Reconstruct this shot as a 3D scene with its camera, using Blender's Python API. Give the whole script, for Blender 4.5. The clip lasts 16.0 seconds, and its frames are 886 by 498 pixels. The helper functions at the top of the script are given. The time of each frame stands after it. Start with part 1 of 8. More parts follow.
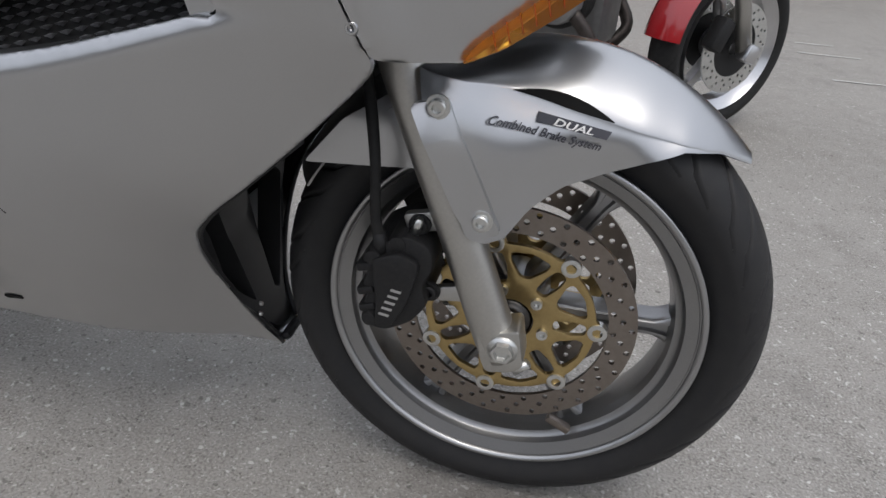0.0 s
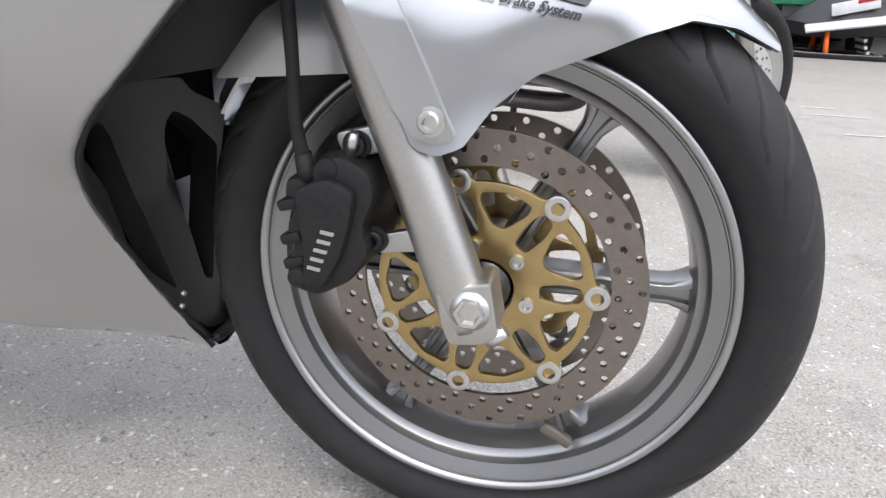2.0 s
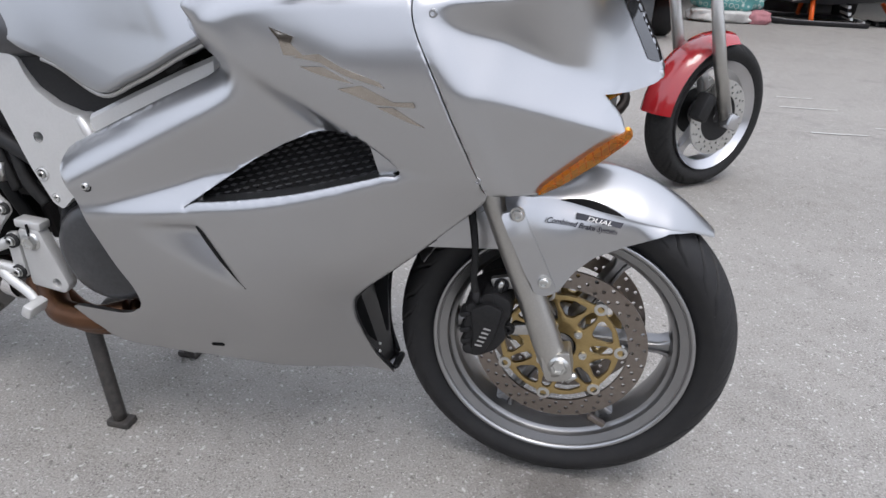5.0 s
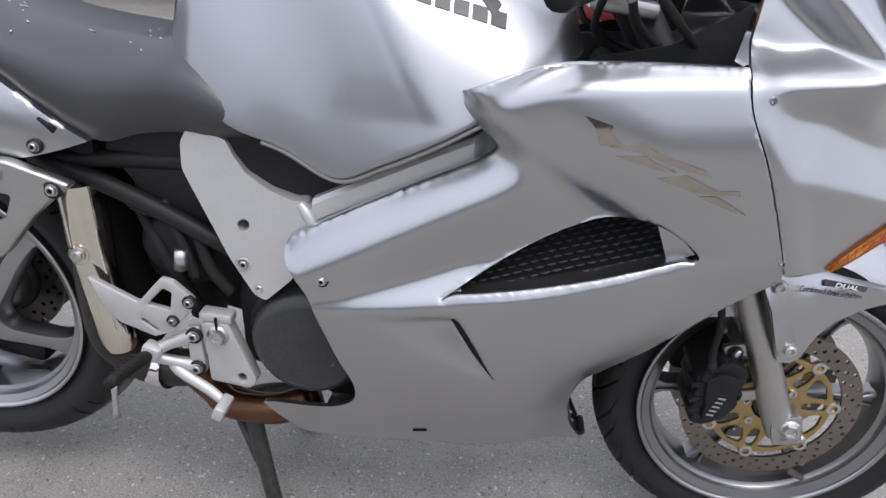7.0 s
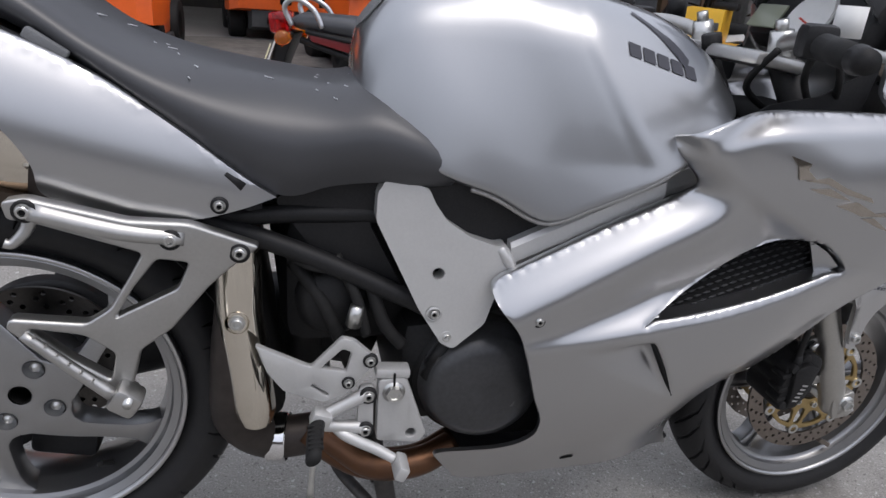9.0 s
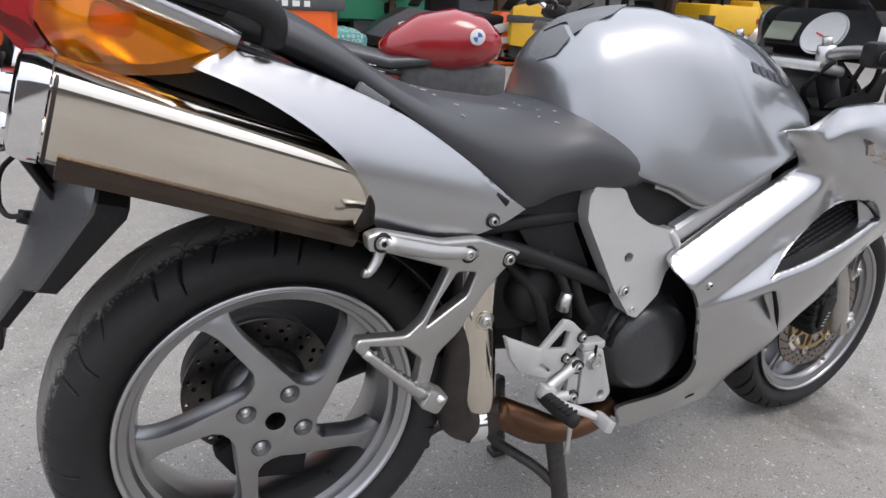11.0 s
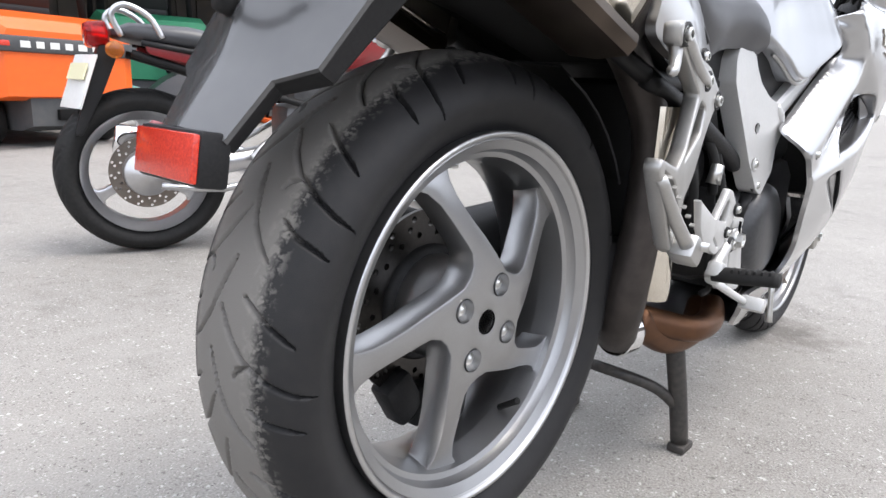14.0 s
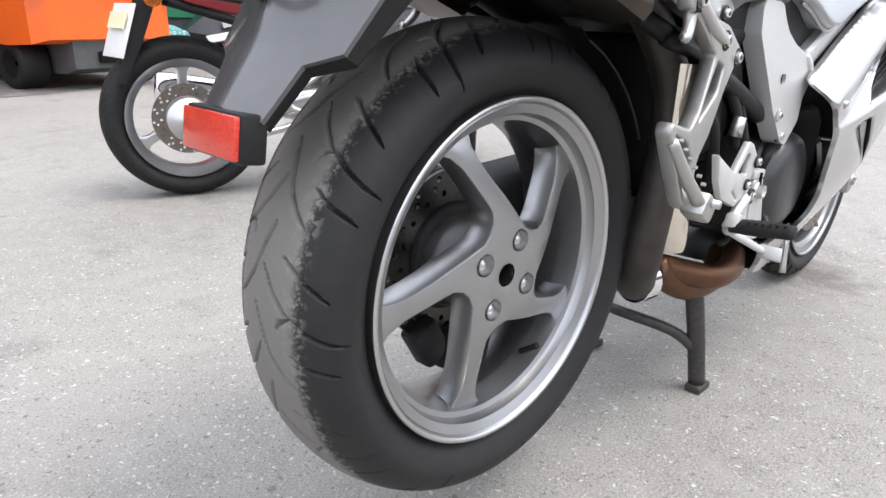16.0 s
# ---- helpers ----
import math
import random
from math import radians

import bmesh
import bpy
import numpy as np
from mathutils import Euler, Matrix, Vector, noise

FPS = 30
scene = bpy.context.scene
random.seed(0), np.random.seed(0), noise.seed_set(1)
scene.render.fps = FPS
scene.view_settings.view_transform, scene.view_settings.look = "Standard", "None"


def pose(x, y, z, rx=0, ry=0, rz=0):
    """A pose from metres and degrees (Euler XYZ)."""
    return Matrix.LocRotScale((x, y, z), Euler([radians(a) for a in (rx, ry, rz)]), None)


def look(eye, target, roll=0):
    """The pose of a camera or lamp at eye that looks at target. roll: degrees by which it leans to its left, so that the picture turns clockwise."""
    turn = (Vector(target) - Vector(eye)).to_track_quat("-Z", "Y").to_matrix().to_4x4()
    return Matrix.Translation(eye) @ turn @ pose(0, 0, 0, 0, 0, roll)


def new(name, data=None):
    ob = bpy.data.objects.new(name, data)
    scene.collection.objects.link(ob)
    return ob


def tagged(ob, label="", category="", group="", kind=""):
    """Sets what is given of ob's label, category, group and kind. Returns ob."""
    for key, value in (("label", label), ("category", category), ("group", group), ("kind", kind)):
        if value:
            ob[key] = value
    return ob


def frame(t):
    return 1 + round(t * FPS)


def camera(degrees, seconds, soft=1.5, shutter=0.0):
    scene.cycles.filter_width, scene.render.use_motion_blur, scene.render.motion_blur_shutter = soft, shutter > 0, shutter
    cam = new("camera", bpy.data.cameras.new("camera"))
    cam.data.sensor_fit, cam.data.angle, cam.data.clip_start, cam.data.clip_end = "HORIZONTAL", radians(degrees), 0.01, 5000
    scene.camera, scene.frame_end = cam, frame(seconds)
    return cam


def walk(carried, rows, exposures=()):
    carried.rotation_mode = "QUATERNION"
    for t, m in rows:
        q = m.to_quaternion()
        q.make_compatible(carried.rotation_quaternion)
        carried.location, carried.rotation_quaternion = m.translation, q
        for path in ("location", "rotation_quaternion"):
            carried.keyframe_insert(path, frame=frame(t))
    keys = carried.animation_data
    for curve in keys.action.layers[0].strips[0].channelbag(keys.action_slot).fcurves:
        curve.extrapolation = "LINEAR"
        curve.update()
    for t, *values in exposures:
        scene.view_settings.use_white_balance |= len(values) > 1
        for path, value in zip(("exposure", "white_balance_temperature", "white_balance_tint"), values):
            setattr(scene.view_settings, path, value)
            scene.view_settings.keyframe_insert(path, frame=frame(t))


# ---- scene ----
from mathutils import bvhtree, geometry

cam = camera(68.1, 16.0)
PATH = [
    (0, (0.034, -0.696, 0.754), (-0.299, 1.005, -0.243), 4.5),
    (0.5, (0.033, -0.594, 0.651), (-0.258, 1.14, -0.302), 2.9),
    (1, (0.059, -0.588, 0.578), (-0.266, 1.19, -0.278), 3.1),
    (1.5, (0.075, -0.596, 0.551), (-0.308, 1.227, -0.179), 2.6),
    (2, (0.082, -0.602, 0.549), (-0.338, 1.215, -0.176), 2.3),
    (2.5, (0.09, -0.608, 0.548), (-0.35, 1.204, -0.175), 2.2),
    (3, (0.091, -0.633, 0.565), (-0.39, 1.181, -0.126), 1.8),
    (3.2, (0.093, -0.659, 0.583), (-0.426, 1.15, -0.094), 1.2),
    (5.3, (-0.067, -1.059, 0.98), (-0.436, 0.697, 0.096), 1.7),
    (5.5, (-0.116, -1.064, 0.993), (-0.49, 0.707, 0.14), 1.9),
    (6, (-0.247, -1.036, 1.004), (-0.572, 0.769, 0.205), 1.6),
    (6.5, (-0.378, -1.004, 1.015), (-0.634, 0.811, 0.214), 1.4),
    (7, (-0.49, -1.012, 1.012), (-0.658, 0.786, 0.152), 1.6),
    (7.5, (-0.64, -1.058, 1.015), (-0.605, 0.752, 0.165), 3.0),
    (8, (-0.768, -1.065, 1.014), (-0.646, 0.766, 0.218), 2.5),
    (8.5, (-0.912, -1.025, 1.015), (-0.648, 0.801, 0.242), 2.6),
    (8.7, (-0.972, -1.01, 1.01), (-0.632, 0.808, 0.247), 3.7),
    (10.8, (-1.598, -0.979, 1.037), (-0.714, 0.655, 0.298), 3.2),
    (11, (-1.655, -0.953, 1.04), (-0.757, 0.681, 0.315), 3.2),
    (11.5, (-1.832, -0.882, 1.053), (-0.832, 0.703, 0.357), 1.1),
    (12, (-1.996, -0.8, 1.041), (-0.894, 0.72, 0.352), 0.0),
    (12.5, (-2.065, -0.703, 0.994), (-0.858, 0.724, 0.282), 2.5),
    (13, (-2.109, -0.602, 0.896), (-0.836, 0.741, 0.136), 2.8),
    (13.5, (-2.086, -0.537, 0.754), (-0.665, 0.751, 0.189), 3.6),
    (14, (-2.074, -0.54, 0.676), (-0.619, 0.745, 0.196), 2.5),
    (14.5, (-2.077, -0.56, 0.65), (-0.659, 0.767, 0.172), 0.6),
    (15, (-2.079, -0.58, 0.637), (-0.695, 0.761, 0.103), -0.1),
    (15.5, (-2.082, -0.585, 0.64), (-0.697, 0.758, 0.113), -0.1),
    (16, (-2.098, -0.585, 0.72), (-0.758, 0.738, 0.048), 1.4),
]
walk(cam, [(t, look(eye, target, roll)) for t, eye, target, roll in PATH], [(0, 0.0, 6550, 11), (0.5, 0.37, 6550, 12), (1.2, 0.86, 6550, 12), (3.2, 1.12, 6550, 12), (5.3, 0.38, 6350, 13), (7.0, 0.32, 6340, 14), (8.0, 0.1, 6400, 14), (8.5, -0.1, 6400, 14), (11.0, 0.35, 6550, 13), (11.5, 0.42, 6600, 13), (12.5, 0.7, 6600, 13), (13.5, 0.95, 6550, 12), (16.0, 1.07, 6550, 12)])


# ---------------------------------------------------------------- world and sun
world = bpy.data.worlds.new("sky")
scene.world = world
world.use_nodes = True
wn = world.node_tree.nodes
sky = wn.new("ShaderNodeTexSky")
sky.sky_type = "NISHITA"
sky.sun_disc = False
sky.sun_elevation, sky.sun_rotation = radians(66), radians(150)
sky.air_density, sky.dust_density, sky.ozone_density = 1.0, 4.0, 1.0
soften = wn.new("ShaderNodeMixRGB")
soften.inputs[0].default_value = 0.75
world.node_tree.links.new(sky.outputs[0], soften.inputs[1])
# an overcast vault: three times as bright overhead as at the horizon
way = wn.new("ShaderNodeTexCoord")
height = wn.new("ShaderNodeSeparateXYZ")
vault = wn.new("ShaderNodeMapRange")
cloud = wn.new("ShaderNodeVectorMath")
cloud.operation = "SCALE"
cloud.inputs[0].default_value = (6.75, 7.1, 7.75)
vault.inputs[1].default_value, vault.inputs[2].default_value = 0.0, 1.0
vault.inputs[3].default_value, vault.inputs[4].default_value = 0.78, 1.35
world.node_tree.links.new(way.outputs["Generated"], height.inputs[0])
world.node_tree.links.new(height.outputs[2], vault.inputs[0])
world.node_tree.links.new(vault.outputs[0], cloud.inputs["Scale"])
world.node_tree.links.new(cloud.outputs[0], soften.inputs[2])
world.node_tree.links.new(soften.outputs[0], wn["Background"].inputs[0])
wn["Background"].inputs[1].default_value = 0.15
sun = new("sun", bpy.data.lights.new("sun", "SUN"))
sun.data.energy, sun.data.angle, sun.data.color = 1.0, radians(25), (1.0, 0.97, 0.92)
sun.matrix_world = look((0, 0, 0), (-0.2, 0.35, -0.92))


# ---------------------------------------------------------------- materials
def mat(name, base, rough=0.5, metal=0.0, var=0.0, scale=30.0, bump=0.0, bump_scale=200.0, coat=0.0, dark=None, stain=0.0, stain_scale=6.0, rough_var=0.0, spec=0.5):
    """A surface with two scales of variation: a fine grain and large soft stains."""
    m = bpy.data.materials.new(name)
    m.use_nodes = True
    nt = m.node_tree
    n, l = nt.nodes, nt.links
    b = n["Principled BSDF"]
    b.inputs["Roughness"].default_value = rough
    b.inputs["Metallic"].default_value = metal
    b.inputs["Coat Weight"].default_value = coat
    b.inputs["Coat Roughness"].default_value = 0.06
    b.inputs["Specular IOR Level"].default_value = spec
    co = n.new("ShaderNodeTexCoord")
    dark = dark or tuple(c * 0.45 for c in base)
    rgb = n.new("ShaderNodeRGB")
    rgb.outputs[0].default_value = (*base, 1)
    out = rgb.outputs[0]
    if var:
        t = n.new("ShaderNodeTexNoise")
        t.inputs["Scale"].default_value, t.inputs["Detail"].default_value = scale, 6
        l.new(co.outputs["Object"], t.inputs["Vector"])
        mr = n.new("ShaderNodeMapRange")
        mr.inputs[1].default_value, mr.inputs[2].default_value = 0.35, 0.7
        mr.inputs[3].default_value, mr.inputs[4].default_value = 0.0, var
        l.new(t.outputs[0], mr.inputs[0])
        mx = n.new("ShaderNodeMixRGB")
        l.new(mr.outputs[0], mx.inputs[0])
        l.new(out, mx.inputs[1])
        mx.inputs[2].default_value = (*dark, 1)
        out = mx.outputs[0]
    if stain:
        t = n.new("ShaderNodeTexNoise")
        t.inputs["Scale"].default_value, t.inputs["Detail"].default_value, t.inputs["Distortion"].default_value = stain_scale, 9, 0.6
        l.new(co.outputs["Object"], t.inputs["Vector"])
        mr = n.new("ShaderNodeMapRange")
        mr.inputs[1].default_value, mr.inputs[2].default_value = 0.45, 0.75
        mr.inputs[3].default_value, mr.inputs[4].default_value = 0.0, stain
        l.new(t.outputs[0], mr.inputs[0])
        mx = n.new("ShaderNodeMixRGB")
        l.new(mr.outputs[0], mx.inputs[0])
        l.new(out, mx.inputs[1])
        mx.inputs[2].default_value = (*dark, 1)
        out = mx.outputs[0]
        if rough_var:
            ra = n.new("ShaderNodeMapRange")
            ra.inputs[1].default_value, ra.inputs[2].default_value = 0.3, 0.75
            ra.inputs[3].default_value, ra.inputs[4].default_value = rough, min(1, rough + rough_var)
            l.new(t.outputs[0], ra.inputs[0])
            l.new(ra.outputs[0], b.inputs["Roughness"])
    l.new(out, b.inputs["Base Color"])
    if bump:
        t = n.new("ShaderNodeTexNoise")
        t.inputs["Scale"].default_value, t.inputs["Detail"].default_value = bump_scale, 5
        l.new(co.outputs["Object"], t.inputs["Vector"])
        bp = n.new("ShaderNodeBump")
        bp.inputs["Strength"].default_value, bp.inputs["Distance"].default_value = bump, 0.004
        l.new(t.outputs[0], bp.inputs["Height"])
        l.new(bp.outputs[0], b.inputs["Normal"])
    return m


def glassy(name, colour, rough=0.05, inner=0.35):
    """Coloured lens plastic: part clear, part scattering."""
    m = bpy.data.materials.new(name)
    m.use_nodes = True
    b = m.node_tree.nodes["Principled BSDF"]
    b.inputs["Base Color"].default_value = (*colour, 1)
    b.inputs["Roughness"].default_value = rough
    b.inputs["Transmission Weight"].default_value = inner
    b.inputs["IOR"].default_value = 1.49
    b.inputs["Specular IOR Level"].default_value = 0.4
    return m


SILVER = mat("silver_metallic_paint", (0.47, 0.473, 0.48), 0.28, 1.0, 0.05, 900, 0.002, 2500, 0.9, stain=0.06, stain_scale=4, rough_var=0.05)
TANKSILVER = mat("tank_silver_paint", (0.41, 0.417, 0.427), 0.36, 1.0, 0.05, 900, 0.002, 2500, 1.0)
FORK = mat("fork_silver_paint", (0.50, 0.49, 0.465), 0.40, 1.0, 0.12, 300, 0.012, 900, 0.0, stain=0.18, stain_scale=9)
ALLOY = mat("satin_alloy", (0.50, 0.495, 0.48), 0.36, 1.0, 0.10, 250, 0.012, 700, stain=0.18, stain_scale=8, rough_var=0.12)
FRAMESILVER = mat("satin_silver_frame_paint", (0.60, 0.60, 0.59), 0.42, 0.55, 0.08, 250, 0.02, 700, stain=0.12, stain_scale=8, rough_var=0.1)
WHEEL = mat("grey_wheel_paint", (0.31, 0.31, 0.312), 0.38, 1.0, 0.10, 500, 0.012, 900, 0.3, stain=0.22, stain_scale=9)
REARWHEEL = mat("silver_wheel_paint", (0.40, 0.403, 0.407), 0.36, 1.0, 0.10, 700, 0.012, 900, 0.3, stain=0.15, stain_scale=9)
LIP = mat("bright_rim_lip", (0.55, 0.55, 0.55), 0.28, 0.95, 0.1, 300)
CHROME = mat("polished_chrome", (0.85, 0.85, 0.86), 0.07, 1.0, 0.05, 60)
STAINLESS = mat("polished_stainless", (0.76, 0.71, 0.62), 0.07, 1.0, 0.06, 40, 0.006, 60, stain=0.18, stain_scale=5, dark=(0.48, 0.41, 0.32), rough_var=0.06)
# darker disc steel, for the rear disc and the front hub seal
DARKSTEEL = mat("dark_disc_steel", (0.085, 0.08, 0.075), 0.34, 1.0, 0.3, 160, 0.02, 600, stain=0.4, stain_scale=10, dark=(0.03, 0.028, 0.026))
STEEL = mat("brushed_disc_steel", (0.27, 0.24, 0.215), 0.36, 1.0, 0.25, 160, 0.02, 600, stain=0.3, stain_scale=14, dark=(0.18, 0.14, 0.115))
BRIGHTSTEEL = mat("zinc_bolt_steel", (0.62, 0.62, 0.60), 0.30, 0.95, 0.2, 200)
GOLD = mat("gold_anodised", (0.48, 0.36, 0.17), 0.38, 1.0, 0.2, 200, 0.012, 600, stain=0.25, stain_scale=16, dark=(0.28, 0.19, 0.08))
CASTBLACK = mat("black_cast_metal", (0.012, 0.012, 0.013), 0.55, 0.2, 0.4, 200, 0.15, 900, dark=(0.028, 0.027, 0.025), spec=0.35)
ENGINE = mat("dark_grey_engine_paint", (0.06, 0.061, 0.064), 0.34, 0.4, 0.3, 150, 0.012, 700, dark=(0.02, 0.02, 0.02), stain=0.3, stain_scale=12, spec=0.5)
BLACKPLASTIC = mat("black_plastic", (0.010, 0.010, 0.011), 0.5, 0.0, 0.5, 300, 0.12, 1500, dark=(0.022, 0.022, 0.022), spec=0.3)
GREYPLASTIC = mat("dusty_grey_plastic", (0.070, 0.071, 0.074), 0.27, 0.0, 0.4, 40, 0.01, 1500, 0.5, dark=(0.085, 0.085, 0.084), stain=0.5, stain_scale=7, spec=0.7)
PALERIM = mat("pale_silver_rim", (0.60, 0.60, 0.61), 0.30, 1.0, 0.12, 200, stain=0.15, stain_scale=10)
# vent mesh coloured lighter, for the light its raised edges catch
MESHGREY = mat("edge_lit_mesh_grey", (0.10, 0.10, 0.104), 0.35, 0.2, 0.3, 200, spec=0.6)
RUBBER = mat("black_rubber", (0.012, 0.012, 0.012), 0.7, 0.0, 0.4, 80, 0.1, 900, dark=(0.026, 0.025, 0.024), spec=0.3)
VINYL = mat("grey_black_seat_vinyl", (0.032, 0.033, 0.037), 0.40, 0.0, 0.3, 700, 0.05, 1600, dark=(0.05, 0.051, 0.056), stain=0.3, stain_scale=9, spec=0.7)
PIPE = mat("heat_browned_pipe", (0.15, 0.075, 0.04), 0.42, 0.85, 0.5, 40, 0.05, 500, dark=(0.09, 0.05, 0.035), stain=0.5, stain_scale=12)
SOOT = mat("burnt_black_steel", (0.07, 0.06, 0.055), 0.5, 0.7, 0.5, 40, 0.08, 400, dark=(0.03, 0.027, 0.025))
STANDMAT = mat("worn_black_stand", (0.035, 0.034, 0.033), 0.5, 0.3, 0.5, 90, 0.1, 500, dark=(0.09, 0.08, 0.07), stain=0.4, stain_scale=20)
AMBER = glassy("amber_lens", (1.0, 0.30, 0.006), 0.03, 0.82)
RED = glassy("red_lens", (0.72, 0.012, 0.016), 0.03, 0.8)
CLEAR = glassy("clear_lens", (0.95, 0.95, 0.95), 0.03, 0.9)
REFLECT = mat("red_reflector", (0.72, 0.045, 0.018), 0.2, 0.0, 0.6, 420, 0.3, 700, 0.6, dark=(0.35, 0.01, 0.008), stain=0.3, stain_scale=30)
DARKPAINT = mat("flat_black", (0.006, 0.006, 0.006), 0.8, spec=0.2)
WHITEPAINT = mat("white_paint", (0.75, 0.75, 0.73), 0.5, 0.0, 0.1, 60)
DECAL = mat("dark_decal", (0.035, 0.035, 0.045), 0.35)
EMBLEM = mat("bronze_chrome_emblem", (0.47, 0.43, 0.38), 0.12, 1.0, 0.2, 60)
PADGREY = mat("grey_tank_pad", (0.17, 0.175, 0.18), 0.4, 0.0, 0.3, 600, 0.15, 1500)


def tyre_material(name, cx, cz, band):
    """Black rubber with a dusty running band and rough grey scrub marks beside it."""
    m = mat(name, (0.013, 0.013, 0.014), 0.6, 0.0, 0.4, 60, 0.12, 800, dark=(0.024, 0.023, 0.022), spec=0.35)
    n, l = m.node_tree.nodes, m.node_tree.links
    b = n["Principled BSDF"]
    was = b.inputs["Base Color"].links[0].from_socket
    co = n.new("ShaderNodeTexCoord")
    sep = n.new("ShaderNodeSeparateXYZ")
    l.new(co.outputs["Object"], sep.inputs[0])
    ab = n.new("ShaderNodeMath")
    ab.operation = "ABSOLUTE"
    l.new(sep.outputs[1], ab.inputs[0])
    nz = n.new("ShaderNodeTexNoise")
    nz.inputs["Scale"].default_value, nz.inputs["Detail"].default_value = 120, 9
    l.new(co.outputs["Object"], nz.inputs["Vector"])
    wob = n.new("ShaderNodeMath")
    wob.operation = "MULTIPLY_ADD"
    wob.inputs[1].default_value, wob.inputs[2].default_value = 0.034, -0.017
    l.new(nz.outputs[0], wob.inputs[0])
    add = n.new("ShaderNodeMath")
    l.new(ab.outputs[0], add.inputs[0])
    l.new(wob.outputs[0], add.inputs[1])
    mr = n.new("ShaderNodeMapRange")
    mr.inputs[1].default_value, mr.inputs[2].default_value = band - 0.006, band + 0.004
    mr.inputs[3].default_value, mr.inputs[4].default_value = 1.0, 0.0
    l.new(add.outputs[0], mr.inputs[0])
    mx = n.new("ShaderNodeMixRGB")
    l.new(mr.outputs[0], mx.inputs[0])
    l.new(was, mx.inputs[1])
    mx.inputs[2].default_value = (0.165, 0.157, 0.145, 1)
    edge = n.new("ShaderNodeMapRange")
    edge.inputs[1].default_value, edge.inputs[2].default_value = 0.5, 0.62
    l.new(nz.outputs[0], edge.inputs[0])
    nd = n.new("ShaderNodeMath")
    nd.operation = "SUBTRACT"
    nd.inputs[1].default_value = band
    l.new(ab.outputs[0], nd.inputs[0])
    na = n.new("ShaderNodeMath")
    na.operation = "ABSOLUTE"
    l.new(nd.outputs[0], na.inputs[0])
    nr = n.new("ShaderNodeMapRange")
    nr.inputs[1].default_value, nr.inputs[2].default_value = 0.003, 0.016
    nr.inputs[3].default_value, nr.inputs[4].default_value = 0.6, 0.0
    l.new(na.outputs[0], nr.inputs[0])
    mu = n.new("ShaderNodeMath")
    mu.operation = "MULTIPLY"
    l.new(nr.outputs[0], mu.inputs[0])
    l.new(edge.outputs[0], mu.inputs[1])
    mx2 = n.new("ShaderNodeMixRGB")
    l.new(mu.outputs[0], mx2.inputs[0])
    l.new(mx.outputs[0], mx2.inputs[1])
    mx2.inputs[2].default_value = (0.29, 0.275, 0.25, 1)
    l.new(mx2.outputs[0], b.inputs["Base Color"])
    return m


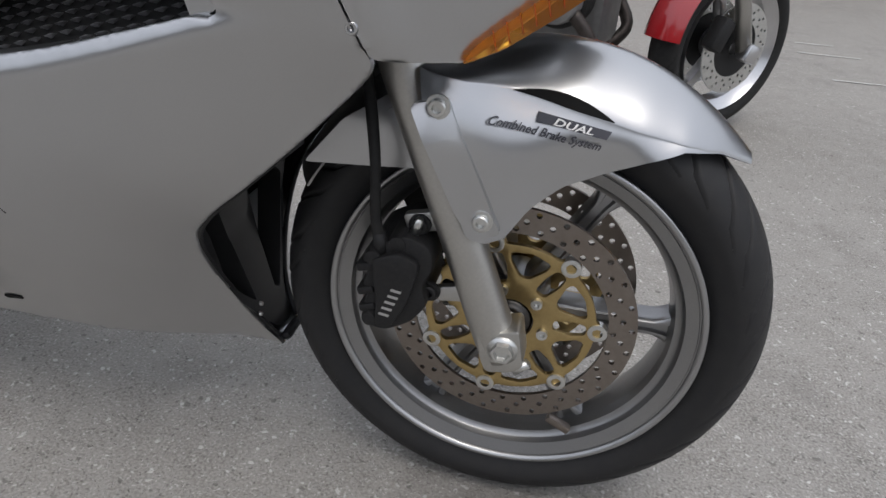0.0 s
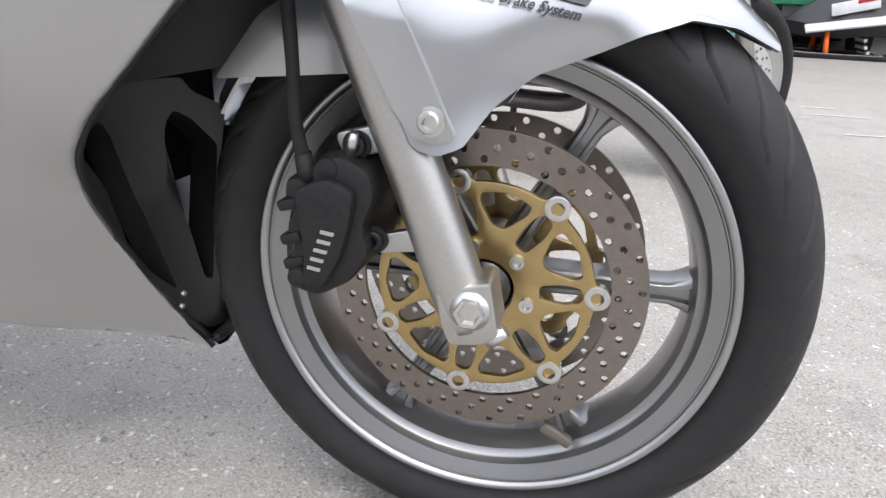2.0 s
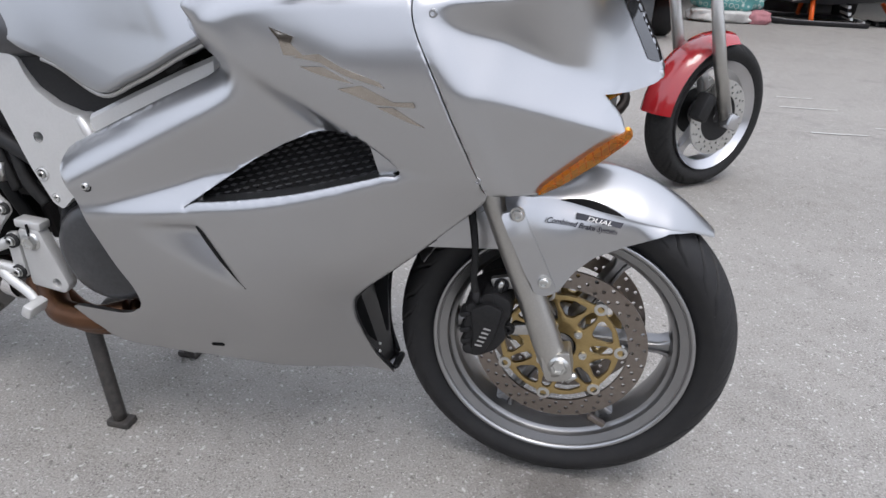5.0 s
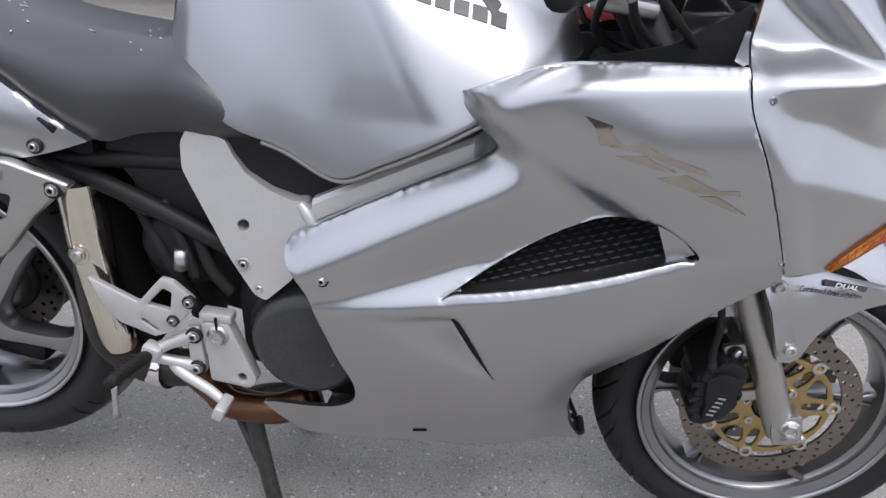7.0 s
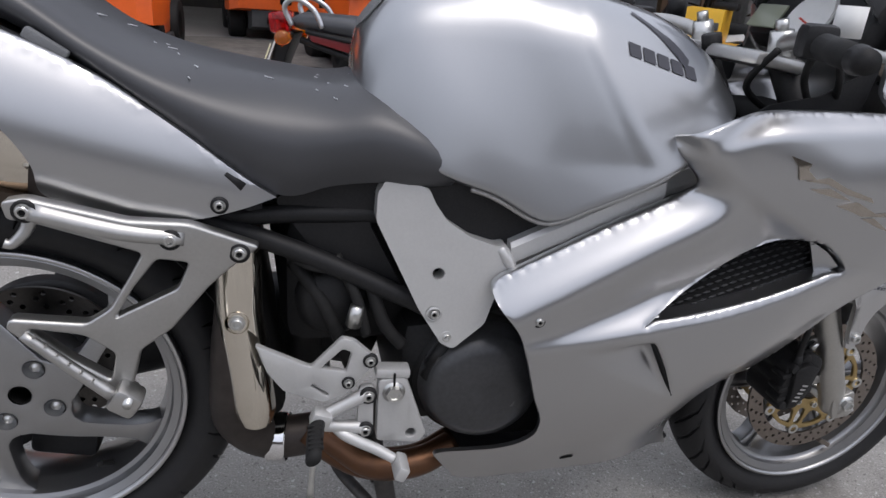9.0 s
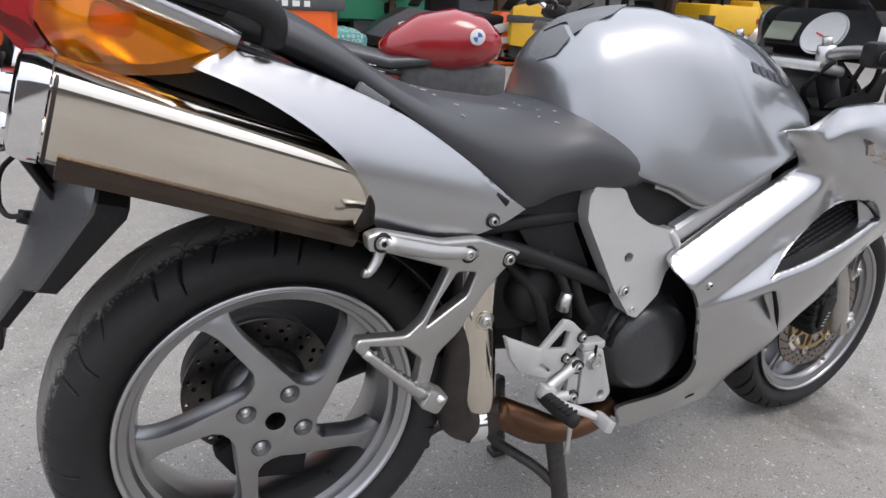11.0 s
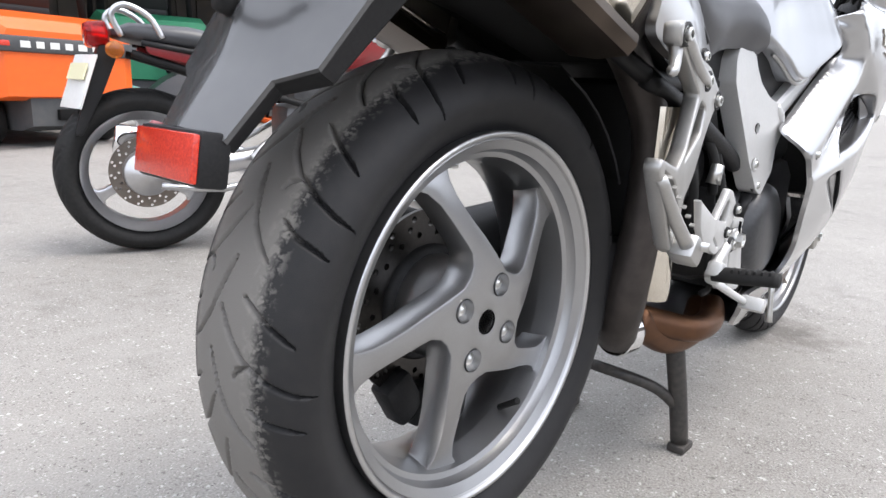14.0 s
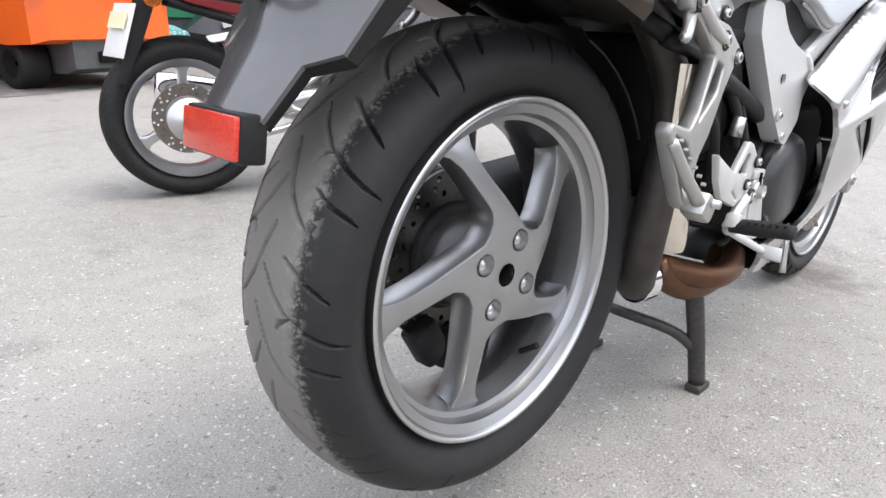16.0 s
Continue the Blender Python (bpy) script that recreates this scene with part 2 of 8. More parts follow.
def asphalt_material():
    """Worn pale asphalt: light chips in a grey binder, stains, fine cracks."""
    m = bpy.data.materials.new("worn_asphalt")
    m.use_nodes = True
    n, l = m.node_tree.nodes, m.node_tree.links
    b = n["Principled BSDF"]
    b.inputs["Roughness"].default_value = 0.85
    co = n.new("ShaderNodeTexCoord")
    bend = n.new("ShaderNodeTexNoise")
    bend.inputs["Scale"].default_value = 60
    l.new(co.outputs["Object"], bend.inputs["Vector"])
    warp = n.new("ShaderNodeMixRGB")
    warp.blend_type = "ADD"
    warp.inputs[0].default_value = 0.022
    l.new(co.outputs["Object"], warp.inputs[1])
    l.new(bend.outputs["Color"], warp.inputs[2])

    def tex(kind, scale, detail=4):
        t = n.new(kind)
        t.inputs["Scale"].default_value = scale
        t.inputs["Detail"].default_value = 0 if "Voronoi" in kind else detail
        l.new(warp.outputs[0] if "Voronoi" in kind else co.outputs["Object"], t.inputs["Vector"])
        return t

    def remap(sock, a, c, lo, hi):
        r = n.new("ShaderNodeMapRange")
        for k, v in zip((1, 2, 3, 4), (a, c, lo, hi)):
            r.inputs[k].default_value = v
        l.new(sock, r.inputs[0])
        return r.outputs[0]

    def mix(fac, a, c):
        x = n.new("ShaderNodeMixRGB")
        for k, v in ((0, fac), (1, a), (2, c)):
            if isinstance(v, tuple):
                x.inputs[k].default_value = v
            else:
                l.new(v, x.inputs[k])
        return x.outputs[0]

    grain = tex("ShaderNodeTexNoise", 230, 9)
    big = tex("ShaderNodeTexNoise", 0.9, 9)
    mid = tex("ShaderNodeTexNoise", 14, 8)
    blot = tex("ShaderNodeTexNoise", 4.5, 9)
    base = mix(remap(grain.outputs[0], 0.36, 0.64, 0, 1), (0.160, 0.151, 0.138, 1), (0.315, 0.302, 0.280, 1))
    base = mix(remap(mid.outputs[0], 0.40, 0.62, 0.0, 0.35), base, (0.315, 0.304, 0.284, 1))
    base = mix(remap(big.outputs[0], 0.36, 0.66, 0.0, 0.45), base, (0.335, 0.322, 0.299, 1))
    base = mix(remap(blot.outputs[0], 0.58, 0.72, 0.0, 0.4), base, (0.135, 0.128, 0.12, 1))

    def chip(scale, channel, lo, hi, reach, amount, colour):
        """Stones of one size: some of the cells, each filled to a rough edge."""
        cells = tex("ShaderNodeTexVoronoi", scale)
        hue = n.new("ShaderNodeSeparateColor")
        l.new(cells.outputs["Color"], hue.inputs[0])
        mu = n.new("ShaderNodeMath")
        mu.operation = "MULTIPLY"
        l.new(remap(hue.outputs[channel], lo, hi, 0, amount), mu.inputs[0])
        inner = remap(cells.outputs["Distance"], reach * 0.6, reach, 1, 0)
        l.new(inner, mu.inputs[1])
        return mix(mu.outputs[0], base, colour), inner

    base, near = chip(95, 0, 0.88, 0.93, 0.42, 0.85, (0.52, 0.51, 0.49, 1))
    base, _ = chip(210, 1, 0.72, 0.82, 0.45, 0.7, (0.46, 0.448, 0.424, 1))
    base, _ = chip(150, 2, 0.80, 0.90, 0.45, 0.65, (0.085, 0.08, 0.074, 1))
    base, _ = chip(60, 1, 0.95, 0.98, 0.40, 0.6, (0.10, 0.095, 0.088, 1))
    # a darker brown patch with a ragged edge under the front wheel
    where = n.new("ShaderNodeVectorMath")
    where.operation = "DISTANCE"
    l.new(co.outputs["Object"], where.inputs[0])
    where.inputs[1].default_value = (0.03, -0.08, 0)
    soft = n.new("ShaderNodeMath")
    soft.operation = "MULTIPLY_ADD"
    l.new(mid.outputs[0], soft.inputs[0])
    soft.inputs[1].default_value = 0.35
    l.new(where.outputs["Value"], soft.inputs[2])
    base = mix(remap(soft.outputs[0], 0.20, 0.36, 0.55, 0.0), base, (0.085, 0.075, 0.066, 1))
    l.new(base, b.inputs["Base Color"])
    hsum = n.new("ShaderNodeMath")
    l.new(grain.outputs[0], hsum.inputs[0])
    l.new(near, hsum.inputs[1])
    bp = n.new("ShaderNodeBump")
    bp.inputs["Strength"].default_value, bp.inputs["Distance"].default_value = 0.5, 0.003
    l.new(hsum.outputs[0], bp.inputs["Height"])
    l.new(bp.outputs[0], b.inputs["Normal"])
    return m


# ---------------------------------------------------------------- mesh tools
def part(name, bm, material, parent=None, label="", smooth=True, angle=40):
    """Links a bmesh as one mesh object under a thing or a part."""
    me = bpy.data.meshes.new(name)
    if smooth:
        lim = radians(angle)
        for f in bm.faces:
            f.smooth = True
        for e in bm.edges:
            if len(e.link_faces) == 2 and e.calc_face_angle(0) > lim:
                e.smooth = False
    bm.to_mesh(me)
    bm.free()
    me.materials.append(material)
    ob = new(name, me)
    ob.parent = parent
    if label:
        ob["label"] = label
    return ob


def thing(name, label, category, at=(0, 0, 0), group="", kind=""):
    ob = new(name)
    ob.empty_display_size = 0.1
    ob.location = at
    return tagged(ob, label, category, group, kind)


def curve(pts, n=8, closed=False):
    """A smooth line through points (centripetal-free Catmull-Rom)."""
    pts = [Vector(p) for p in pts]
    k = len(pts)
    out = []
    for i in range(k if closed else k - 1):
        a = pts[(i - 1) % k] if closed or i else pts[0]
        b, c = pts[i], pts[(i + 1) % k]
        d = pts[(i + 2) % k] if closed or i + 2 < k else pts[-1]
        for s in range(n):
            t = s / n
            out.append(0.5 * ((2 * b) + (c - a) * t + (2 * a - 5 * b + 4 * c - d) * t * t + (3 * b - 3 * c + d - a) * t**3))
    if not closed:
        out.append(pts[-1])
    return out


def lathe(profile, centre, seg=96, arc=(0, 360), bm=None):
    """Turns (radius, y) round the axle line through centre."""
    bm = bm or bmesh.new()
    cx, cy, cz = centre
    full = arc[1] - arc[0] >= 360
    k = seg if full else seg + 1
    rings = []
    for i in range(k):
        a = radians(arc[0] + (arc[1] - arc[0]) * i / seg)
        rings.append([bm.verts.new((cx + r * math.cos(a), cy + y, cz + r * math.sin(a))) for r, y in profile])
    for i in range(seg):
        p, q = rings[i], rings[(i + 1) % k]
        for j in range(len(profile) - 1):
            bm.faces.new((p[j], p[j + 1], q[j + 1], q[j]))
    return bm


def tube(pts, r, seg=10, smooth=6, bm=None, caps=True, flat=1.0):
    """A round bar along a smooth line; r is one radius or one a point."""
    bm = bm or bmesh.new()
    rs = list(r) if isinstance(r, (list, tuple)) else [r] * len(pts)
    if smooth > 1 and len(pts) > 2:
        line = curve(pts, smooth)
        rr = [rs[min(int(i / smooth), len(rs) - 2)] * (1 - (i / smooth) % 1) + rs[min(int(i / smooth) + 1, len(rs) - 1)] * ((i / smooth) % 1) for i in range(len(line))]
        rr[-1] = rs[-1]
    else:
        line, rr = [Vector(p) for p in pts], rs
    rings = []
    side = None
    for i, p in enumerate(line):
        d = (line[min(i + 1, len(line) - 1)] - line[max(i - 1, 0)]).normalized()
        if side is None:
            side = d.orthogonal().normalized()
        side = (side - d * side.dot(d)).normalized()
        up = d.cross(side)
        rings.append([bm.verts.new(p + rr[i] * (math.cos(2 * math.pi * j / seg) * side + flat * math.sin(2 * math.pi * j / seg) * up)) for j in range(seg)])
    for a, b in zip(rings, rings[1:]):
        for j in range(seg):
            bm.faces.new((a[j], a[(j + 1) % seg], b[(j + 1) % seg], b[j]))
    if caps:
        bm.faces.new(rings[0][::-1])
        bm.faces.new(rings[-1])
    return bm


def loft(rings, bm=None, closed=True, caps=True):
    """Skins a row of rings with equal counts of points."""
    bm = bm or bmesh.new()
    vs = [[bm.verts.new(p) for p in ring] for ring in rings]
    k = len(vs[0])
    for a, b in zip(vs, vs[1:]):
        for j in range(k if closed else k - 1):
            bm.faces.new((a[j], a[(j + 1) % k], b[(j + 1) % k], b[j]))
    if caps and closed:
        bm.faces.new(vs[0][::-1])
        bm.faces.new(vs[-1])
    bmesh.ops.recalc_face_normals(bm, faces=bm.faces)
    return bm


def block(centre, size, turn=(0, 0, 0), bevel=0.0, bm=None, seg=2):
    own = bmesh.new()
    bmesh.ops.create_cube(own, size=1, matrix=Matrix.Diagonal((*size, 1)))
    if bevel:
        bmesh.ops.bevel(own, geom=own.edges[:], offset=bevel, segments=seg, affect="EDGES", profile=0.5)
    bmesh.ops.transform(own, matrix=pose(*centre, *turn), verts=own.verts)
    if bm is None:
        return own
    join(bm, own)
    return bm


def join(bm, other):
    me = bpy.data.meshes.new("tmp")
    other.to_mesh(me)
    other.free()
    bm.from_mesh(me)
    bpy.data.meshes.remove(me)
    return bm


def fill2d(outline, holes=(), step=0.0, creases=()):
    """Triangles inside an outline with holes; step adds inner points for bending."""
    loops = [[Vector((p[0], p[1])) for p in outline]] + [[Vector((p[0], p[1])) for p in h] for h in holes]
    verts, edges = [], []
    for lp in loops:
        s = len(verts)
        verts += lp
        edges += [(s + i, s + (i + 1) % len(lp)) for i in range(len(lp))]

    def inside(p, lp):
        hit = False
        for i in range(len(lp)):
            a, b = lp[i], lp[i - 1]
            if (a.y > p.y) != (b.y > p.y) and p.x < (b.x - a.x) * (p.y - a.y) / (b.y - a.y) + a.x:
                hit = not hit
        return hit

    def within(p):
        return inside(p, loops[0]) and not any(inside(p, h) for h in loops[1:])

    for run in creases:
        last = None
        for p in run:
            p = Vector((p[0], p[1]))
            ok = within(p) and min((p - v).length for lp in loops for v in lp) > 0.15 * step
            if ok:
                verts.append(p)
                if last is not None:
                    edges.append((last, len(verts) - 1))
                last = len(verts) - 1
            else:
                last = None
    if step:
        arr = np.array([(v.x, v.y) for v in verts])
        lo, hi = arr.min(0), arr.max(0)
        row = 0
        y = lo[1]
        while y < hi[1]:
            x = lo[0] + (step / 2 if row % 2 else 0)
            while x < hi[0]:
                p = Vector((x, y))
                if within(p) and ((arr - (x, y)) ** 2).sum(1).min() > (0.55 * step) ** 2:
                    verts.append(p)
                x += step
            y += step * 0.866
            row += 1
    vo, _, fo, *_ = geometry.delaunay_2d_cdt(verts, edges, [], 0, 1e-7)
    tris = [f for f in fo if within(sum((vo[i] for i in f), Vector((0, 0))) / len(f))]
    return vo, tris


def plate(outline, y0, y1, holes=(), bevel=0.0):
    """A flat piece cut from an (x, z) outline, from y0 to y1."""
    vo, tris = fill2d(outline, holes)
    bm = bmesh.new()
    front = [bm.verts.new((v.x, y0, v.y)) for v in vo]
    back = [bm.verts.new((v.x, y1, v.y)) for v in vo]
    for f in tris:
        bm.faces.new([front[i] for i in f])
        bm.faces.new([back[i] for i in reversed(f)])
    rim = [e for e in bm.edges if len(e.link_faces) == 1]
    pairs = {front[i]: back[i] for i in range(len(vo))}
    for e in rim:
        a, b = e.verts
        if a in pairs and b in pairs:
            bm.faces.new((a, b, pairs[b], pairs[a]))
    bmesh.ops.recalc_face_normals(bm, faces=bm.faces)
    if bevel:
        es = [e for e in bm.edges if len(e.link_faces) == 2 and e.calc_face_angle(0) > 1.0]
        bmesh.ops.bevel(bm, geom=es, offset=bevel, segments=2, affect="EDGES", profile=0.5)
    return bm


class Form:
    """A smooth surface y = -depth(x, z) laid over ridge lines (thin-plate spline)."""

    def __init__(self, *ridges, soft=1e-6):
        p = np.array([q for r in ridges for q in r], float)
        self.c = p[:, :2]
        k = len(p)
        a = np.zeros((k + 3, k + 3))
        a[:k, :k] = self._u(np.linalg.norm(p[:, None, :2] - p[None, :, :2], axis=2)) + soft * np.eye(k)
        a[:k, k], a[:k, k + 1 : k + 3] = 1, self.c
        a[k:, :k] = a[:k, k:].T
        self.w = np.linalg.solve(a, np.r_[p[:, 2], 0, 0, 0])

    @staticmethod
    def _u(r):
        return np.where(r > 1e-9, r * r * np.log(np.maximum(r, 1e-9)), 0.0)

    def __call__(self, x, z):
        u = self._u(np.hypot(self.c[:, 0] - x, self.c[:, 1] - z))
        return float(u @ self.w[:-3] + self.w[-3] + self.w[-2] * x + self.w[-1] * z)


def mirrored(bm):
    """The same panel for the other side of the middle plane."""
    other = bm.copy()
    for v in other.verts:
        v.co.y = -v.co.y
    bmesh.ops.reverse_faces(other, faces=other.faces)
    return other


def skin(outline, depth, step=0.012, thick=0.003, side=-1, holes=(), lip=0.0, creases=(), relax=0):
    """A moulded panel: an (x, z) outline bent over depth(x, z), with thickness and a turned-in rim."""
    vo, tris = fill2d(outline, holes, step, creases)
    bm = bmesh.new()
    ys = [depth(v.x, v.y) for v in vo]
    if relax:
        near = [set() for _ in vo]
        count = {}
        for f in tris:
            for i in range(len(f)):
                a, b = f[i], f[(i + 1) % len(f)]
                near[a].add(b)
                near[b].add(a)
                k = (min(a, b), max(a, b))
                count[k] = count.get(k, 0) + 1
        rimset = {i for k, c in count.items() if c == 1 for i in k}
        rims = {i: [] for i in rimset}
        for (a, b), c in count.items():
            if c == 1:
                rims[a].append(b)
                rims[b].append(a)
        for _ in range(relax):
            ys = [0.5 * y + 0.5 * sum(ys[j] for j in rims[i]) / len(rims[i]) if i in rimset else y if not near[i] else 0.45 * y + 0.55 * sum(ys[j] for j in near[i]) / len(near[i]) for i, y in enumerate(ys)]
    front = [bm.verts.new((v.x, side * y, v.y)) for v, y in zip(vo, ys)]
    for f in tris:
        bm.faces.new([front[i] for i in f])
    rim = [e for e in bm.edges if len(e.link_faces) == 1]
    back = {}
    for e in rim:
        for v in e.verts:
            if v not in back:
                back[v] = bm.verts.new((v.co.x, v.co.y - side * (thick + lip), v.co.z))
    for e in rim:
        a, b = e.verts
        bm.faces.new((a, b, back[b], back[a]))
    bmesh.ops.recalc_face_normals(bm, faces=bm.faces)
    up = sum((f.normal.y * side) for f in bm.faces)
    if up < 0:
        bmesh.ops.reverse_faces(bm, faces=bm.faces)
    return bm


def disc_face(centre, r, y0, y1, seg=16, bm=None):
    return lathe([(0.0001, y0), (r, y0), (r, y1), (0.0001, y1)], (centre[0], 0, centre[1]), seg, bm=bm)


def ring2d(cx, cz, r, n=14):
    return [(cx + r * math.cos(2 * math.pi * i / n), cz + r * math.sin(2 * math.pi * i / n)) for i in range(n)]


def bolt(x, y, z, r=0.008, side=-1, bm=None):
    """A socket-head screw that faces outwards."""
    bm = bm or bmesh.new()
    s = side
    lathe([(r * 1.35, s * -0.002), (r * 1.35, s * 0.001), (r, s * 0.0015), (r, s * 0.006), (r * 0.85, s * 0.0072), (r * 0.55, s * 0.0072), (r * 0.5, s * 0.002), (0.0002, s * 0.002)], (x, y, z), 18, bm=bm)
    bmesh.ops.recalc_face_normals(bm, faces=bm.faces)
    return bm


def screw(x, y, z, r, parent, side=-1, name="socket_screw"):
    """A screw head in a dark counterbore, with its socket."""
    ob = part(name, bolt(x, y, z, r, side), BRIGHTSTEEL, parent)
    well = lathe([(r * 1.25, side * 0.0022), (r * 1.75, side * 0.0022), (r * 1.78, -side * 0.004)], (x, y, z), 20)
    part("screw_well", well, CASTBLACK, ob)
    part("hex_socket", lathe([(0.0002, side * 0.0050), (r * 0.52, side * 0.0050)], (x, y, z), 6), DARKPAINT, ob)
    return ob


def soft_poly(pts, r=0.01, n=4):
    """Rounds the corners of an outline."""
    out = []
    k = len(pts)
    for i in range(k):
        p, a, b = Vector(pts[i][:2]), Vector(pts[i - 1][:2]), Vector(pts[(i + 1) % k][:2])
        u, v = (a - p), (b - p)
        d = min(r, u.length * 0.45, v.length * 0.45)
        s, e = p + u.normalized() * d, p + v.normalized() * d
        for j in range(n + 1):
            t = j / n
            q = (1 - t) ** 2 * s + 2 * t * (1 - t) * p + t * t * e
            out.append((q.x, q.y))
    return out

# ---------------------------------------------------------------- ground
def build_ground():
    bm = bmesh.new()
    bmesh.ops.create_grid(bm, x_segments=40, y_segments=40, size=60)
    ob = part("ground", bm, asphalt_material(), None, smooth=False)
    return tagged(ob, "pale worn asphalt yard with light stone chips", "ground", kind="structure")


build_ground()

# ---------------------------------------------------------------- the silver motorcycle
FRONT = Vector((-0.006, 0, 0.2945))
REAR = Vector((-1.457, 0, 0.394))
bike = thing("motorcycle", "silver sports touring motorcycle standing on its centre stand", "motorcycle")


def tyre_profile(r_out, r_rim, half, n=46, crown=0.55):
    """Half-round tread, bulged wall, bead at the rim: (radius, y) from one bead to the other."""
    pts = []
    for i in range(n + 1):
        t = -1 + 2 * i / n
        u = abs(t)
        y = half * math.copysign(math.sin(min(u / 0.72, 1) * math.pi / 2) if u < 0.72 else 1 - 0.30 * ((u - 0.72) / 0.28) ** 1.6, t)
        if u < 0.72:
            k = u / 0.72
            r = r_out - (r_out - r_rim) * crown * (1 - math.cos(k * math.pi / 2)) ** 1.0
        else:
            k = (u - 0.72) / 0.28
            r0 = r_out - (r_out - r_rim) * crown
            r = r0 - (r0 - r_rim) * k
        pts.append((r, y))
    return pts


def tyre(centre, r_out, r_rim, half, grooves, seg=840, n=60, crown=0.55, depth=0.0045):
    """A tyre whose tread grooves are cut into the surface."""
    prof = tyre_profile(r_out, r_rim, half, n, crown)
    arcs = [0.0]
    for a, b in zip(prof, prof[1:]):
        arcs.append(arcs[-1] + math.dist(a, b))
    mid = arcs[-1] / 2
    arcs = [s - mid for s in arcs]
    ang = np.arange(seg) * 2 * math.pi / seg
    bm = bmesh.new()
    rows = []
    for (r, y), s in zip(prof, arcs):
        cut = grooves(ang, s) if abs(s) < mid * 0.9 else np.zeros(seg)
        rr = r - depth * cut
        rows.append([bm.verts.new((centre.x + q * math.cos(a), centre.y + y * (1 - 0.03 * c), centre.z + q * math.sin(a))) for q, a, c in zip(rr, ang, cut)])
    for p, q in zip(rows, rows[1:]):
        for i in range(seg):
            j = (i + 1) % seg
            bm.faces.new((p[i], p[j], q[j], q[i]))
    bmesh.ops.recalc_face_normals(bm, faces=bm.faces)
    return bm


def groove_set(lines, pitches, r, width=0.0040):
    """Repeats tread grooves round the tyre, on both halves. A line runs through (metres across from the middle, degrees round)."""
    step = 360.0 / pitches

    def cut(ang, s):
        out = np.zeros(len(ang))
        deg = np.degrees(ang)
        for line in lines:
            across = [p[0] for p in line]
            for side in (-1, 1):
                t = s * side
                if not across[0] < t < across[-1]:
                    continue
                round_ = [p[1] for p in line]
                at = float(np.interp(t, across, round_)) + (step / 2 if side > 0 else 0.0)
                h = 0.004
                slope = (float(np.interp(t + h, across, round_)) - float(np.interp(t - h, across, round_))) * math.pi / 180 * r / (2 * h)
                d = (deg - at) % step
                d = np.minimum(d, step - d) * math.pi / 180 * r / math.hypot(1, slope)
                k = (t - across[0]) / (across[-1] - across[0])
                w = width * min(1, 5 * k + 0.35, 4 * (1 - k) + 0.25)
                out = np.maximum(out, np.clip(1.7 - 1.4 * d / (w / 2), 0, 1))
        return out

    return cut


def spoke(angle, r0, r1, w0, w1, y0, y1, centre, swirl=0.0, n=10, d=0.032, flare=2.2, hollow=0.0):
    """One cast spoke: a flat-faced, round-edged bar from hub to rim that may sweep round."""
    rings = []
    for i in range(n + 1):
        t = i / n
        a = radians(angle + swirl * t**1.8)
        r = r0 + (r1 - r0) * t
        w = w1 + (w0 - w1) * (1 - t) ** 1.5
        if t > 0.80:
            w *= 1 + flare * ((t - 0.80) / 0.20) ** 2
        c, s = math.cos(a), math.sin(a)
        tx, tz = -s, c
        ym = y0 + (y1 - y0) * t
        shape = [(-1, 0.95), (-1.0, 0.25), (-0.90, 0.06), (-0.72, 0.0), (-0.42, 0.0), (-0.30, hollow), (0.30, hollow), (0.42, 0.0), (0.72, 0.0), (0.90, 0.06), (1.0, 0.25), (1, 0.95), (0.6, 1.0), (-0.6, 1.0)]
        rings.append([(centre.x + r * c + tx * w * u, centre.y + ym + v * d, centre.z + r * s + tz * w * u) for u, v in shape])
    return loft(rings)


def drilled_disc(centre, r0, r1, y0, y1, rows, hole=0.0042, waves=0):
    """A brake disc with real holes; rows: (radius, count, first angle)."""
    out = [(centre.x + r1 * math.cos(2 * math.pi * i / 120), centre.z + r1 * math.sin(2 * math.pi * i / 120)) for i in range(120)]
    inn = [(centre.x + r0 * math.cos(2 * math.pi * i / 90), centre.z + r0 * math.sin(2 * math.pi * i / 90)) for i in range(90)]
    holes = [inn]
    for r, k, first in rows:
        for i in range(k):
            a = radians(first) + 2 * math.pi * i / k
            holes.append(ring2d(centre.x + r * math.cos(a), centre.z + r * math.sin(a), hole, 10))
    return plate(out, y0, y1, holes)


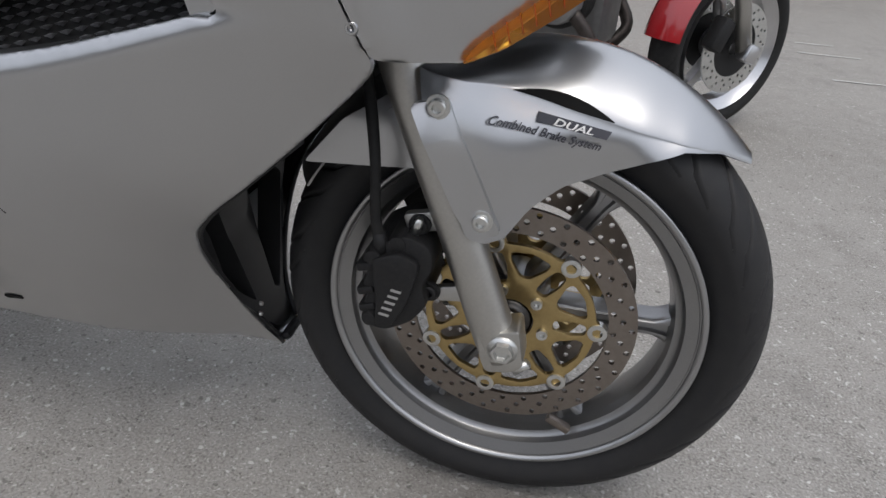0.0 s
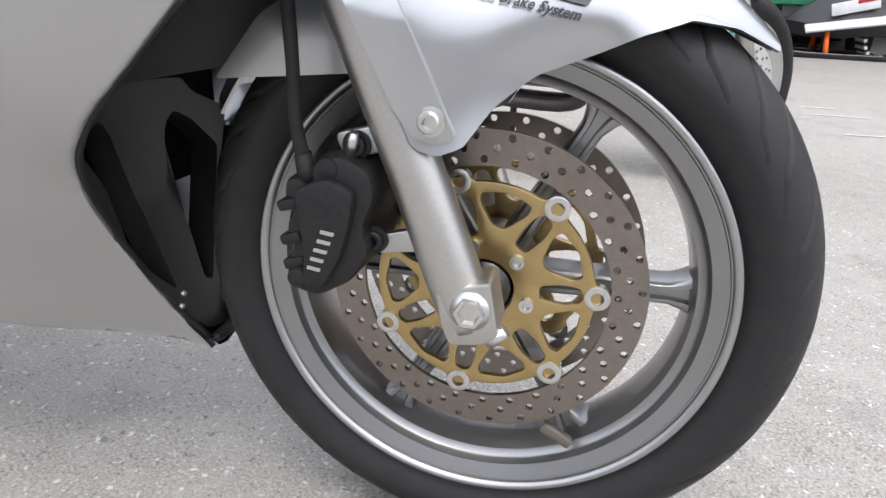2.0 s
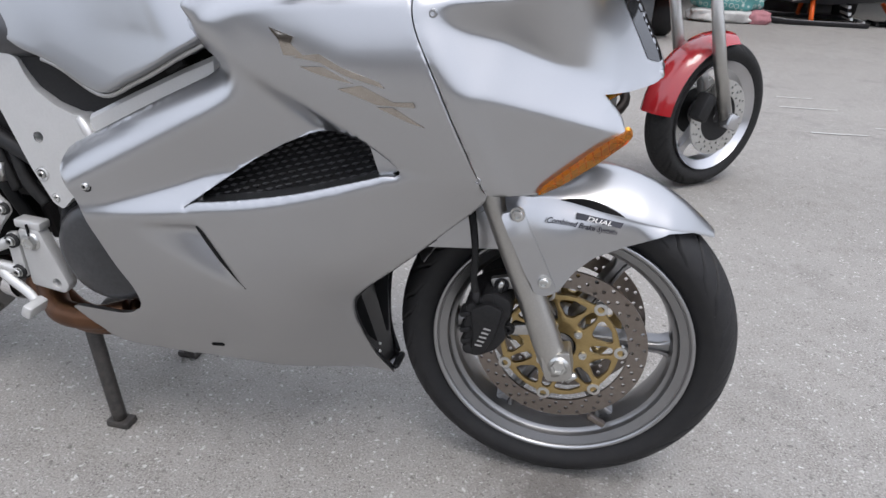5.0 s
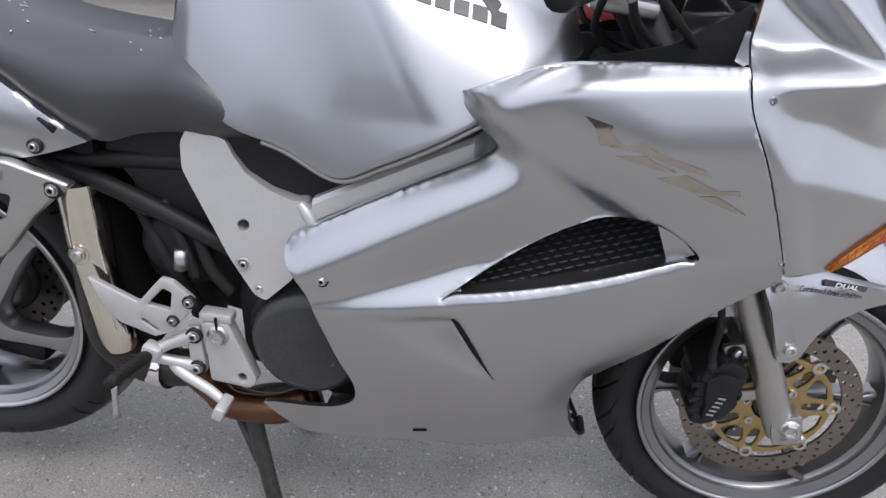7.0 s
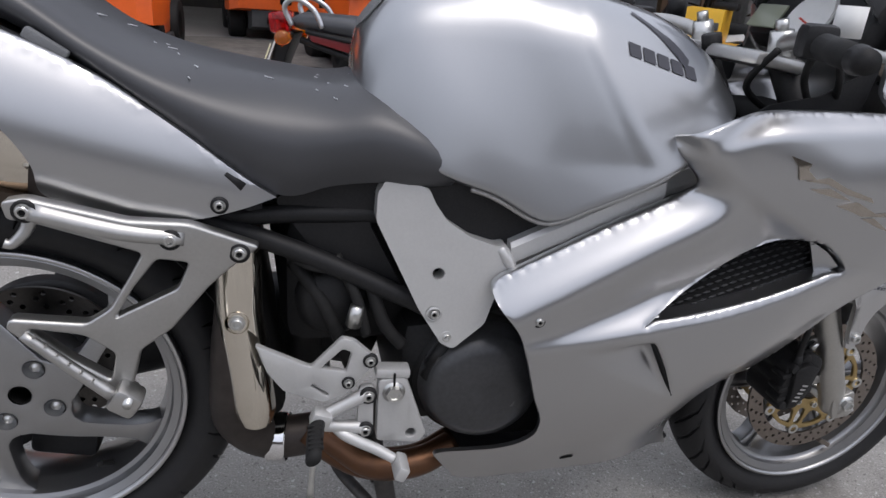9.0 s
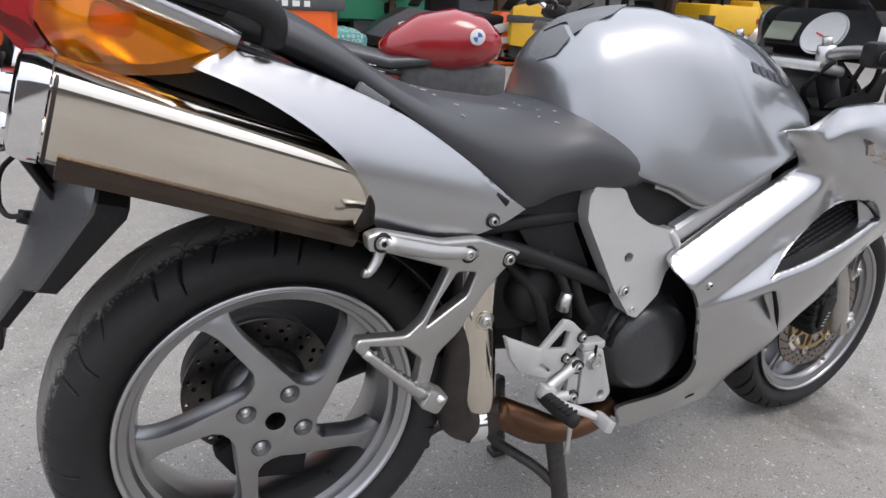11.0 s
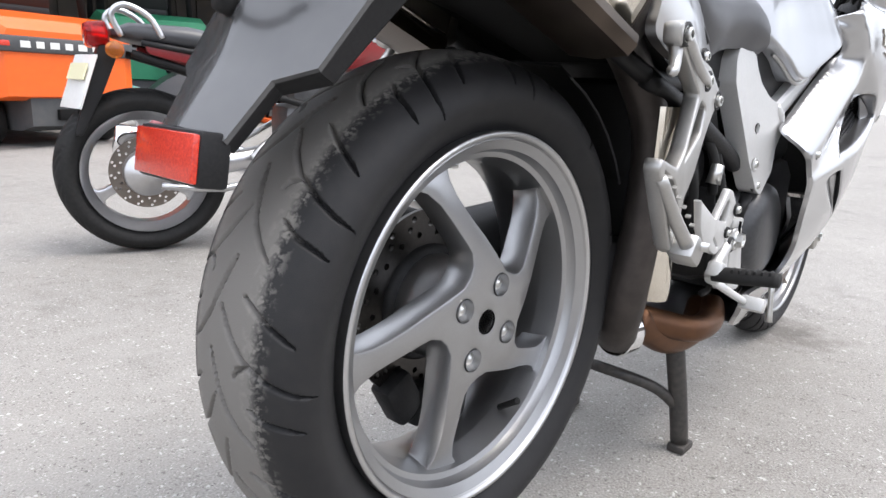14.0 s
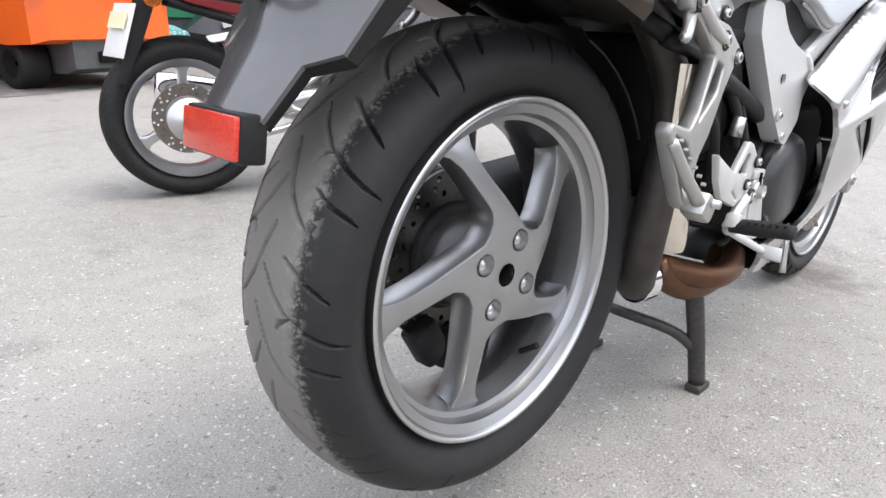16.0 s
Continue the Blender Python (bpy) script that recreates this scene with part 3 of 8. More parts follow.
def front_wheel():
    c = FRONT
    ring = [(0.188, -0.020), (0.1905, -0.033), (0.1965, -0.0355), (0.1985, -0.0385), (0.2005, -0.0455), (0.2140, -0.0515), (0.2150, -0.0505), (0.2163, -0.0510), (0.2185, -0.0565), (0.2225, -0.0570), (0.2235, -0.050), (0.2235, 0.050), (0.2225, 0.057), (0.2185, 0.0565), (0.213, 0.0525), (0.206, 0.045), (0.194, 0.036), (0.188, 0.020), (0.186, 0.0), (0.188, -0.020)]
    bm = lathe(ring, c, 128)
    lathe([(0.014, -0.042), (0.036, -0.042), (0.043, -0.034), (0.044, -0.02), (0.044, 0.02), (0.043, 0.034), (0.036, 0.042), (0.014, 0.042)], c, 48, bm=bm)
    bmesh.ops.recalc_face_normals(bm, faces=bm.faces)
    rim = part("front_wheel", bm, WHEEL, bike, "grey cast wheel with six straight spokes", angle=35)
    for k in range(6):
        part("spoke", spoke(1.0 + 60 * k, 0.035, 0.196, 0.014, 0.0105, -0.018, -0.016, c, 0, 12, 0.034, 1.6, 0.16), WHEEL, rim, angle=35)
    # lip in the lighter wheel paint, a highlight put into its colour
    lip = lathe([(0.2165, -0.0536), (0.2185, -0.0571), (0.2225, -0.0577), (0.2240, -0.0560)], c, 128)
    part("rim_lip", lip, REARWHEEL, rim)
    g = groove_set([[(0.004, 12.0), (0.010, 5.0), (0.040, 0.0), (0.068, -7.0), (0.0745, -12.0)], [(0.012, -4.0), (0.040, -9.5), (0.064, -15.0), (0.076, -22.0)]], 16, 0.28, 0.0052)
    part("tyre", tyre(c, 0.2955, 0.221, 0.060, g, 1400, 150, 0.55, 0.007), tyre_material("front_tyre_rubber", 0, 0, -0.2), rim, "black front tyre with slanted tread grooves", angle=60)
    for side in (-1, 1):
        y = side * 0.046
        d = drilled_disc(c, 0.1165, 0.149, y - 0.0025, y + 0.0025, [(0.1225, 28, 3), (0.1325, 28, 11), (0.1430, 28, 6)], 0.0036)
        disc = part("brake_disc", d, STEEL, rim, "worn drilled steel brake disc", angle=30)
        # carrier: hub plate, seven forked arms and ring, one window under each button and one between two
        first, gap = 2.7, 360 / 7
        wedges = []
        for k in range(7):
            mid = first + gap * k
            under = [(0.053, -7.5), (0.075, -7.5), (0.090, -4.5), (0.0925, 0), (0.090, 4.5), (0.075, 7.5), (0.053, 7.5)]
            apart = [(0.0620, -5.0), (0.084, -15.5), (0.0925, -14.5), (0.0955, 0), (0.0925, 14.5), (0.084, 15.5), (0.0620, 5.0)]
            for turn, poly in ((mid, under), (mid + gap / 2, apart)):
                wedges.append(soft_poly([(c.x + r * math.cos(radians(turn + t)), c.z + r * math.sin(radians(turn + t))) for r, t in poly], 0.005, 3))
        out = []
        for i in range(210):
            a = 2 * math.pi * i / 210
            d7 = abs(((math.degrees(a) - first + gap / 2) % gap) - gap / 2)
            r = 0.1025 + 0.0055 * max(0.0, min(1.0, (8.0 - d7) / 2.5))
            out.append((c.x + r * math.cos(a), c.z + r * math.sin(a)))
        body = plate(out, y - 0.0035, y + 0.0035, wedges + [ring2d(c.x, c.z, 0.029, 30)], 0.0010)
        part("disc_carrier", body, GOLD, disc, "gold anodised disc carrier", angle=30)
        for k in range(7):
            a = radians(first + gap * k)
            p = Vector((c.x + 0.1045 * math.cos(a), y, c.z + 0.1045 * math.sin(a)))
            bm = lathe([(0.0060, -side * 0.001), (0.0060, side * 0.006), (0.0088, side * 0.0065), (0.0115, side * 0.0055), (0.0118, -side * 0.004)], p, 20)
            bmesh.ops.recalc_face_normals(bm, faces=bm.faces)
            part("disc_button", bm, BRIGHTSTEEL, disc)
        for k in range(6):
            a = radians(46 + 60 * k)
            q = Vector((c.x + 0.043 * math.cos(a), y + side * 0.003, c.z + 0.043 * math.sin(a)))
            bm = lathe([(0.0003, side * 0.002), (0.0035, side * 0.002), (0.0038, side * 0.006), (0.0068, side * 0.006), (0.007, 0)], q, 16)
            bmesh.ops.recalc_face_normals(bm, faces=bm.faces)
            part("carrier_bolt", bm, BRIGHTSTEEL, disc)
        if side < 0:
            part("hub_seal", lathe([(0.014, -0.052), (0.021, -0.052), (0.0215, -0.050), (0.024, -0.050), (0.028, -0.044), (0.0285, -0.040)], c, 40), DARKSTEEL, rim)
    w = block((c.x + 0.082, -0.042, c.z - 0.152), (0.034, 0.012, 0.010), (0, 28, 0), 0.002)
    part("balance_weight", w, STEEL, rim)
    return rim


def rear_wheel():
    c = REAR
    ring = [(0.196, -0.020), (0.203, -0.054), (0.2095, -0.0575), (0.2120, -0.0625), (0.2140, -0.0700), (0.2255, -0.0770), (0.2268, -0.0762), (0.2285, -0.0785), (0.2305, -0.082), (0.2345, -0.0825), (0.2355, -0.075), (0.2355, 0.075), (0.2345, 0.0825), (0.226, 0.078), (0.213, 0.066), (0.203, 0.05), (0.196, 0.02), (0.194, 0.0), (0.196, -0.020)]
    bm = lathe(ring, c, 144)
    nuts = [(0.0505, 61 + 90 * k) for k in range(4)]
    holes = [ring2d(c.x, c.z, 0.0155, 30)] + [ring2d(c.x + r * math.cos(radians(a)), c.z + r * math.sin(radians(a)), 0.0145, 24) for r, a in nuts]
    star = []
    lead = [(0.0705, 131), (0.080, 145), (0.090, 153.5), (0.110, 164), (0.130, 171.0), (0.150, 175.2), (0.168, 177.6), (0.186, 178.6), (0.200, 178.0), (0.213, 174.5)]
    trail = [(0.213, 203.0), (0.207, 197.5), (0.200, 193.8), (0.188, 190.6), (0.168, 187.8), (0.150, 186.2), (0.130, 184.4), (0.110, 181.8), (0.096, 180.0), (0.082, 182.5), (0.0735, 190.0)]
    for k in range(5):
        star += [(c.x + r * math.cos(radians(a + 72 * k)), c.z + r * math.sin(radians(a + 72 * k))) for r, a in lead + trail]
    face = lambda x, z: -0.074 + 0.030 * max(0, (math.hypot(x - c.x, z - c.z) - 0.06) / 0.15) ** 1.3
    vo, tris = fill2d(star, holes, 0.02)
    sp = bmesh.new()
    fr = [sp.verts.new((v.x, face(v.x, v.y), v.y)) for v in vo]
    bk = [sp.verts.new((v.x, face(v.x, v.y) + 0.042, v.y)) for v in vo]
    seen = set()
    for f in tris:
        sp.faces.new([fr[i] for i in f])
        sp.faces.new([bk[i] for i in reversed(f)])
        seen |= {(f[i], f[(i + 1) % 3]) for i in range(3)}
    for i, j in seen:
        if (j, i) not in seen:
            sp.faces.new((fr[i], fr[j], bk[j], bk[i]))
    bmesh.ops.recalc_face_normals(sp, faces=sp.faces)
    es = [e for e in sp.edges if len(e.link_faces) == 2 and e.calc_face_angle(0) > 1.0]
    bmesh.ops.bevel(sp, geom=es, offset=0.0028, segments=2, affect="EDGES", profile=0.5)
    join(bm, sp)
    join(bm, lathe([(0.060, -0.045), (0.066, -0.03), (0.07, 0.03), (0.02, 0.03)], c, 48))
    bmesh.ops.recalc_face_normals(bm, faces=bm.faces)
    rim = part("rear_wheel", bm, REARWHEEL, bike, "silver cast rear wheel with five swept spokes", angle=35)
    part("rim_lip", lathe([(0.2285, -0.0791), (0.2305, -0.0826), (0.2345, -0.0831), (0.2360, -0.081)], c, 144), LIP, rim)
    g = groove_set(
        [
            [(0.000, 133.0), (0.018, 138.0), (0.039, 142.0), (0.068, 145.0), (0.090, 146.6), (0.114, 147.4)],
            [(0.027, 145.6), (0.032, 143.8), (0.044, 142.6)],
            [(0.030, 131.0), (0.054, 134.2), (0.091, 138.0)],
            [(-0.010, 141.0), (0.006, 148.0), (0.016, 152.0), (0.032, 155.5), (0.049, 158.0)],
            [(0.045, 150.0), (0.063, 152.2), (0.100, 154.2)],
        ],
        11, 0.31, 0.0046)
    part("tyre", tyre(c, 0.326, 0.2335, 0.092, g, 1240, 150, 0.56, 0.007), tyre_material("rear_tyre_rubber", 0, 0, 0.050), rim, "worn wide rear tyre with dusty running band", angle=60)
    for r, a in nuts:
        p = Vector((c.x + r * math.cos(radians(a)), -0.062, c.z + r * math.sin(radians(a))))
        cup = lathe([(0.0145, -0.0135), (0.0142, 0.004), (0.0002, 0.004)], p, 24)
        part("nut_recess", cup, REARWHEEL, rim)
        nb = lathe([(0.0002, -0.009), (0.0045, -0.009), (0.0052, -0.0065), (0.0085, -0.0065), (0.0085, 0.004)], p, 6)
        part("wheel_nut", nb, BRIGHTSTEEL, rim)
    part("hub_bore", lathe([(0.0155, -0.074), (0.0155, -0.02), (0.0002, -0.02)], c, 30), DARKPAINT, rim)
    d = drilled_disc(c, 0.075, 0.128, 0.032, 0.038, [(0.096, 18, 0), (0.108, 18, 8), (0.119, 18, 3)], 0.0045)
    part("brake_disc", d, DARKSTEEL, rim, "dark drilled steel rear disc", angle=30)
    part("hub_carrier", lathe([(0.02, 0.02), (0.074, 0.022), (0.080, 0.030), (0.082, 0.045), (0.118, 0.050), (0.120, 0.10), (0.02, 0.11)], c, 48), CASTBLACK, rim)
    teeth = []
    for i in range(43 * 4):
        a = 2 * math.pi * i / (43 * 4)
        r = 0.112 if i % 4 in (0, 1) else 0.104
        teeth.append((c.x + r * math.cos(a), c.z + r * math.sin(a)))
    part("sprocket", plate(teeth, 0.098, 0.105, [ring2d(c.x, c.z, 0.06, 40)]), CASTBLACK, rim)
    v = tube([(c.x + 0.10, -0.03, c.z - 0.168), (c.x + 0.094, -0.055, c.z - 0.150), (c.x + 0.092, -0.066, c.z - 0.142)], [0.0045, 0.0045, 0.005], 10)
    part("valve_stem", v, RUBBER, rim)
    cal = block((c.x + 0.02, 0.035, c.z - 0.148), (0.105, 0.06, 0.062), (0, 12, 0), 0.012)
    block((c.x - 0.05, 0.03, c.z - 0.120), (0.05, 0.04, 0.07), (0, -30, 0), 0.01, cal)
    part("rear_caliper", cal, CASTBLACK, bike, "dusty black rear brake caliper")
    return rim


front_wheel()
rear_wheel()

# ---------------------------------------------------------------- fairing
def from_line(x, z, pts):
    """Signed distance of (x, z) from a line of points: positive on its left."""
    best, sign = 1e9, 1.0
    for (ax, az), (bx, bz) in zip(pts, pts[1:]):
        dx, dz = bx - ax, bz - az
        t = max(0.0, min(1.0, ((x - ax) * dx + (z - az) * dz) / (dx * dx + dz * dz)))
        px, pz = x - ax - t * dx, z - az - t * dz
        d = math.hypot(px, pz)
        if d < best - 1e-9:
            best, sign = d, (1.0 if dx * (z - az) - dz * (x - ax) >= 0 else -1.0)
    return best * sign


def smax(a, b, k):
    """The larger of two surfaces, blended over about k."""
    h = max(k - abs(a - b), 0.0) / k
    return max(a, b) + h * h * k * 0.25


def roll(d, slope, r):
    """Falls away at a slope past an edge, rounded over r."""
    return slope * (d if d > r else (d + r) ** 2 / (4 * r) if d > -r else 0.0)


def fine(pts, n=5):
    return [(v.x, v.y) for v in curve([(p[0], p[1], 0) for p in pts], n)]


def lines(*segs, n=7):
    """One closed outline from smooth runs; corners stay where runs meet."""
    out = []
    for s in segs:
        c = curve([(p[0], p[1], 0) for p in s], n) if len(s) > 2 else [Vector((*p[:2], 0)) for p in s]
        out += [(v.x, v.y) for v in c[:-1]]
    return out


# main surfaces: x, z, half width
flank_form = Form([(-0.50, 0.83, 0.242), (-0.33, 0.868, 0.247), (-0.228, 0.873, 0.246), (-0.39, 0.815, 0.258), (-0.30, 0.79, 0.263), (-0.20, 0.815, 0.260), (-0.186, 0.773, 0.262), (-0.15, 0.70, 0.251), (-0.129, 0.64, 0.232), (-0.27, 0.72, 0.256), (-0.38, 0.74, 0.250)], soft=3e-4)
lower_form = Form(
    [(-0.688, 0.546, 0.253), (-0.555, 0.568, 0.258), (-0.40, 0.60, 0.260), (-0.242, 0.645, 0.248), (-0.185, 0.655, 0.242), (-0.13, 0.638, 0.231)],
    [(-0.72, 0.45, 0.237), (-0.60, 0.45, 0.245), (-0.481, 0.441, 0.241), (-0.36, 0.50, 0.238), (-0.25, 0.56, 0.222), (-0.70, 0.36, 0.216), (-0.55, 0.34, 0.199), (-0.42, 0.36, 0.180)],
    [(-0.172, 0.575, 0.203), (-0.240, 0.505, 0.194), (-0.307, 0.442, 0.182), (-0.345, 0.385, 0.148), (-0.354, 0.310, 0.100), (-0.340, 0.22, 0.052)],
    [(-0.311, 0.168, 0.029), (-0.46, 0.213, 0.113), (-0.60, 0.230, 0.143), (-0.78, 0.248, 0.166), (-0.599, 0.268, 0.160), (-0.846, 0.327, 0.200)],
    soft=1.5e-5,
)
TOP_CREASE = fine([(-0.520, 0.790), (-0.516, 0.815), (-0.498, 0.836), (-0.42, 0.861), (-0.332, 0.868), (-0.228, 0.873), (-0.17, 0.874)])
FLANK_EDGE = fine([(-0.515, 0.822), (-0.475, 0.795), (-0.41, 0.757), (-0.348, 0.728), (-0.285, 0.692), (-0.238, 0.664), (-0.165, 0.655)])
ARM_CREASE = fine([(-0.80, 0.574), (-0.735, 0.612), (-0.58, 0.688), (-0.495, 0.731), (-0.468, 0.757), (-0.475, 0.795), (-0.512, 0.825)])
BLADE = fine([(-0.76, 0.535), (-0.688, 0.546), (-0.555, 0.568), (-0.40, 0.598), (-0.242, 0.643), (-0.20, 0.650), (-0.12, 0.652)])


def side_form(x, z):
    """The whole side fairing: flank, arm and hollow above, lower panel with its blade edge below."""
    f = flank_form(x, z) - roll(from_line(x, z, TOP_CREASE), 1.5, 0.009) - roll(-from_line(x, z, FLANK_EDGE), 0.95, 0.007)
    d = from_line(x, z, ARM_CREASE)
    inward = 0.08 + 0.21 * max(0.0, min(1.0, (x + 0.70) / 0.16))
    arm = 0.249 - roll(d, 1.4, 0.024) - inward * max(0.0, -d)
    b = from_line(x, z, BLADE)
    up = smax(f, arm, 0.014) - roll(-b, 2.2, 0.006)
    low = lower_form(x, z) - roll(b, 1.0, 0.006)
    return smax(up, low, 0.010)


SEAM = [(-0.222, 0.887), (-0.219, 0.845), (-0.186, 0.773), (-0.129, 0.638)]
SIDE_OUT = lines(
    [(-0.522, 0.802), (-0.548, 0.832), (-0.535, 0.850), (-0.47, 0.874), (-0.42, 0.884), (-0.326, 0.887), SEAM[0]],
    SEAM,
    [SEAM[-1], (-0.128, 0.615), (-0.172, 0.567), (-0.240, 0.501), (-0.307, 0.440), (-0.343, 0.390), (-0.354, 0.315), (-0.341, 0.225), (-0.312, 0.168)],
    [(-0.312, 0.168), (-0.37, 0.190), (-0.46, 0.211), (-0.60, 0.229), (-0.78, 0.246), (-0.82, 0.285), (-0.848, 0.327)],
    [(-0.848, 0.327), (-0.835, 0.335), (-0.745, 0.337), (-0.70, 0.36), (-0.692, 0.40), (-0.712, 0.453), (-0.735, 0.522), (-0.752, 0.565), (-0.782, 0.603), (-0.785, 0.622), (-0.772, 0.634)],
    [(-0.772, 0.634), (-0.64, 0.700), (-0.525, 0.754)],
    [(-0.525, 0.754), (-0.500, 0.775), (-0.522, 0.802)],
)
VENT = lines(
    [(-0.562, 0.572), (-0.527, 0.597), (-0.455, 0.647), (-0.39, 0.682), (-0.342, 0.699), (-0.295, 0.697), (-0.262, 0.678), (-0.238, 0.656), (-0.245, 0.648)],
    [(-0.245, 0.648)] + [(x, float(np.interp(x, [p[0] for p in BLADE], [p[1] for p in BLADE])) + 0.010) for x in np.linspace(-0.26, -0.545, 12)] + [(-0.562, 0.572)],
    n=3,
)


def dent_depth(x, z):
    """The side form with the triangular duct pressed into it and the blade edge above it."""
    d = side_form(x, z)
    # triangle: (-0.685, 0.530), (-0.543, 0.542), (-0.481, 0.438)
    def edge(ax, az, bx, bz):
        return ((bx - ax) * (z - az) - (bz - az) * (x - ax)) / math.hypot(bx - ax, bz - az)

    top = -edge(-0.685, 0.534, -0.543, 0.546)
    right = -edge(-0.543, 0.546, -0.481, 0.440)
    low = edge(-0.685, 0.534, -0.481, 0.436) * 1.0
    if top > 0 and right > 0 and low > 0:
        ease = lambda q: (lambda c: c * c * (3 - 2 * c))(max(0.0, min(1.0, q)))
        t = ease(top / 0.008) * ease(right / 0.006) * min(1.0, low / 0.05)
        run = max(0.0, min(1.0, (x + 0.685) / 0.17))
        d -= 0.026 * t * run
    return d


def fairing():
    near = skin(SIDE_OUT, dent_depth, 0.0038, 0.003, -1, [VENT], 0.006, (), 6)
    far = mirrored(near)
    for side in (-1, 1):
        panel = part("side_fairing", near if side < 0 else far, SILVER, bike, "silver side fairing panel with a mesh vent", angle=65)
        # vent grille: backing and raised lozenges
        back = skin([(x, z) for x, z in VENT], lambda x, z: side_form(x, z) - 0.034, 0.02, 0.002, side)
        grille = part("vent_grille", back, DARKPAINT, panel, "black diamond mesh behind the vent")
        wall = bmesh.new()
        vs = [(wall.verts.new((x, side * (dent_depth(x, z) - 0.001), z)), wall.verts.new((x, side * (side_form(x, z) - 0.036), z))) for x, z in VENT]
        for i in range(len(vs)):
            a, b = vs[i], vs[(i + 1) % len(vs)]
            wall.faces.new((a[0], b[0], b[1], a[1]))
        part("vent_rim", wall, SILVER, panel)
        mesh = bmesh.new()
        poly = [Vector(p) for p in VENT]

        def inside(x, z):
            hit = False
            for i in range(len(poly)):
                a, b = poly[i], poly[i - 1]
                if (a.y > z) != (b.y > z) and x < (b.x - a.x) * (z - a.y) / (b.y - a.y) + a.x:
                    hit = not hit
            return hit

        for i in range(-2, 26):
            for j in range(-18, 20):
                u = -0.56 + i * 0.0150 + (j % 2) * 0.0075
                x = u * 1.0
                z = 0.60 + j * 0.0074 + (x + 0.45) * 0.30
                ok = all(inside(x + dx, z + dz) for dx, dz in ((-0.005, -0.0015), (0.005, 0.0015)))
                if not ok or x > -0.262 + (z - 0.69) * 0.3:
                    continue
                y = side * (side_form(x, z) - 0.030)
                o = side * 0.0035
                a = mesh.verts.new((x - 0.0068, y, z - 0.0020))
                b = mesh.verts.new((x + 0.0005, y, z - 0.0030))
                c = mesh.verts.new((x + 0.0068, y, z + 0.0020))
                d = mesh.verts.new((x - 0.0005, y, z + 0.0014))
                e = mesh.verts.new((x - 0.0045, y + o, z - 0.0006))
                f = mesh.verts.new((x + 0.0045, y + o, z + 0.0020))
                for q in ((a, b, e), (b, f, e), (b, c, f), (c, d, f), (d, e, f), (d, a, e)):
                    mesh.faces.new(q)
        bmesh.ops.recalc_face_normals(mesh, faces=mesh.faces)
        part("lozenge_mesh", mesh, MESHGREY, grille, smooth=False)
        # insert plate at the front end of the vent
        ins = skin([(-0.292, 0.693), (-0.262, 0.676), (-0.241, 0.655), (-0.249, 0.650), (-0.272, 0.640)], lambda x, z: 0.226 + 0.3 * (x + 0.26), 0.01, 0.003, side)
        part("vent_insert", ins, SILVER, panel)
        ins = skin([(-0.558, 0.575), (-0.540, 0.588), (-0.533, 0.578)], lambda x, z: side_form(x, z) - 0.010, 0.01, 0.003, side)
        part("vent_insert", ins, SILVER, panel)
        # screws
        for x, z in ((-0.726, 0.585),):
            screw(x, side * (side_form(x, z) - 0.0025), z, 0.0055, panel, side, "fairing_screw")
        for x, z in ((-0.135, 0.652), (-0.196, 0.856)):
            part("fairing_clip", bolt(x, side * (nose_form(x, z) - 0.0045), z, 0.0052, side), SILVER, panel)
        slot = skin(soft_poly([(-0.612, 0.263), (-0.588, 0.265), (-0.588, 0.272), (-0.612, 0.270)], 0.003), lambda x, z: side_form(x, z) + 0.0015, 0.01, 0.002, side)
        part("drain_slot", slot, DARKPAINT, panel)
        slit = tube([(-0.5445, side * (side_form(-0.5445, 0.545) - 0.006), 0.545), (-0.515, side * (side_form(-0.515, 0.495) - 0.006), 0.495), (-0.484, side * (side_form(-0.484, 0.442) - 0.002), 0.442)], [0.0035, 0.0045, 0.002], 8, 4)
        part("duct_slit", slit, DARKPAINT, panel)
        # angular emblem: slanted slivers
        def sliver(pts, mat_):
            return part("emblem_stroke", skin(soft_poly(pts, 0.0015, 2), lambda x, z: side_form(x, z) + 0.0025, 0.01, 0.0022, side), mat_, panel, "bronze chrome angular emblem stroke")

        sliver([(-0.402, 0.832), (-0.368, 0.822), (-0.372, 0.814), (-0.355, 0.800), (-0.382, 0.799), (-0.388, 0.818)], EMBLEM)
        sliver([(-0.372, 0.798), (-0.335, 0.804), (-0.305, 0.790), (-0.258, 0.776), (-0.250, 0.768), (-0.300, 0.780), (-0.335, 0.794)], EMBLEM)
        sliver([(-0.362, 0.787), (-0.330, 0.789), (-0.290, 0.771), (-0.318, 0.775), (-0.345, 0.781)], EMBLEM)
        sliver([(-0.312, 0.763), (-0.280, 0.770), (-0.240, 0.752), (-0.215, 0.754), (-0.212, 0.747), (-0.262, 0.747), (-0.285, 0.755)], EMBLEM)
        sliver([(-0.262, 0.744), (-0.240, 0.745), (-0.200, 0.722), (-0.222, 0.728)], EMBLEM)


# front cowl: nose from the seam forward
nose_shelf = Form([(-0.222, 0.870, 0.240), (-0.16, 0.873, 0.243), (-0.10, 0.878, 0.246), (-0.066, 0.886, 0.243)], [(-0.035, 0.90, 0.186), (-0.02, 0.85, 0.182), (0.02, 0.80, 0.128), (0.075, 0.765, 0.062), (-0.09, 0.98, 0.160), (-0.03, 0.94, 0.114), (0.02, 0.885, 0.070), (0.078, 0.80, 0.030), (-0.16, 0.96, 0.215), (-0.19, 1.03, 0.18)], soft=1e-4)
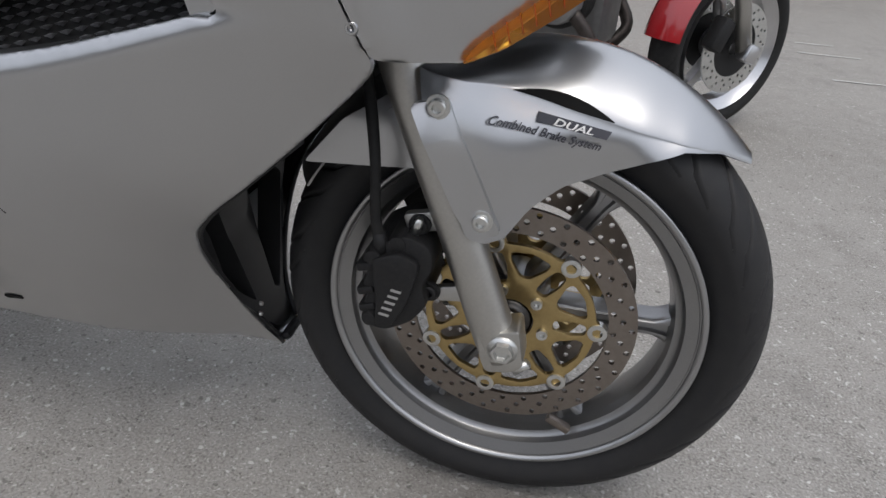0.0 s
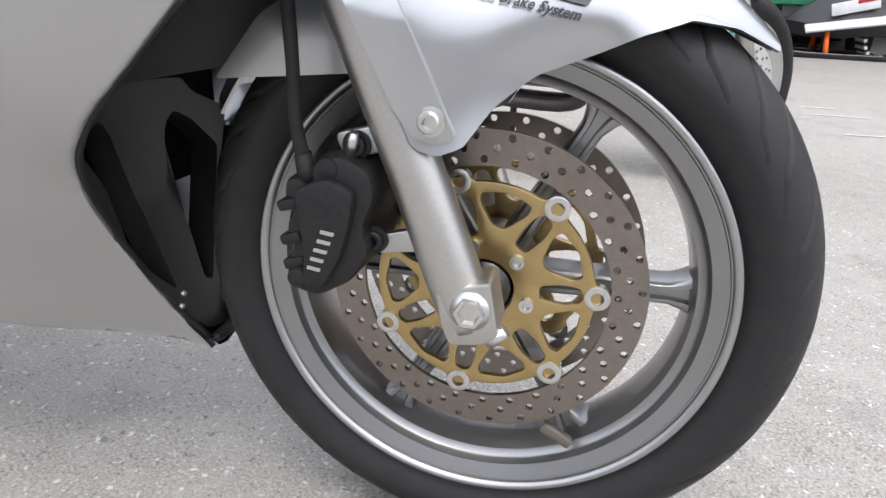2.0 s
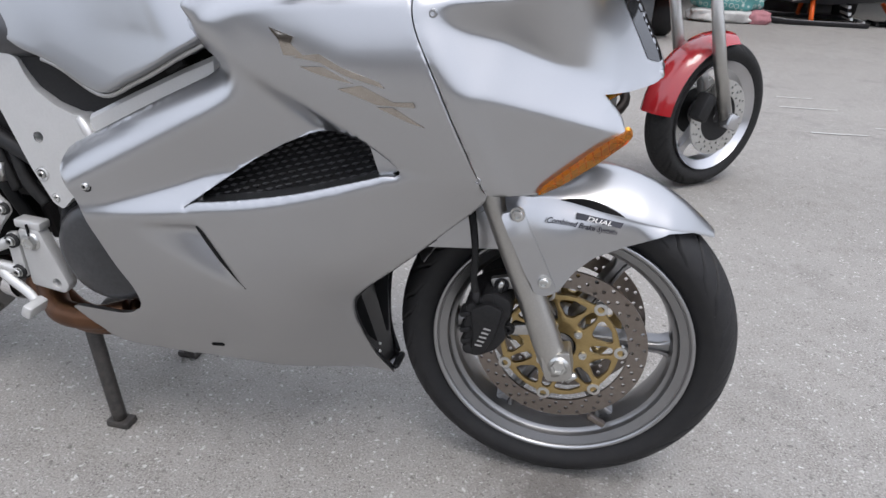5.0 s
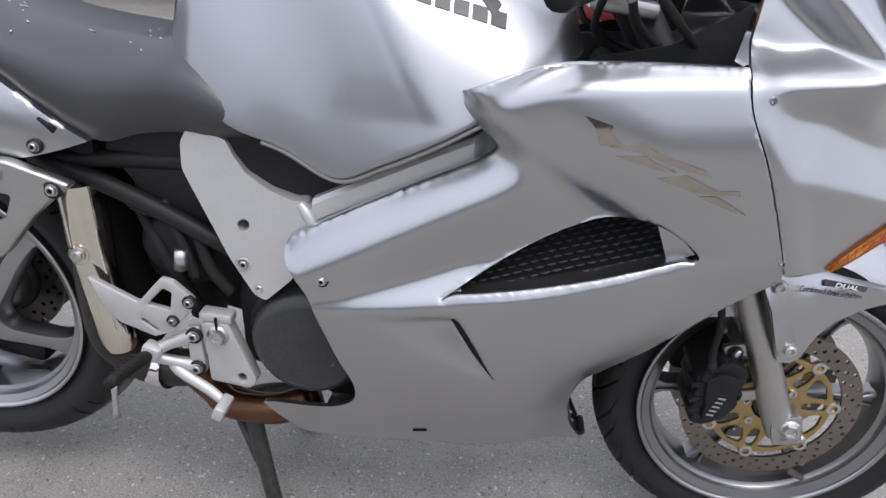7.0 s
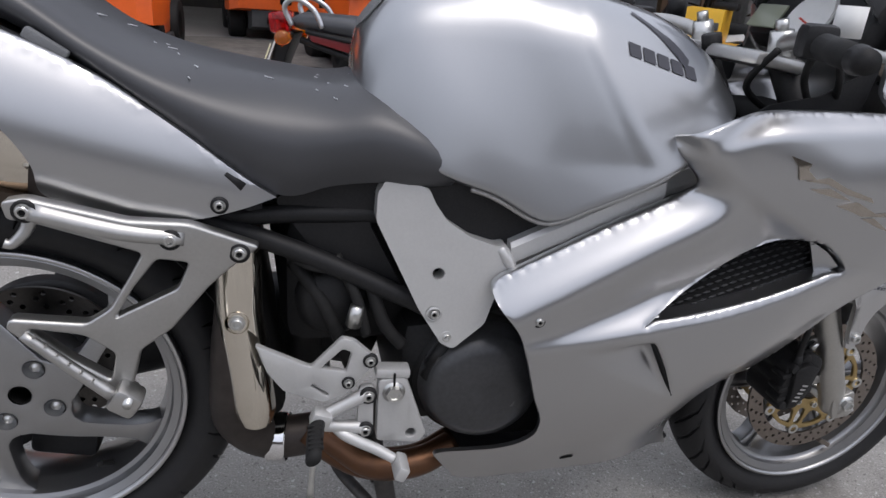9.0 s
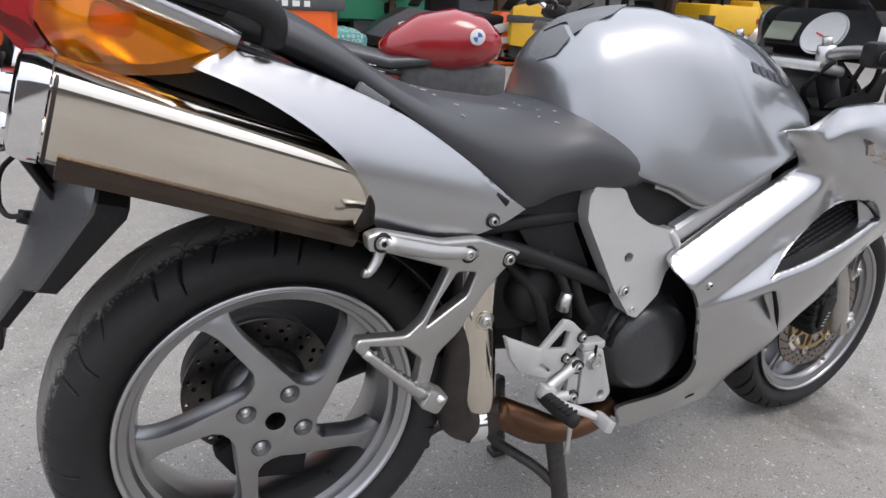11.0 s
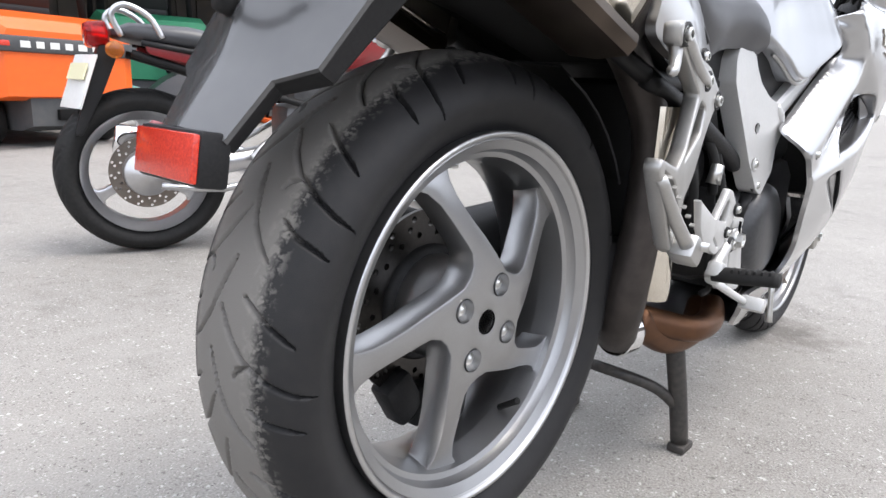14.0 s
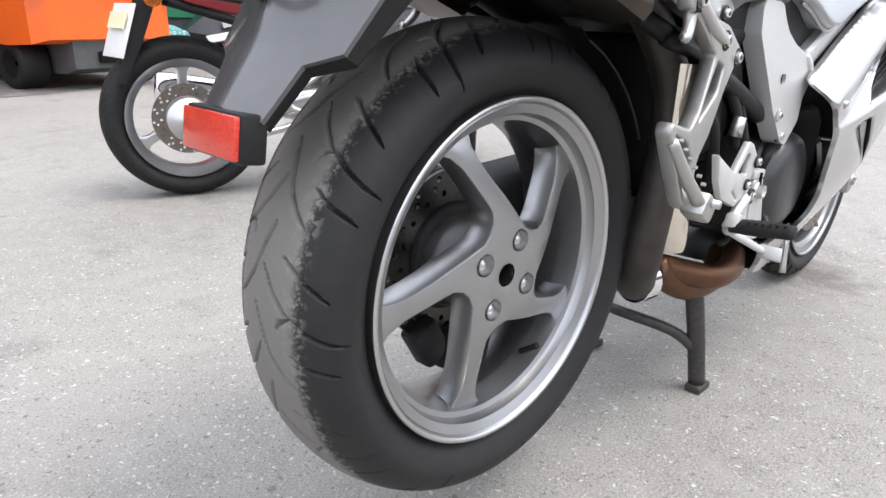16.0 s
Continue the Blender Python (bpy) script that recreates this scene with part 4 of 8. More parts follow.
# folds of the cowl side, as x, height, half width: lower fold and hollow above it
LOWER_FOLD = np.array([(-0.23, 0.780, 0.262), (-0.19, 0.772, 0.262), (-0.132, 0.759, 0.248), (-0.072, 0.744, 0.224), (0.013, 0.720, 0.186), (0.06, 0.708, 0.158), (0.10, 0.70, 0.13)])
HOLLOW = np.array([(-0.23, 0.846, 0.252), (-0.206, 0.844, 0.246), (-0.16, 0.837, 0.230), (-0.115, 0.828, 0.212), (-0.046, 0.797, 0.178), (0.022, 0.769, 0.135), (0.06, 0.757, 0.100), (0.10, 0.75, 0.06)])
SHELF_EDGE = fine([(-0.24, 0.872), (-0.16, 0.873), (-0.10, 0.877), (-0.072, 0.883), (-0.062, 0.892)])
SCOOP_EDGE = fine([(-0.062, 0.892), (-0.080, 0.912), (-0.12, 0.948), (-0.164, 0.985), (-0.20, 1.03)])


def nose_form(x, z):
    z3, w3 = (float(np.interp(x, LOWER_FOLD[:, 0], LOWER_FOLD[:, c])) for c in (1, 2))
    z2, w2 = (float(np.interp(x, HOLLOW[:, 0], HOLLOW[:, c])) for c in (1, 2))
    z1 = float(np.interp(x, [-0.24, -0.10, -0.066, 0.10], [0.872, 0.877, 0.886, 0.900]))
    if z < z3:
        d = w3 - (0.10 + 0.9 * max(0.0, x + 0.15)) * (z3 - z)
    elif z < z2:
        d = w3 + (w2 - w3) * (z - z3) / (z2 - z3)
    elif z < z1:
        t = (z - z2) / (z1 - z2)
        d = w2 + (nose_shelf(x, z1) - w2) * t
    else:
        d = nose_shelf(x, z)
    up, back = from_line(x, z, SHELF_EDGE), from_line(x, z, SCOOP_EDGE)
    if up > -0.006 and back > -0.006 and x < -0.055:
        d -= min(0.050, roll(min(up, back), 1.6, 0.006))
    k = max(0.0, min(1.0, from_line(x, z, SEAM) / 0.045))
    k = k * k * (3 - 2 * k)
    return d if k >= 1 else side_form(x, z) * (1 - k) + d * k


NOSE_OUT = lines(
    [(-0.2200, 0.887), (-0.2170, 0.845), (-0.1840, 0.773), (-0.127, 0.638)],
    [(-0.127, 0.638), (-0.118, 0.628), (-0.06, 0.628)],
    [(-0.06, 0.628), (-0.01, 0.668), (0.044, 0.715)],
    [(0.044, 0.715), (0.036, 0.732), (0.012, 0.757)],
    [(0.012, 0.757), (0.05, 0.757), (0.085, 0.764), (0.090, 0.785), (0.06, 0.84), (0.02, 0.905), (-0.05, 0.985), (-0.12, 1.05)],
    [(-0.12, 1.05), (-0.19, 1.05), (-0.205, 0.95), (-0.214, 0.905), (-0.2200, 0.887)],
)


LAMPGLASS = mat("headlamp_glass_over_black", (0.02, 0.021, 0.023), 0.04, 0.0, 0.1, 60, 0.0, 100, 1.0)


def front_cowl():
    near = skin(NOSE_OUT, nose_form, 0.0046, 0.003, -1, (), 0.006, (), 4)
    far = mirrored(near)
    for side in (-1, 1):
        cowl = part("front_cowl", near if side < 0 else far, SILVER, bike, "silver front cowl half beside the headlamp", angle=65)
        lens = skin(lines([(-0.052, 0.972), (0.0, 0.905), (0.036, 0.845), (0.066, 0.792)], [(0.066, 0.792), (0.086, 0.79), (0.058, 0.845), (0.018, 0.908), (-0.045, 0.98), (-0.052, 0.972)]), lambda x, z: nose_form(x, z) + 0.0015, 0.008, 0.001, side)
        part("headlamp_lens", lens, LAMPGLASS, cowl, "clear headlamp lens over a dark housing")
        # amber indicator under the nose
        ind = skin(soft_poly([(-0.060, 0.627), (-0.052, 0.641), (0.012, 0.694), (0.046, 0.717), (0.056, 0.712), (0.050, 0.700), (0.010, 0.668), (-0.030, 0.640)], 0.006), lambda x, z: nose_form(x, z) + 0.006 - 0.01 * max(0, x), 0.008, 0.02, side)
        lamp = part("front_indicator", ind, AMBER, cowl, "ribbed amber indicator lens")
        ribs = bmesh.new()
        for i in range(9):
            x = -0.035 + 0.009 * i
            z0, z1 = 0.638 + (x + 0.035) * 0.78, 0.654 + (x + 0.035) * 0.78
            tube([(x, side * (nose_form(x, z0) + 0.0060), z0), (x - 0.004, side * (nose_form(x, z1) + 0.0060), z1)], 0.0008, 6, 1, ribs)
        part("lens_rib", ribs, AMBER, lamp)
    chin = block((0.055, 0, 0.768), (0.075, 0.115, 0.014), (0, -3, 0), 0.006)
    part("nose_lip", chin, SILVER, bike)
    core = block((-0.06, 0, 0.80), (0.13, 0.24, 0.09), (0, 0, 0), 0.02)
    part("headlamp_housing", core, DARKPAINT, bike)


fairing()
front_cowl()


# inner duct seen past the front edge of the fairing, radiator, belly pan
DUCTGREY = mat("dark_grey_duct_plastic", (0.020, 0.020, 0.021), 0.42, 0.0, 0.3, 60, 0.06, 900, dark=(0.034, 0.034, 0.034), stain=0.3, stain_scale=14, spec=0.4)
DUCT_OUT = [(-0.126, 0.463), (-0.048, 0.460), (0.037, 0.455), (0.054, 0.438), (0.120, 0.412), (0.105, 0.366), (0.031, 0.223), (0.026, 0.173), (-0.009, 0.179), (-0.036, 0.209), (-0.069, 0.255), (-0.105, 0.323), (-0.130, 0.375), (-0.138, 0.411)]
DUCT_LEFT = [(-0.122, 0.411), (-0.092, 0.430), (-0.081, 0.415), (-0.074, 0.391), (-0.053, 0.332), (-0.038, 0.238), (-0.064, 0.265), (-0.090, 0.302), (-0.086, 0.321), (-0.093, 0.358), (-0.106, 0.385)]
DUCT_RIGHT = [(0.003, 0.412), (0.018, 0.423), (0.049, 0.408), (0.097, 0.369), (0.023, 0.226), (0.010, 0.232), (0.009, 0.298), (-0.003, 0.395)]
DUCT_STUDS = [(-0.035, 0.233), (-0.043, 0.222), (0.118, 0.392)]


def inner_ducts():
    pan = bmesh.new()
    rings = []
    for x, w, z in ((-0.312, 0.028, 0.170), (-0.37, 0.062, 0.192), (-0.46, 0.110, 0.213), (-0.60, 0.141, 0.231), (-0.78, 0.163, 0.249)):
        rings.append([(x, -w + 0.002, z + 0.003), (x, -w * 0.6, z - 0.006), (x, 0, z - 0.010), (x, w * 0.6, z - 0.006), (x, w - 0.002, z + 0.003)])
    loft(rings, pan, closed=False)
    part("belly_pan", pan, SILVER, bike)
    core = block((-0.46, 0, 0.50), (0.06, 0.24, 0.32), (0, -8, 0), 0.02)
    part("radiator_duct", core, DARKPAINT, bike)
    low = block((-0.43, 0, 0.29), (0.05, 0.11, 0.14), (0, 0, 0), 0.02)
    part("duct_floor", low, DARKPAINT, bike)
    # two dark blocks added to stand for the shaded depth inside the fairing
    part("dark_view_blocker", block((-0.425, 0.05, 0.41), (0.016, 0.27, 0.18), (0, 0, 0), 0.006), DARKPAINT, bike)
    part("radiator", block((-0.305, 0.0, 0.565), (0.020, 0.33, 0.22), (0, 24, 0), 0.006), CASTBLACK, bike, "black radiator block added to darken the inside of the fairing")
    tip = block((-0.312, 0, 0.176), (0.016, 0.050, 0.012), (0, -30, 0), 0.006)
    part("belly_tip", tip, BLACKPLASTIC, bike)
    for side in (-1, 1):
        lip = tube([(x, side * (side_form(x, z) - 0.008), z) for x, z in ((-0.20, 0.540), (-0.262, 0.483), (-0.317, 0.430), (-0.348, 0.380), (-0.356, 0.315), (-0.345, 0.235), (-0.318, 0.178))], 0.0035, 8, 4)
        part("edge_trim", lip, BLACKPLASTIC, bike)
        if side > 0:
            continue
        bulge = lambda y, z: -0.364 + 0.038 * max(0.0, (0.34 - z) / 0.17) - 0.25 * max(0.0, -y - 0.10)
        vo, tris = fill2d(soft_poly(DUCT_OUT, 0.008, 3), [soft_poly(DUCT_LEFT, 0.008, 3), soft_poly(DUCT_RIGHT, 0.008, 3)], 0.012)
        db = bmesh.new()
        vs = [db.verts.new((bulge(v.x, v.y), -side * v.x, v.y)) for v in vo]
        for f in tris:
            db.faces.new([vs[q] for q in f])
        rim = [ed for ed in db.edges if len(ed.link_faces) == 1]
        deep = {}
        for ed in rim:
            for v in ed.verts:
                if v not in deep:
                    deep[v] = db.verts.new((v.co.x - 0.035, v.co.y, v.co.z))
        for ed in rim:
            a, b = ed.verts
            db.faces.new((a, b, deep[b], deep[a]))
        bmesh.ops.recalc_face_normals(db, faces=db.faces)
        if sum(f.normal.x for f in db.faces if abs(f.normal.x) > 0.5) < 0:
            bmesh.ops.reverse_faces(db, faces=db.faces)
        cov = part("duct_cover", db, DUCTGREY, bike, "dark grey moulded air duct cover", angle=50)
        for y, z in DUCT_STUDS:
            part("duct_stud", tube([(bulge(y, z) - 0.002, -side * y, z), (bulge(y, z) + 0.004, -side * y, z)], [0.0035, 0.0025], 10, 1), BRIGHTSTEEL, cov)


inner_ducts()


# ---------------------------------------------------------------- tank
def section(rows, k, n=14):
    """A half ring: rolled lower edge, flat leaning side, domed top; mirrored to a whole one."""
    x, zb, wb, zk, wk, zs, ws, zt = rows
    b, c, d = Vector((wk, zk)), Vector((ws, zs)), Vector((0, zt))
    lean = (c - b).normalized()
    b = b - lean * (zk - zb - 0.010) / max(0.3, lean.y)
    a = Vector((b.x - 0.012, zb))
    half = []

    def bez(p, q, r, s, m, last=False):
        for i in range(m + (1 if last else 0)):
            t = i / m
            half.append((1 - t) ** 3 * p + 3 * t * (1 - t) ** 2 * q + 3 * t * t * (1 - t) * r + t**3 * s)

    reach = (zt - zs)
    bez(a, a + Vector((0.55, 0.45)) * (b - a).length * 0.7, b - lean * (b - a).length * 0.5, b, 6)
    bez(b, b.lerp(c, 0.33) + Vector((0.003, 0)), b.lerp(c, 0.66) + Vector((0.003, 0)), c, 24)
    bez(c, c + lean * reach * 0.72, Vector((ws * 0.52, zt)), d, 11, True)
    shift = max(0.0, 1 - abs(x + 0.555) / 0.30)
    shift = 0.6 * shift * shift * (3 - 2 * shift)
    half = [Vector((x - shift * max(0.0, min(p.y, 0.95) - 0.80), -p.x, p.y)) for p in half]
    for p in half:
        p.y = min(0.0, p.y + roll(from_line(p.x, p.z, KNEE_LINE), 0.08, 0.022) * min(1.0, max(0.0, (0.985 - p.z) / 0.06), max(0.0, (p.x + 0.975) / 0.06)))
    other = [Vector((v.x, -v.y, v.z)) for v in reversed(half[:-1])]
    return half + other


KNEE_LINE = [(-0.700, 0.700), (-0.714, 0.722), (-0.900, 0.930), (-0.925, 1.00)]
TANK = [
    (-0.972, 0.868, 0.050, 0.880, 0.060, 0.896, 0.052, 0.915),
    (-0.964, 0.845, 0.080, 0.878, 0.098, 0.910, 0.084, 0.948),
    (-0.937, 0.815, 0.110, 0.870, 0.130, 0.928, 0.112, 0.983),
    (-0.905, 0.790, 0.128, 0.860, 0.150, 0.940, 0.125, 1.010),
    (-0.85, 0.765, 0.146, 0.838, 0.168, 0.945, 0.134, 1.026),
    (-0.79, 0.746, 0.164, 0.786, 0.183, 0.946, 0.140, 1.035),
    (-0.715, 0.712, 0.177, 0.748, 0.194, 0.945, 0.147, 1.037),
    (-0.65, 0.736, 0.177, 0.772, 0.201, 0.943, 0.154, 1.032),
    (-0.60, 0.760, 0.174, 0.798, 0.206, 0.942, 0.159, 1.029),
    (-0.555, 0.784, 0.170, 0.820, 0.208, 0.940, 0.161, 1.023),
    (-0.46, 0.832, 0.142, 0.858, 0.182, 0.926, 0.142, 0.998),
    (-0.405, 0.856, 0.110, 0.872, 0.145, 0.912, 0.114, 0.964),
    (-0.378, 0.872, 0.075, 0.880, 0.098, 0.900, 0.076, 0.930),
]


def dense(rows, n=5):
    """More stations between the given ones."""
    return [tuple(v) for v in _catmull(np.array(rows, float), n)]


def _catmull(a, n):
    out = []
    for i in range(len(a) - 1):
        p0, p1, p2, p3 = a[max(i - 1, 0)], a[i], a[i + 1], a[min(i + 2, len(a) - 1)]
        for s in range(n):
            t = s / n
            out.append(0.5 * (2 * p1 + (p2 - p0) * t + (2 * p0 - 5 * p1 + 4 * p2 - p3) * t * t + (3 * p1 - 3 * p2 + p3 - p0) * t**3))
    out.append(a[-1])
    return out


def tank():
    bm = loft([section(r, 0) for r in dense(TANK, 12)])
    body = part("fuel_tank", bm, TANKSILVER, bike, "pale silver fuel tank with dark lettering", angle=60)
    flange = []
    for r in dense(TANK, 4):
        flange.append((r[0], section(r, 0)[0].y + 0.001, r[1] - 0.003))
    keep = [p for p in flange if -0.835 < p[0] < -0.42]
    for side in (-1, 1):
        part("tank_seam", tube([(x, y * -side, z) for x, y, z in keep], 0.0038, 8, 2), ALLOY, body)
        clip = block((-0.592, side * 0.176, 0.760), (0.034, 0.014, 0.014), (0, -26, 0), 0.003)
        part("rubber_clip", clip, RUBBER, body)
    return body


tank_ob = tank()


# ---------------------------------------------------------------- seat
def seat_ring(x, zb, w, zt, crown=0.6):
    pts = [(x, -w * 0.90, zb), (x, -w, zb + (zt - zb) * 0.30), (x, -w * 0.93, zb + (zt - zb) * 0.66), (x, -w * crown, zt - 0.008), (x, -w * 0.25, zt), (x, w * 0.25, zt), (x, w * crown, zt - 0.008), (x, w * 0.93, zb + (zt - zb) * 0.66), (x, w, zb + (zt - zb) * 0.30), (x, w * 0.90, zb)]
    return curve(pts, 4)


SEAT = [(-1.66, 1.035, 0.085, 1.062), (-1.62, 1.018, 0.118, 1.068), (-1.52, 0.985, 0.132, 1.055), (-1.44, 0.962, 0.138, 1.024), (-1.36, 0.925, 0.142, 0.985), (-1.29, 0.880, 0.150, 0.938), (-1.22, 0.828, 0.158, 0.908), (-1.14, 0.768, 0.166, 0.890), (-1.07, 0.735, 0.168, 0.880), (-1.01, 0.748, 0.166, 0.874), (-0.95, 0.755, 0.170, 0.880), (-0.90, 0.752, 0.176, 0.864), (-0.865, 0.752, 0.177, 0.838), (-0.845, 0.754, 0.172, 0.808), (-0.834, 0.762, 0.160, 0.780)]


def seat():
    bm = loft([seat_ring(*r) for r in dense(SEAT, 5)])
    ob = part("seat", bm, VINYL, bike, "scuffed dark grey vinyl seat", angle=60)
    rnd = random.Random(4)
    scuffed = mat("white_scuff", (0.55, 0.56, 0.58), 0.6, 0, 0.2, 200)
    rows = dense(SEAT, 5)
    for i in range(18):
        x = rnd.uniform(-1.30, -0.96)
        a = rnd.uniform(0.02, 0.125)
        r = [float(np.interp(x, [q[0] for q in rows][::1], [q[k] for q in rows])) for k in range(4)]
        ring = seat_ring(x, r[1], r[2], r[3])
        p = min(ring, key=lambda v: abs(v.y + a) - (1.0 if v.z > r[3] - 0.03 else 0.0))
        ln = rnd.choice((0.003, 0.005, 0.012))
        mark = bmesh.new()
        tube([(p.x, p.y, p.z - 0.0002), (p.x + ln, p.y + rnd.uniform(-0.008, 0.002), p.z - 0.0006 - ln * 0.12)], [0.0012, 0.0006], 5, 1, mark)
        part("scuff_mark", mark, scuffed, ob, "pale scratch")
    for side in (-1, 1):
        base = tube([(-1.50, side * 0.137, 0.968), (-1.36, side * 0.146, 0.915), (-1.24, side * 0.160, 0.840), (-1.12, side * 0.168, 0.752)], 0.007, 8)
        part("seat_base", base, BLACKPLASTIC, ob)
        latch = block((-1.33, side * 0.150, 0.912), (0.05, 0.012, 0.014), (0, 33, 0), 0.003)
        part("seat_hook", latch, PADGREY, ob)
    return ob


seat()


class Quadric:
    """The plain curved sheet that lies nearest to the given ridge lines."""

    def __init__(self, *ridges):
        p = np.array([q for r in ridges for q in r], float)
        self.k = np.linalg.lstsq(np.array([self.row(x, z) for x, z, _ in p]), p[:, 2], rcond=None)[0]

    @staticmethod
    def row(x, z):
        u, v = x + 1.3, z - 0.85
        return np.array([1.0, u, v, u * u, u * v, v * v])

    def __call__(self, x, z):
        return float(self.row(x, z) @ self.k)


# ---------------------------------------------------------------- tail: cowl, lamp, grab rail
COWL = Quadric(
    [(-1.552, 0.955, 0.182), (-1.41, 0.875, 0.188), (-1.352, 0.80, 0.212), (-1.344, 0.755, 0.202)],
    [(-1.51, 0.975, 0.170), (-1.40, 0.925, 0.172), (-1.28, 0.865, 0.170), (-1.15, 0.78, 0.168), (-1.10, 0.735, 0.172)],
    [(-1.27, 0.735, 0.186), (-1.19, 0.712, 0.178), (-1.25, 0.80, 0.196), (-1.17, 0.755, 0.187), (-1.38, 0.895, 0.188)],
)
COWL_OUT = lines(
    [(-1.515, 0.972), (-1.552, 0.952)],
    [(-1.552, 0.952), (-1.48, 0.918), (-1.412, 0.870), (-1.37, 0.825), (-1.347, 0.785), (-1.343, 0.752), (-1.315, 0.736), (-1.26, 0.722), (-1.19, 0.712), (-1.13, 0.722), (-1.08, 0.737)],
    [(-1.08, 0.737), (-1.12, 0.765), (-1.20, 0.828), (-1.29, 0.888), (-1.40, 0.938), (-1.515, 0.972)],
)
LAMP = Form(
    [(-1.80, 1.075, 0.055), (-1.772, 1.045, 0.075), (-1.72, 0.965, 0.092), (-1.66, 0.95, 0.125), (-1.59, 0.942, 0.158), (-1.53, 0.952, 0.178)],
    [(-1.74, 1.062, 0.105), (-1.66, 1.036, 0.135), (-1.58, 1.005, 0.162), (-1.50, 0.972, 0.178), (-1.65, 0.99, 0.148), (-1.72, 1.02, 0.112)],
)


def tail():
    for side in (-1, 1):
        cowl = part("tail_cowl", skin(COWL_OUT, COWL, 0.008, 0.003, side, (), 0.010, (), 2), SILVER, bike, "silver tail side cowl", angle=50)
        screw(-1.149, side * 0.181, 0.731, 0.0062, cowl, side, "cowl_screw")
        amber = lines([(-1.675, 1.041), (-1.695, 1.0), (-1.672, 0.948)], [(-1.672, 0.948), (-1.62, 0.940), (-1.56, 0.944), (-1.533, 0.953), (-1.502, 0.972)], [(-1.502, 0.972), (-1.58, 1.006), (-1.675, 1.041)])
        red = lines([(-1.81, 1.085), (-1.772, 1.045), (-1.715, 0.962), (-1.70, 0.954), (-1.676, 0.948)], [(-1.676, 0.948), (-1.699, 1.0), (-1.679, 1.042)], [(-1.679, 1.042), (-1.74, 1.064), (-1.81, 1.085)])
        lamp = part("tail_lamp", skin(red, LAMP, 0.010, 0.003, side, (), 0.012), RED, bike, "red tail lamp lens")
        part("rear_indicator", skin(amber, LAMP, 0.010, 0.003, side, (), 0.012), AMBER, lamp, "amber rear indicator lens")
        inner = skin(lines([(-1.79, 1.07), (-1.72, 0.97), (-1.60, 0.952), (-1.525, 0.965)], [(-1.525, 0.965), (-1.66, 1.028), (-1.79, 1.07)]), lambda x, z: LAMP(x, z) - 0.030 + 0.0007 * math.sin((z + 0.42 * x) * 520) + 0.010 * max(0.0, 1 - math.hypot(x + 1.62, z - 0.99) / 0.06), 0.008, 0.003, side)
        part("lamp_reflector", inner, mat("lamp_reflector_foil" + ("r" if side < 0 else "l"), (0.88, 0.86, 0.83), 0.22, 1.0, 0.15, 60), lamp)
        bulb = block((-1.62, side * 0.128, 0.995), (0.045, 0.02, 0.03), (0, 15, 0), 0.008)
        part("lamp_bulb", bulb, AMBER, lamp)
        trim = tube([(-1.81, side * 0.06, 1.09), (-1.74, side * 0.100, 1.072), (-1.66, side * 0.132, 1.046), (-1.58, side * 0.160, 1.014), (-1.50, side * 0.176, 0.980)], [0.006, 0.012, 0.013, 0.012, 0.008], 10, flat=1.3)
        part("lamp_trim", trim, SILVER, cowl, "silver strip above the tail lamp")
        grab = tube([(-1.462, side * 0.168, 0.975), (-1.462, side * 0.176, 1.005), (-1.50, side * 0.176, 1.028), (-1.58, side * 0.170, 1.048), (-1.68, side * 0.150, 1.078), (-1.76, side * 0.110, 1.10)], [0.016, 0.018, 0.021, 0.021, 0.019, 0.016], 14, flat=0.8)
        rail = part("grab_rail", grab, BLACKPLASTIC, bike, "black moulded grab rail")
        foot = block((-1.545, side * 0.160, 1.022), (0.075, 0.035, 0.018), (0, 17, 0), 0.007)
        part("rail_foot", foot, BLACKPLASTIC, rail)
    rear = []
    for x, z in fine([(-1.812, 1.087), (-1.790, 1.066), (-1.772, 1.045), (-1.740, 1.0), (-1.715, 0.962), (-1.702, 0.953)], 3):
        w = LAMP(x, z)
        rear.append([(x - 0.010 * (1 - u * u), w * u, z) for u in np.linspace(-1, 1, 11)])
    part("tail_lamp_centre", loft(rear, closed=False), RED, bike, "red tail lamp centre lens")
    core = loft([[(x, -w, zb), (x, w, zb), (x, w * 0.9, zt), (x, -w * 0.9, zt)] for x, w, zb, zt in ((-1.10, 0.13, 0.70, 0.76), (-1.30, 0.14, 0.78, 0.87), (-1.50, 0.13, 0.90, 0.97), (-1.70, 0.09, 0.97, 1.04), (-1.79, 0.04, 1.04, 1.075))])
    part("under_tail", core, BLACKPLASTIC, bike)


tail()


# ---------------------------------------------------------------- silencers
CAN_SHAPE = [(-0.80, -0.85), (-0.94, 0.15), (-0.72, 0.92), (0.25, 1.0), (0.80, 0.66), (1.0, -0.10), (0.90, -0.80), (0.55, -1.0), (-0.5, -1.0)]


def silencer_ring(x, y, z, hw, hh, side, tilt=0.30):
    """A rounded, many-sided can section, shouldered above and leaning in below."""
    return [(x + v * hh * tilt, y + side * (u * hw * (1 + 0.10 * v) + 0.010 * v), z + v * hh) for u, v in soft_poly(CAN_SHAPE, 0.20, 5)]


UNDERPLATE = mat("browned_steel", (0.10, 0.078, 0.062), 0.3, 0.9, 0.5, 14, 0.03, 300, dark=(0.05, 0.038, 0.03), stain=0.5, stain_scale=7)


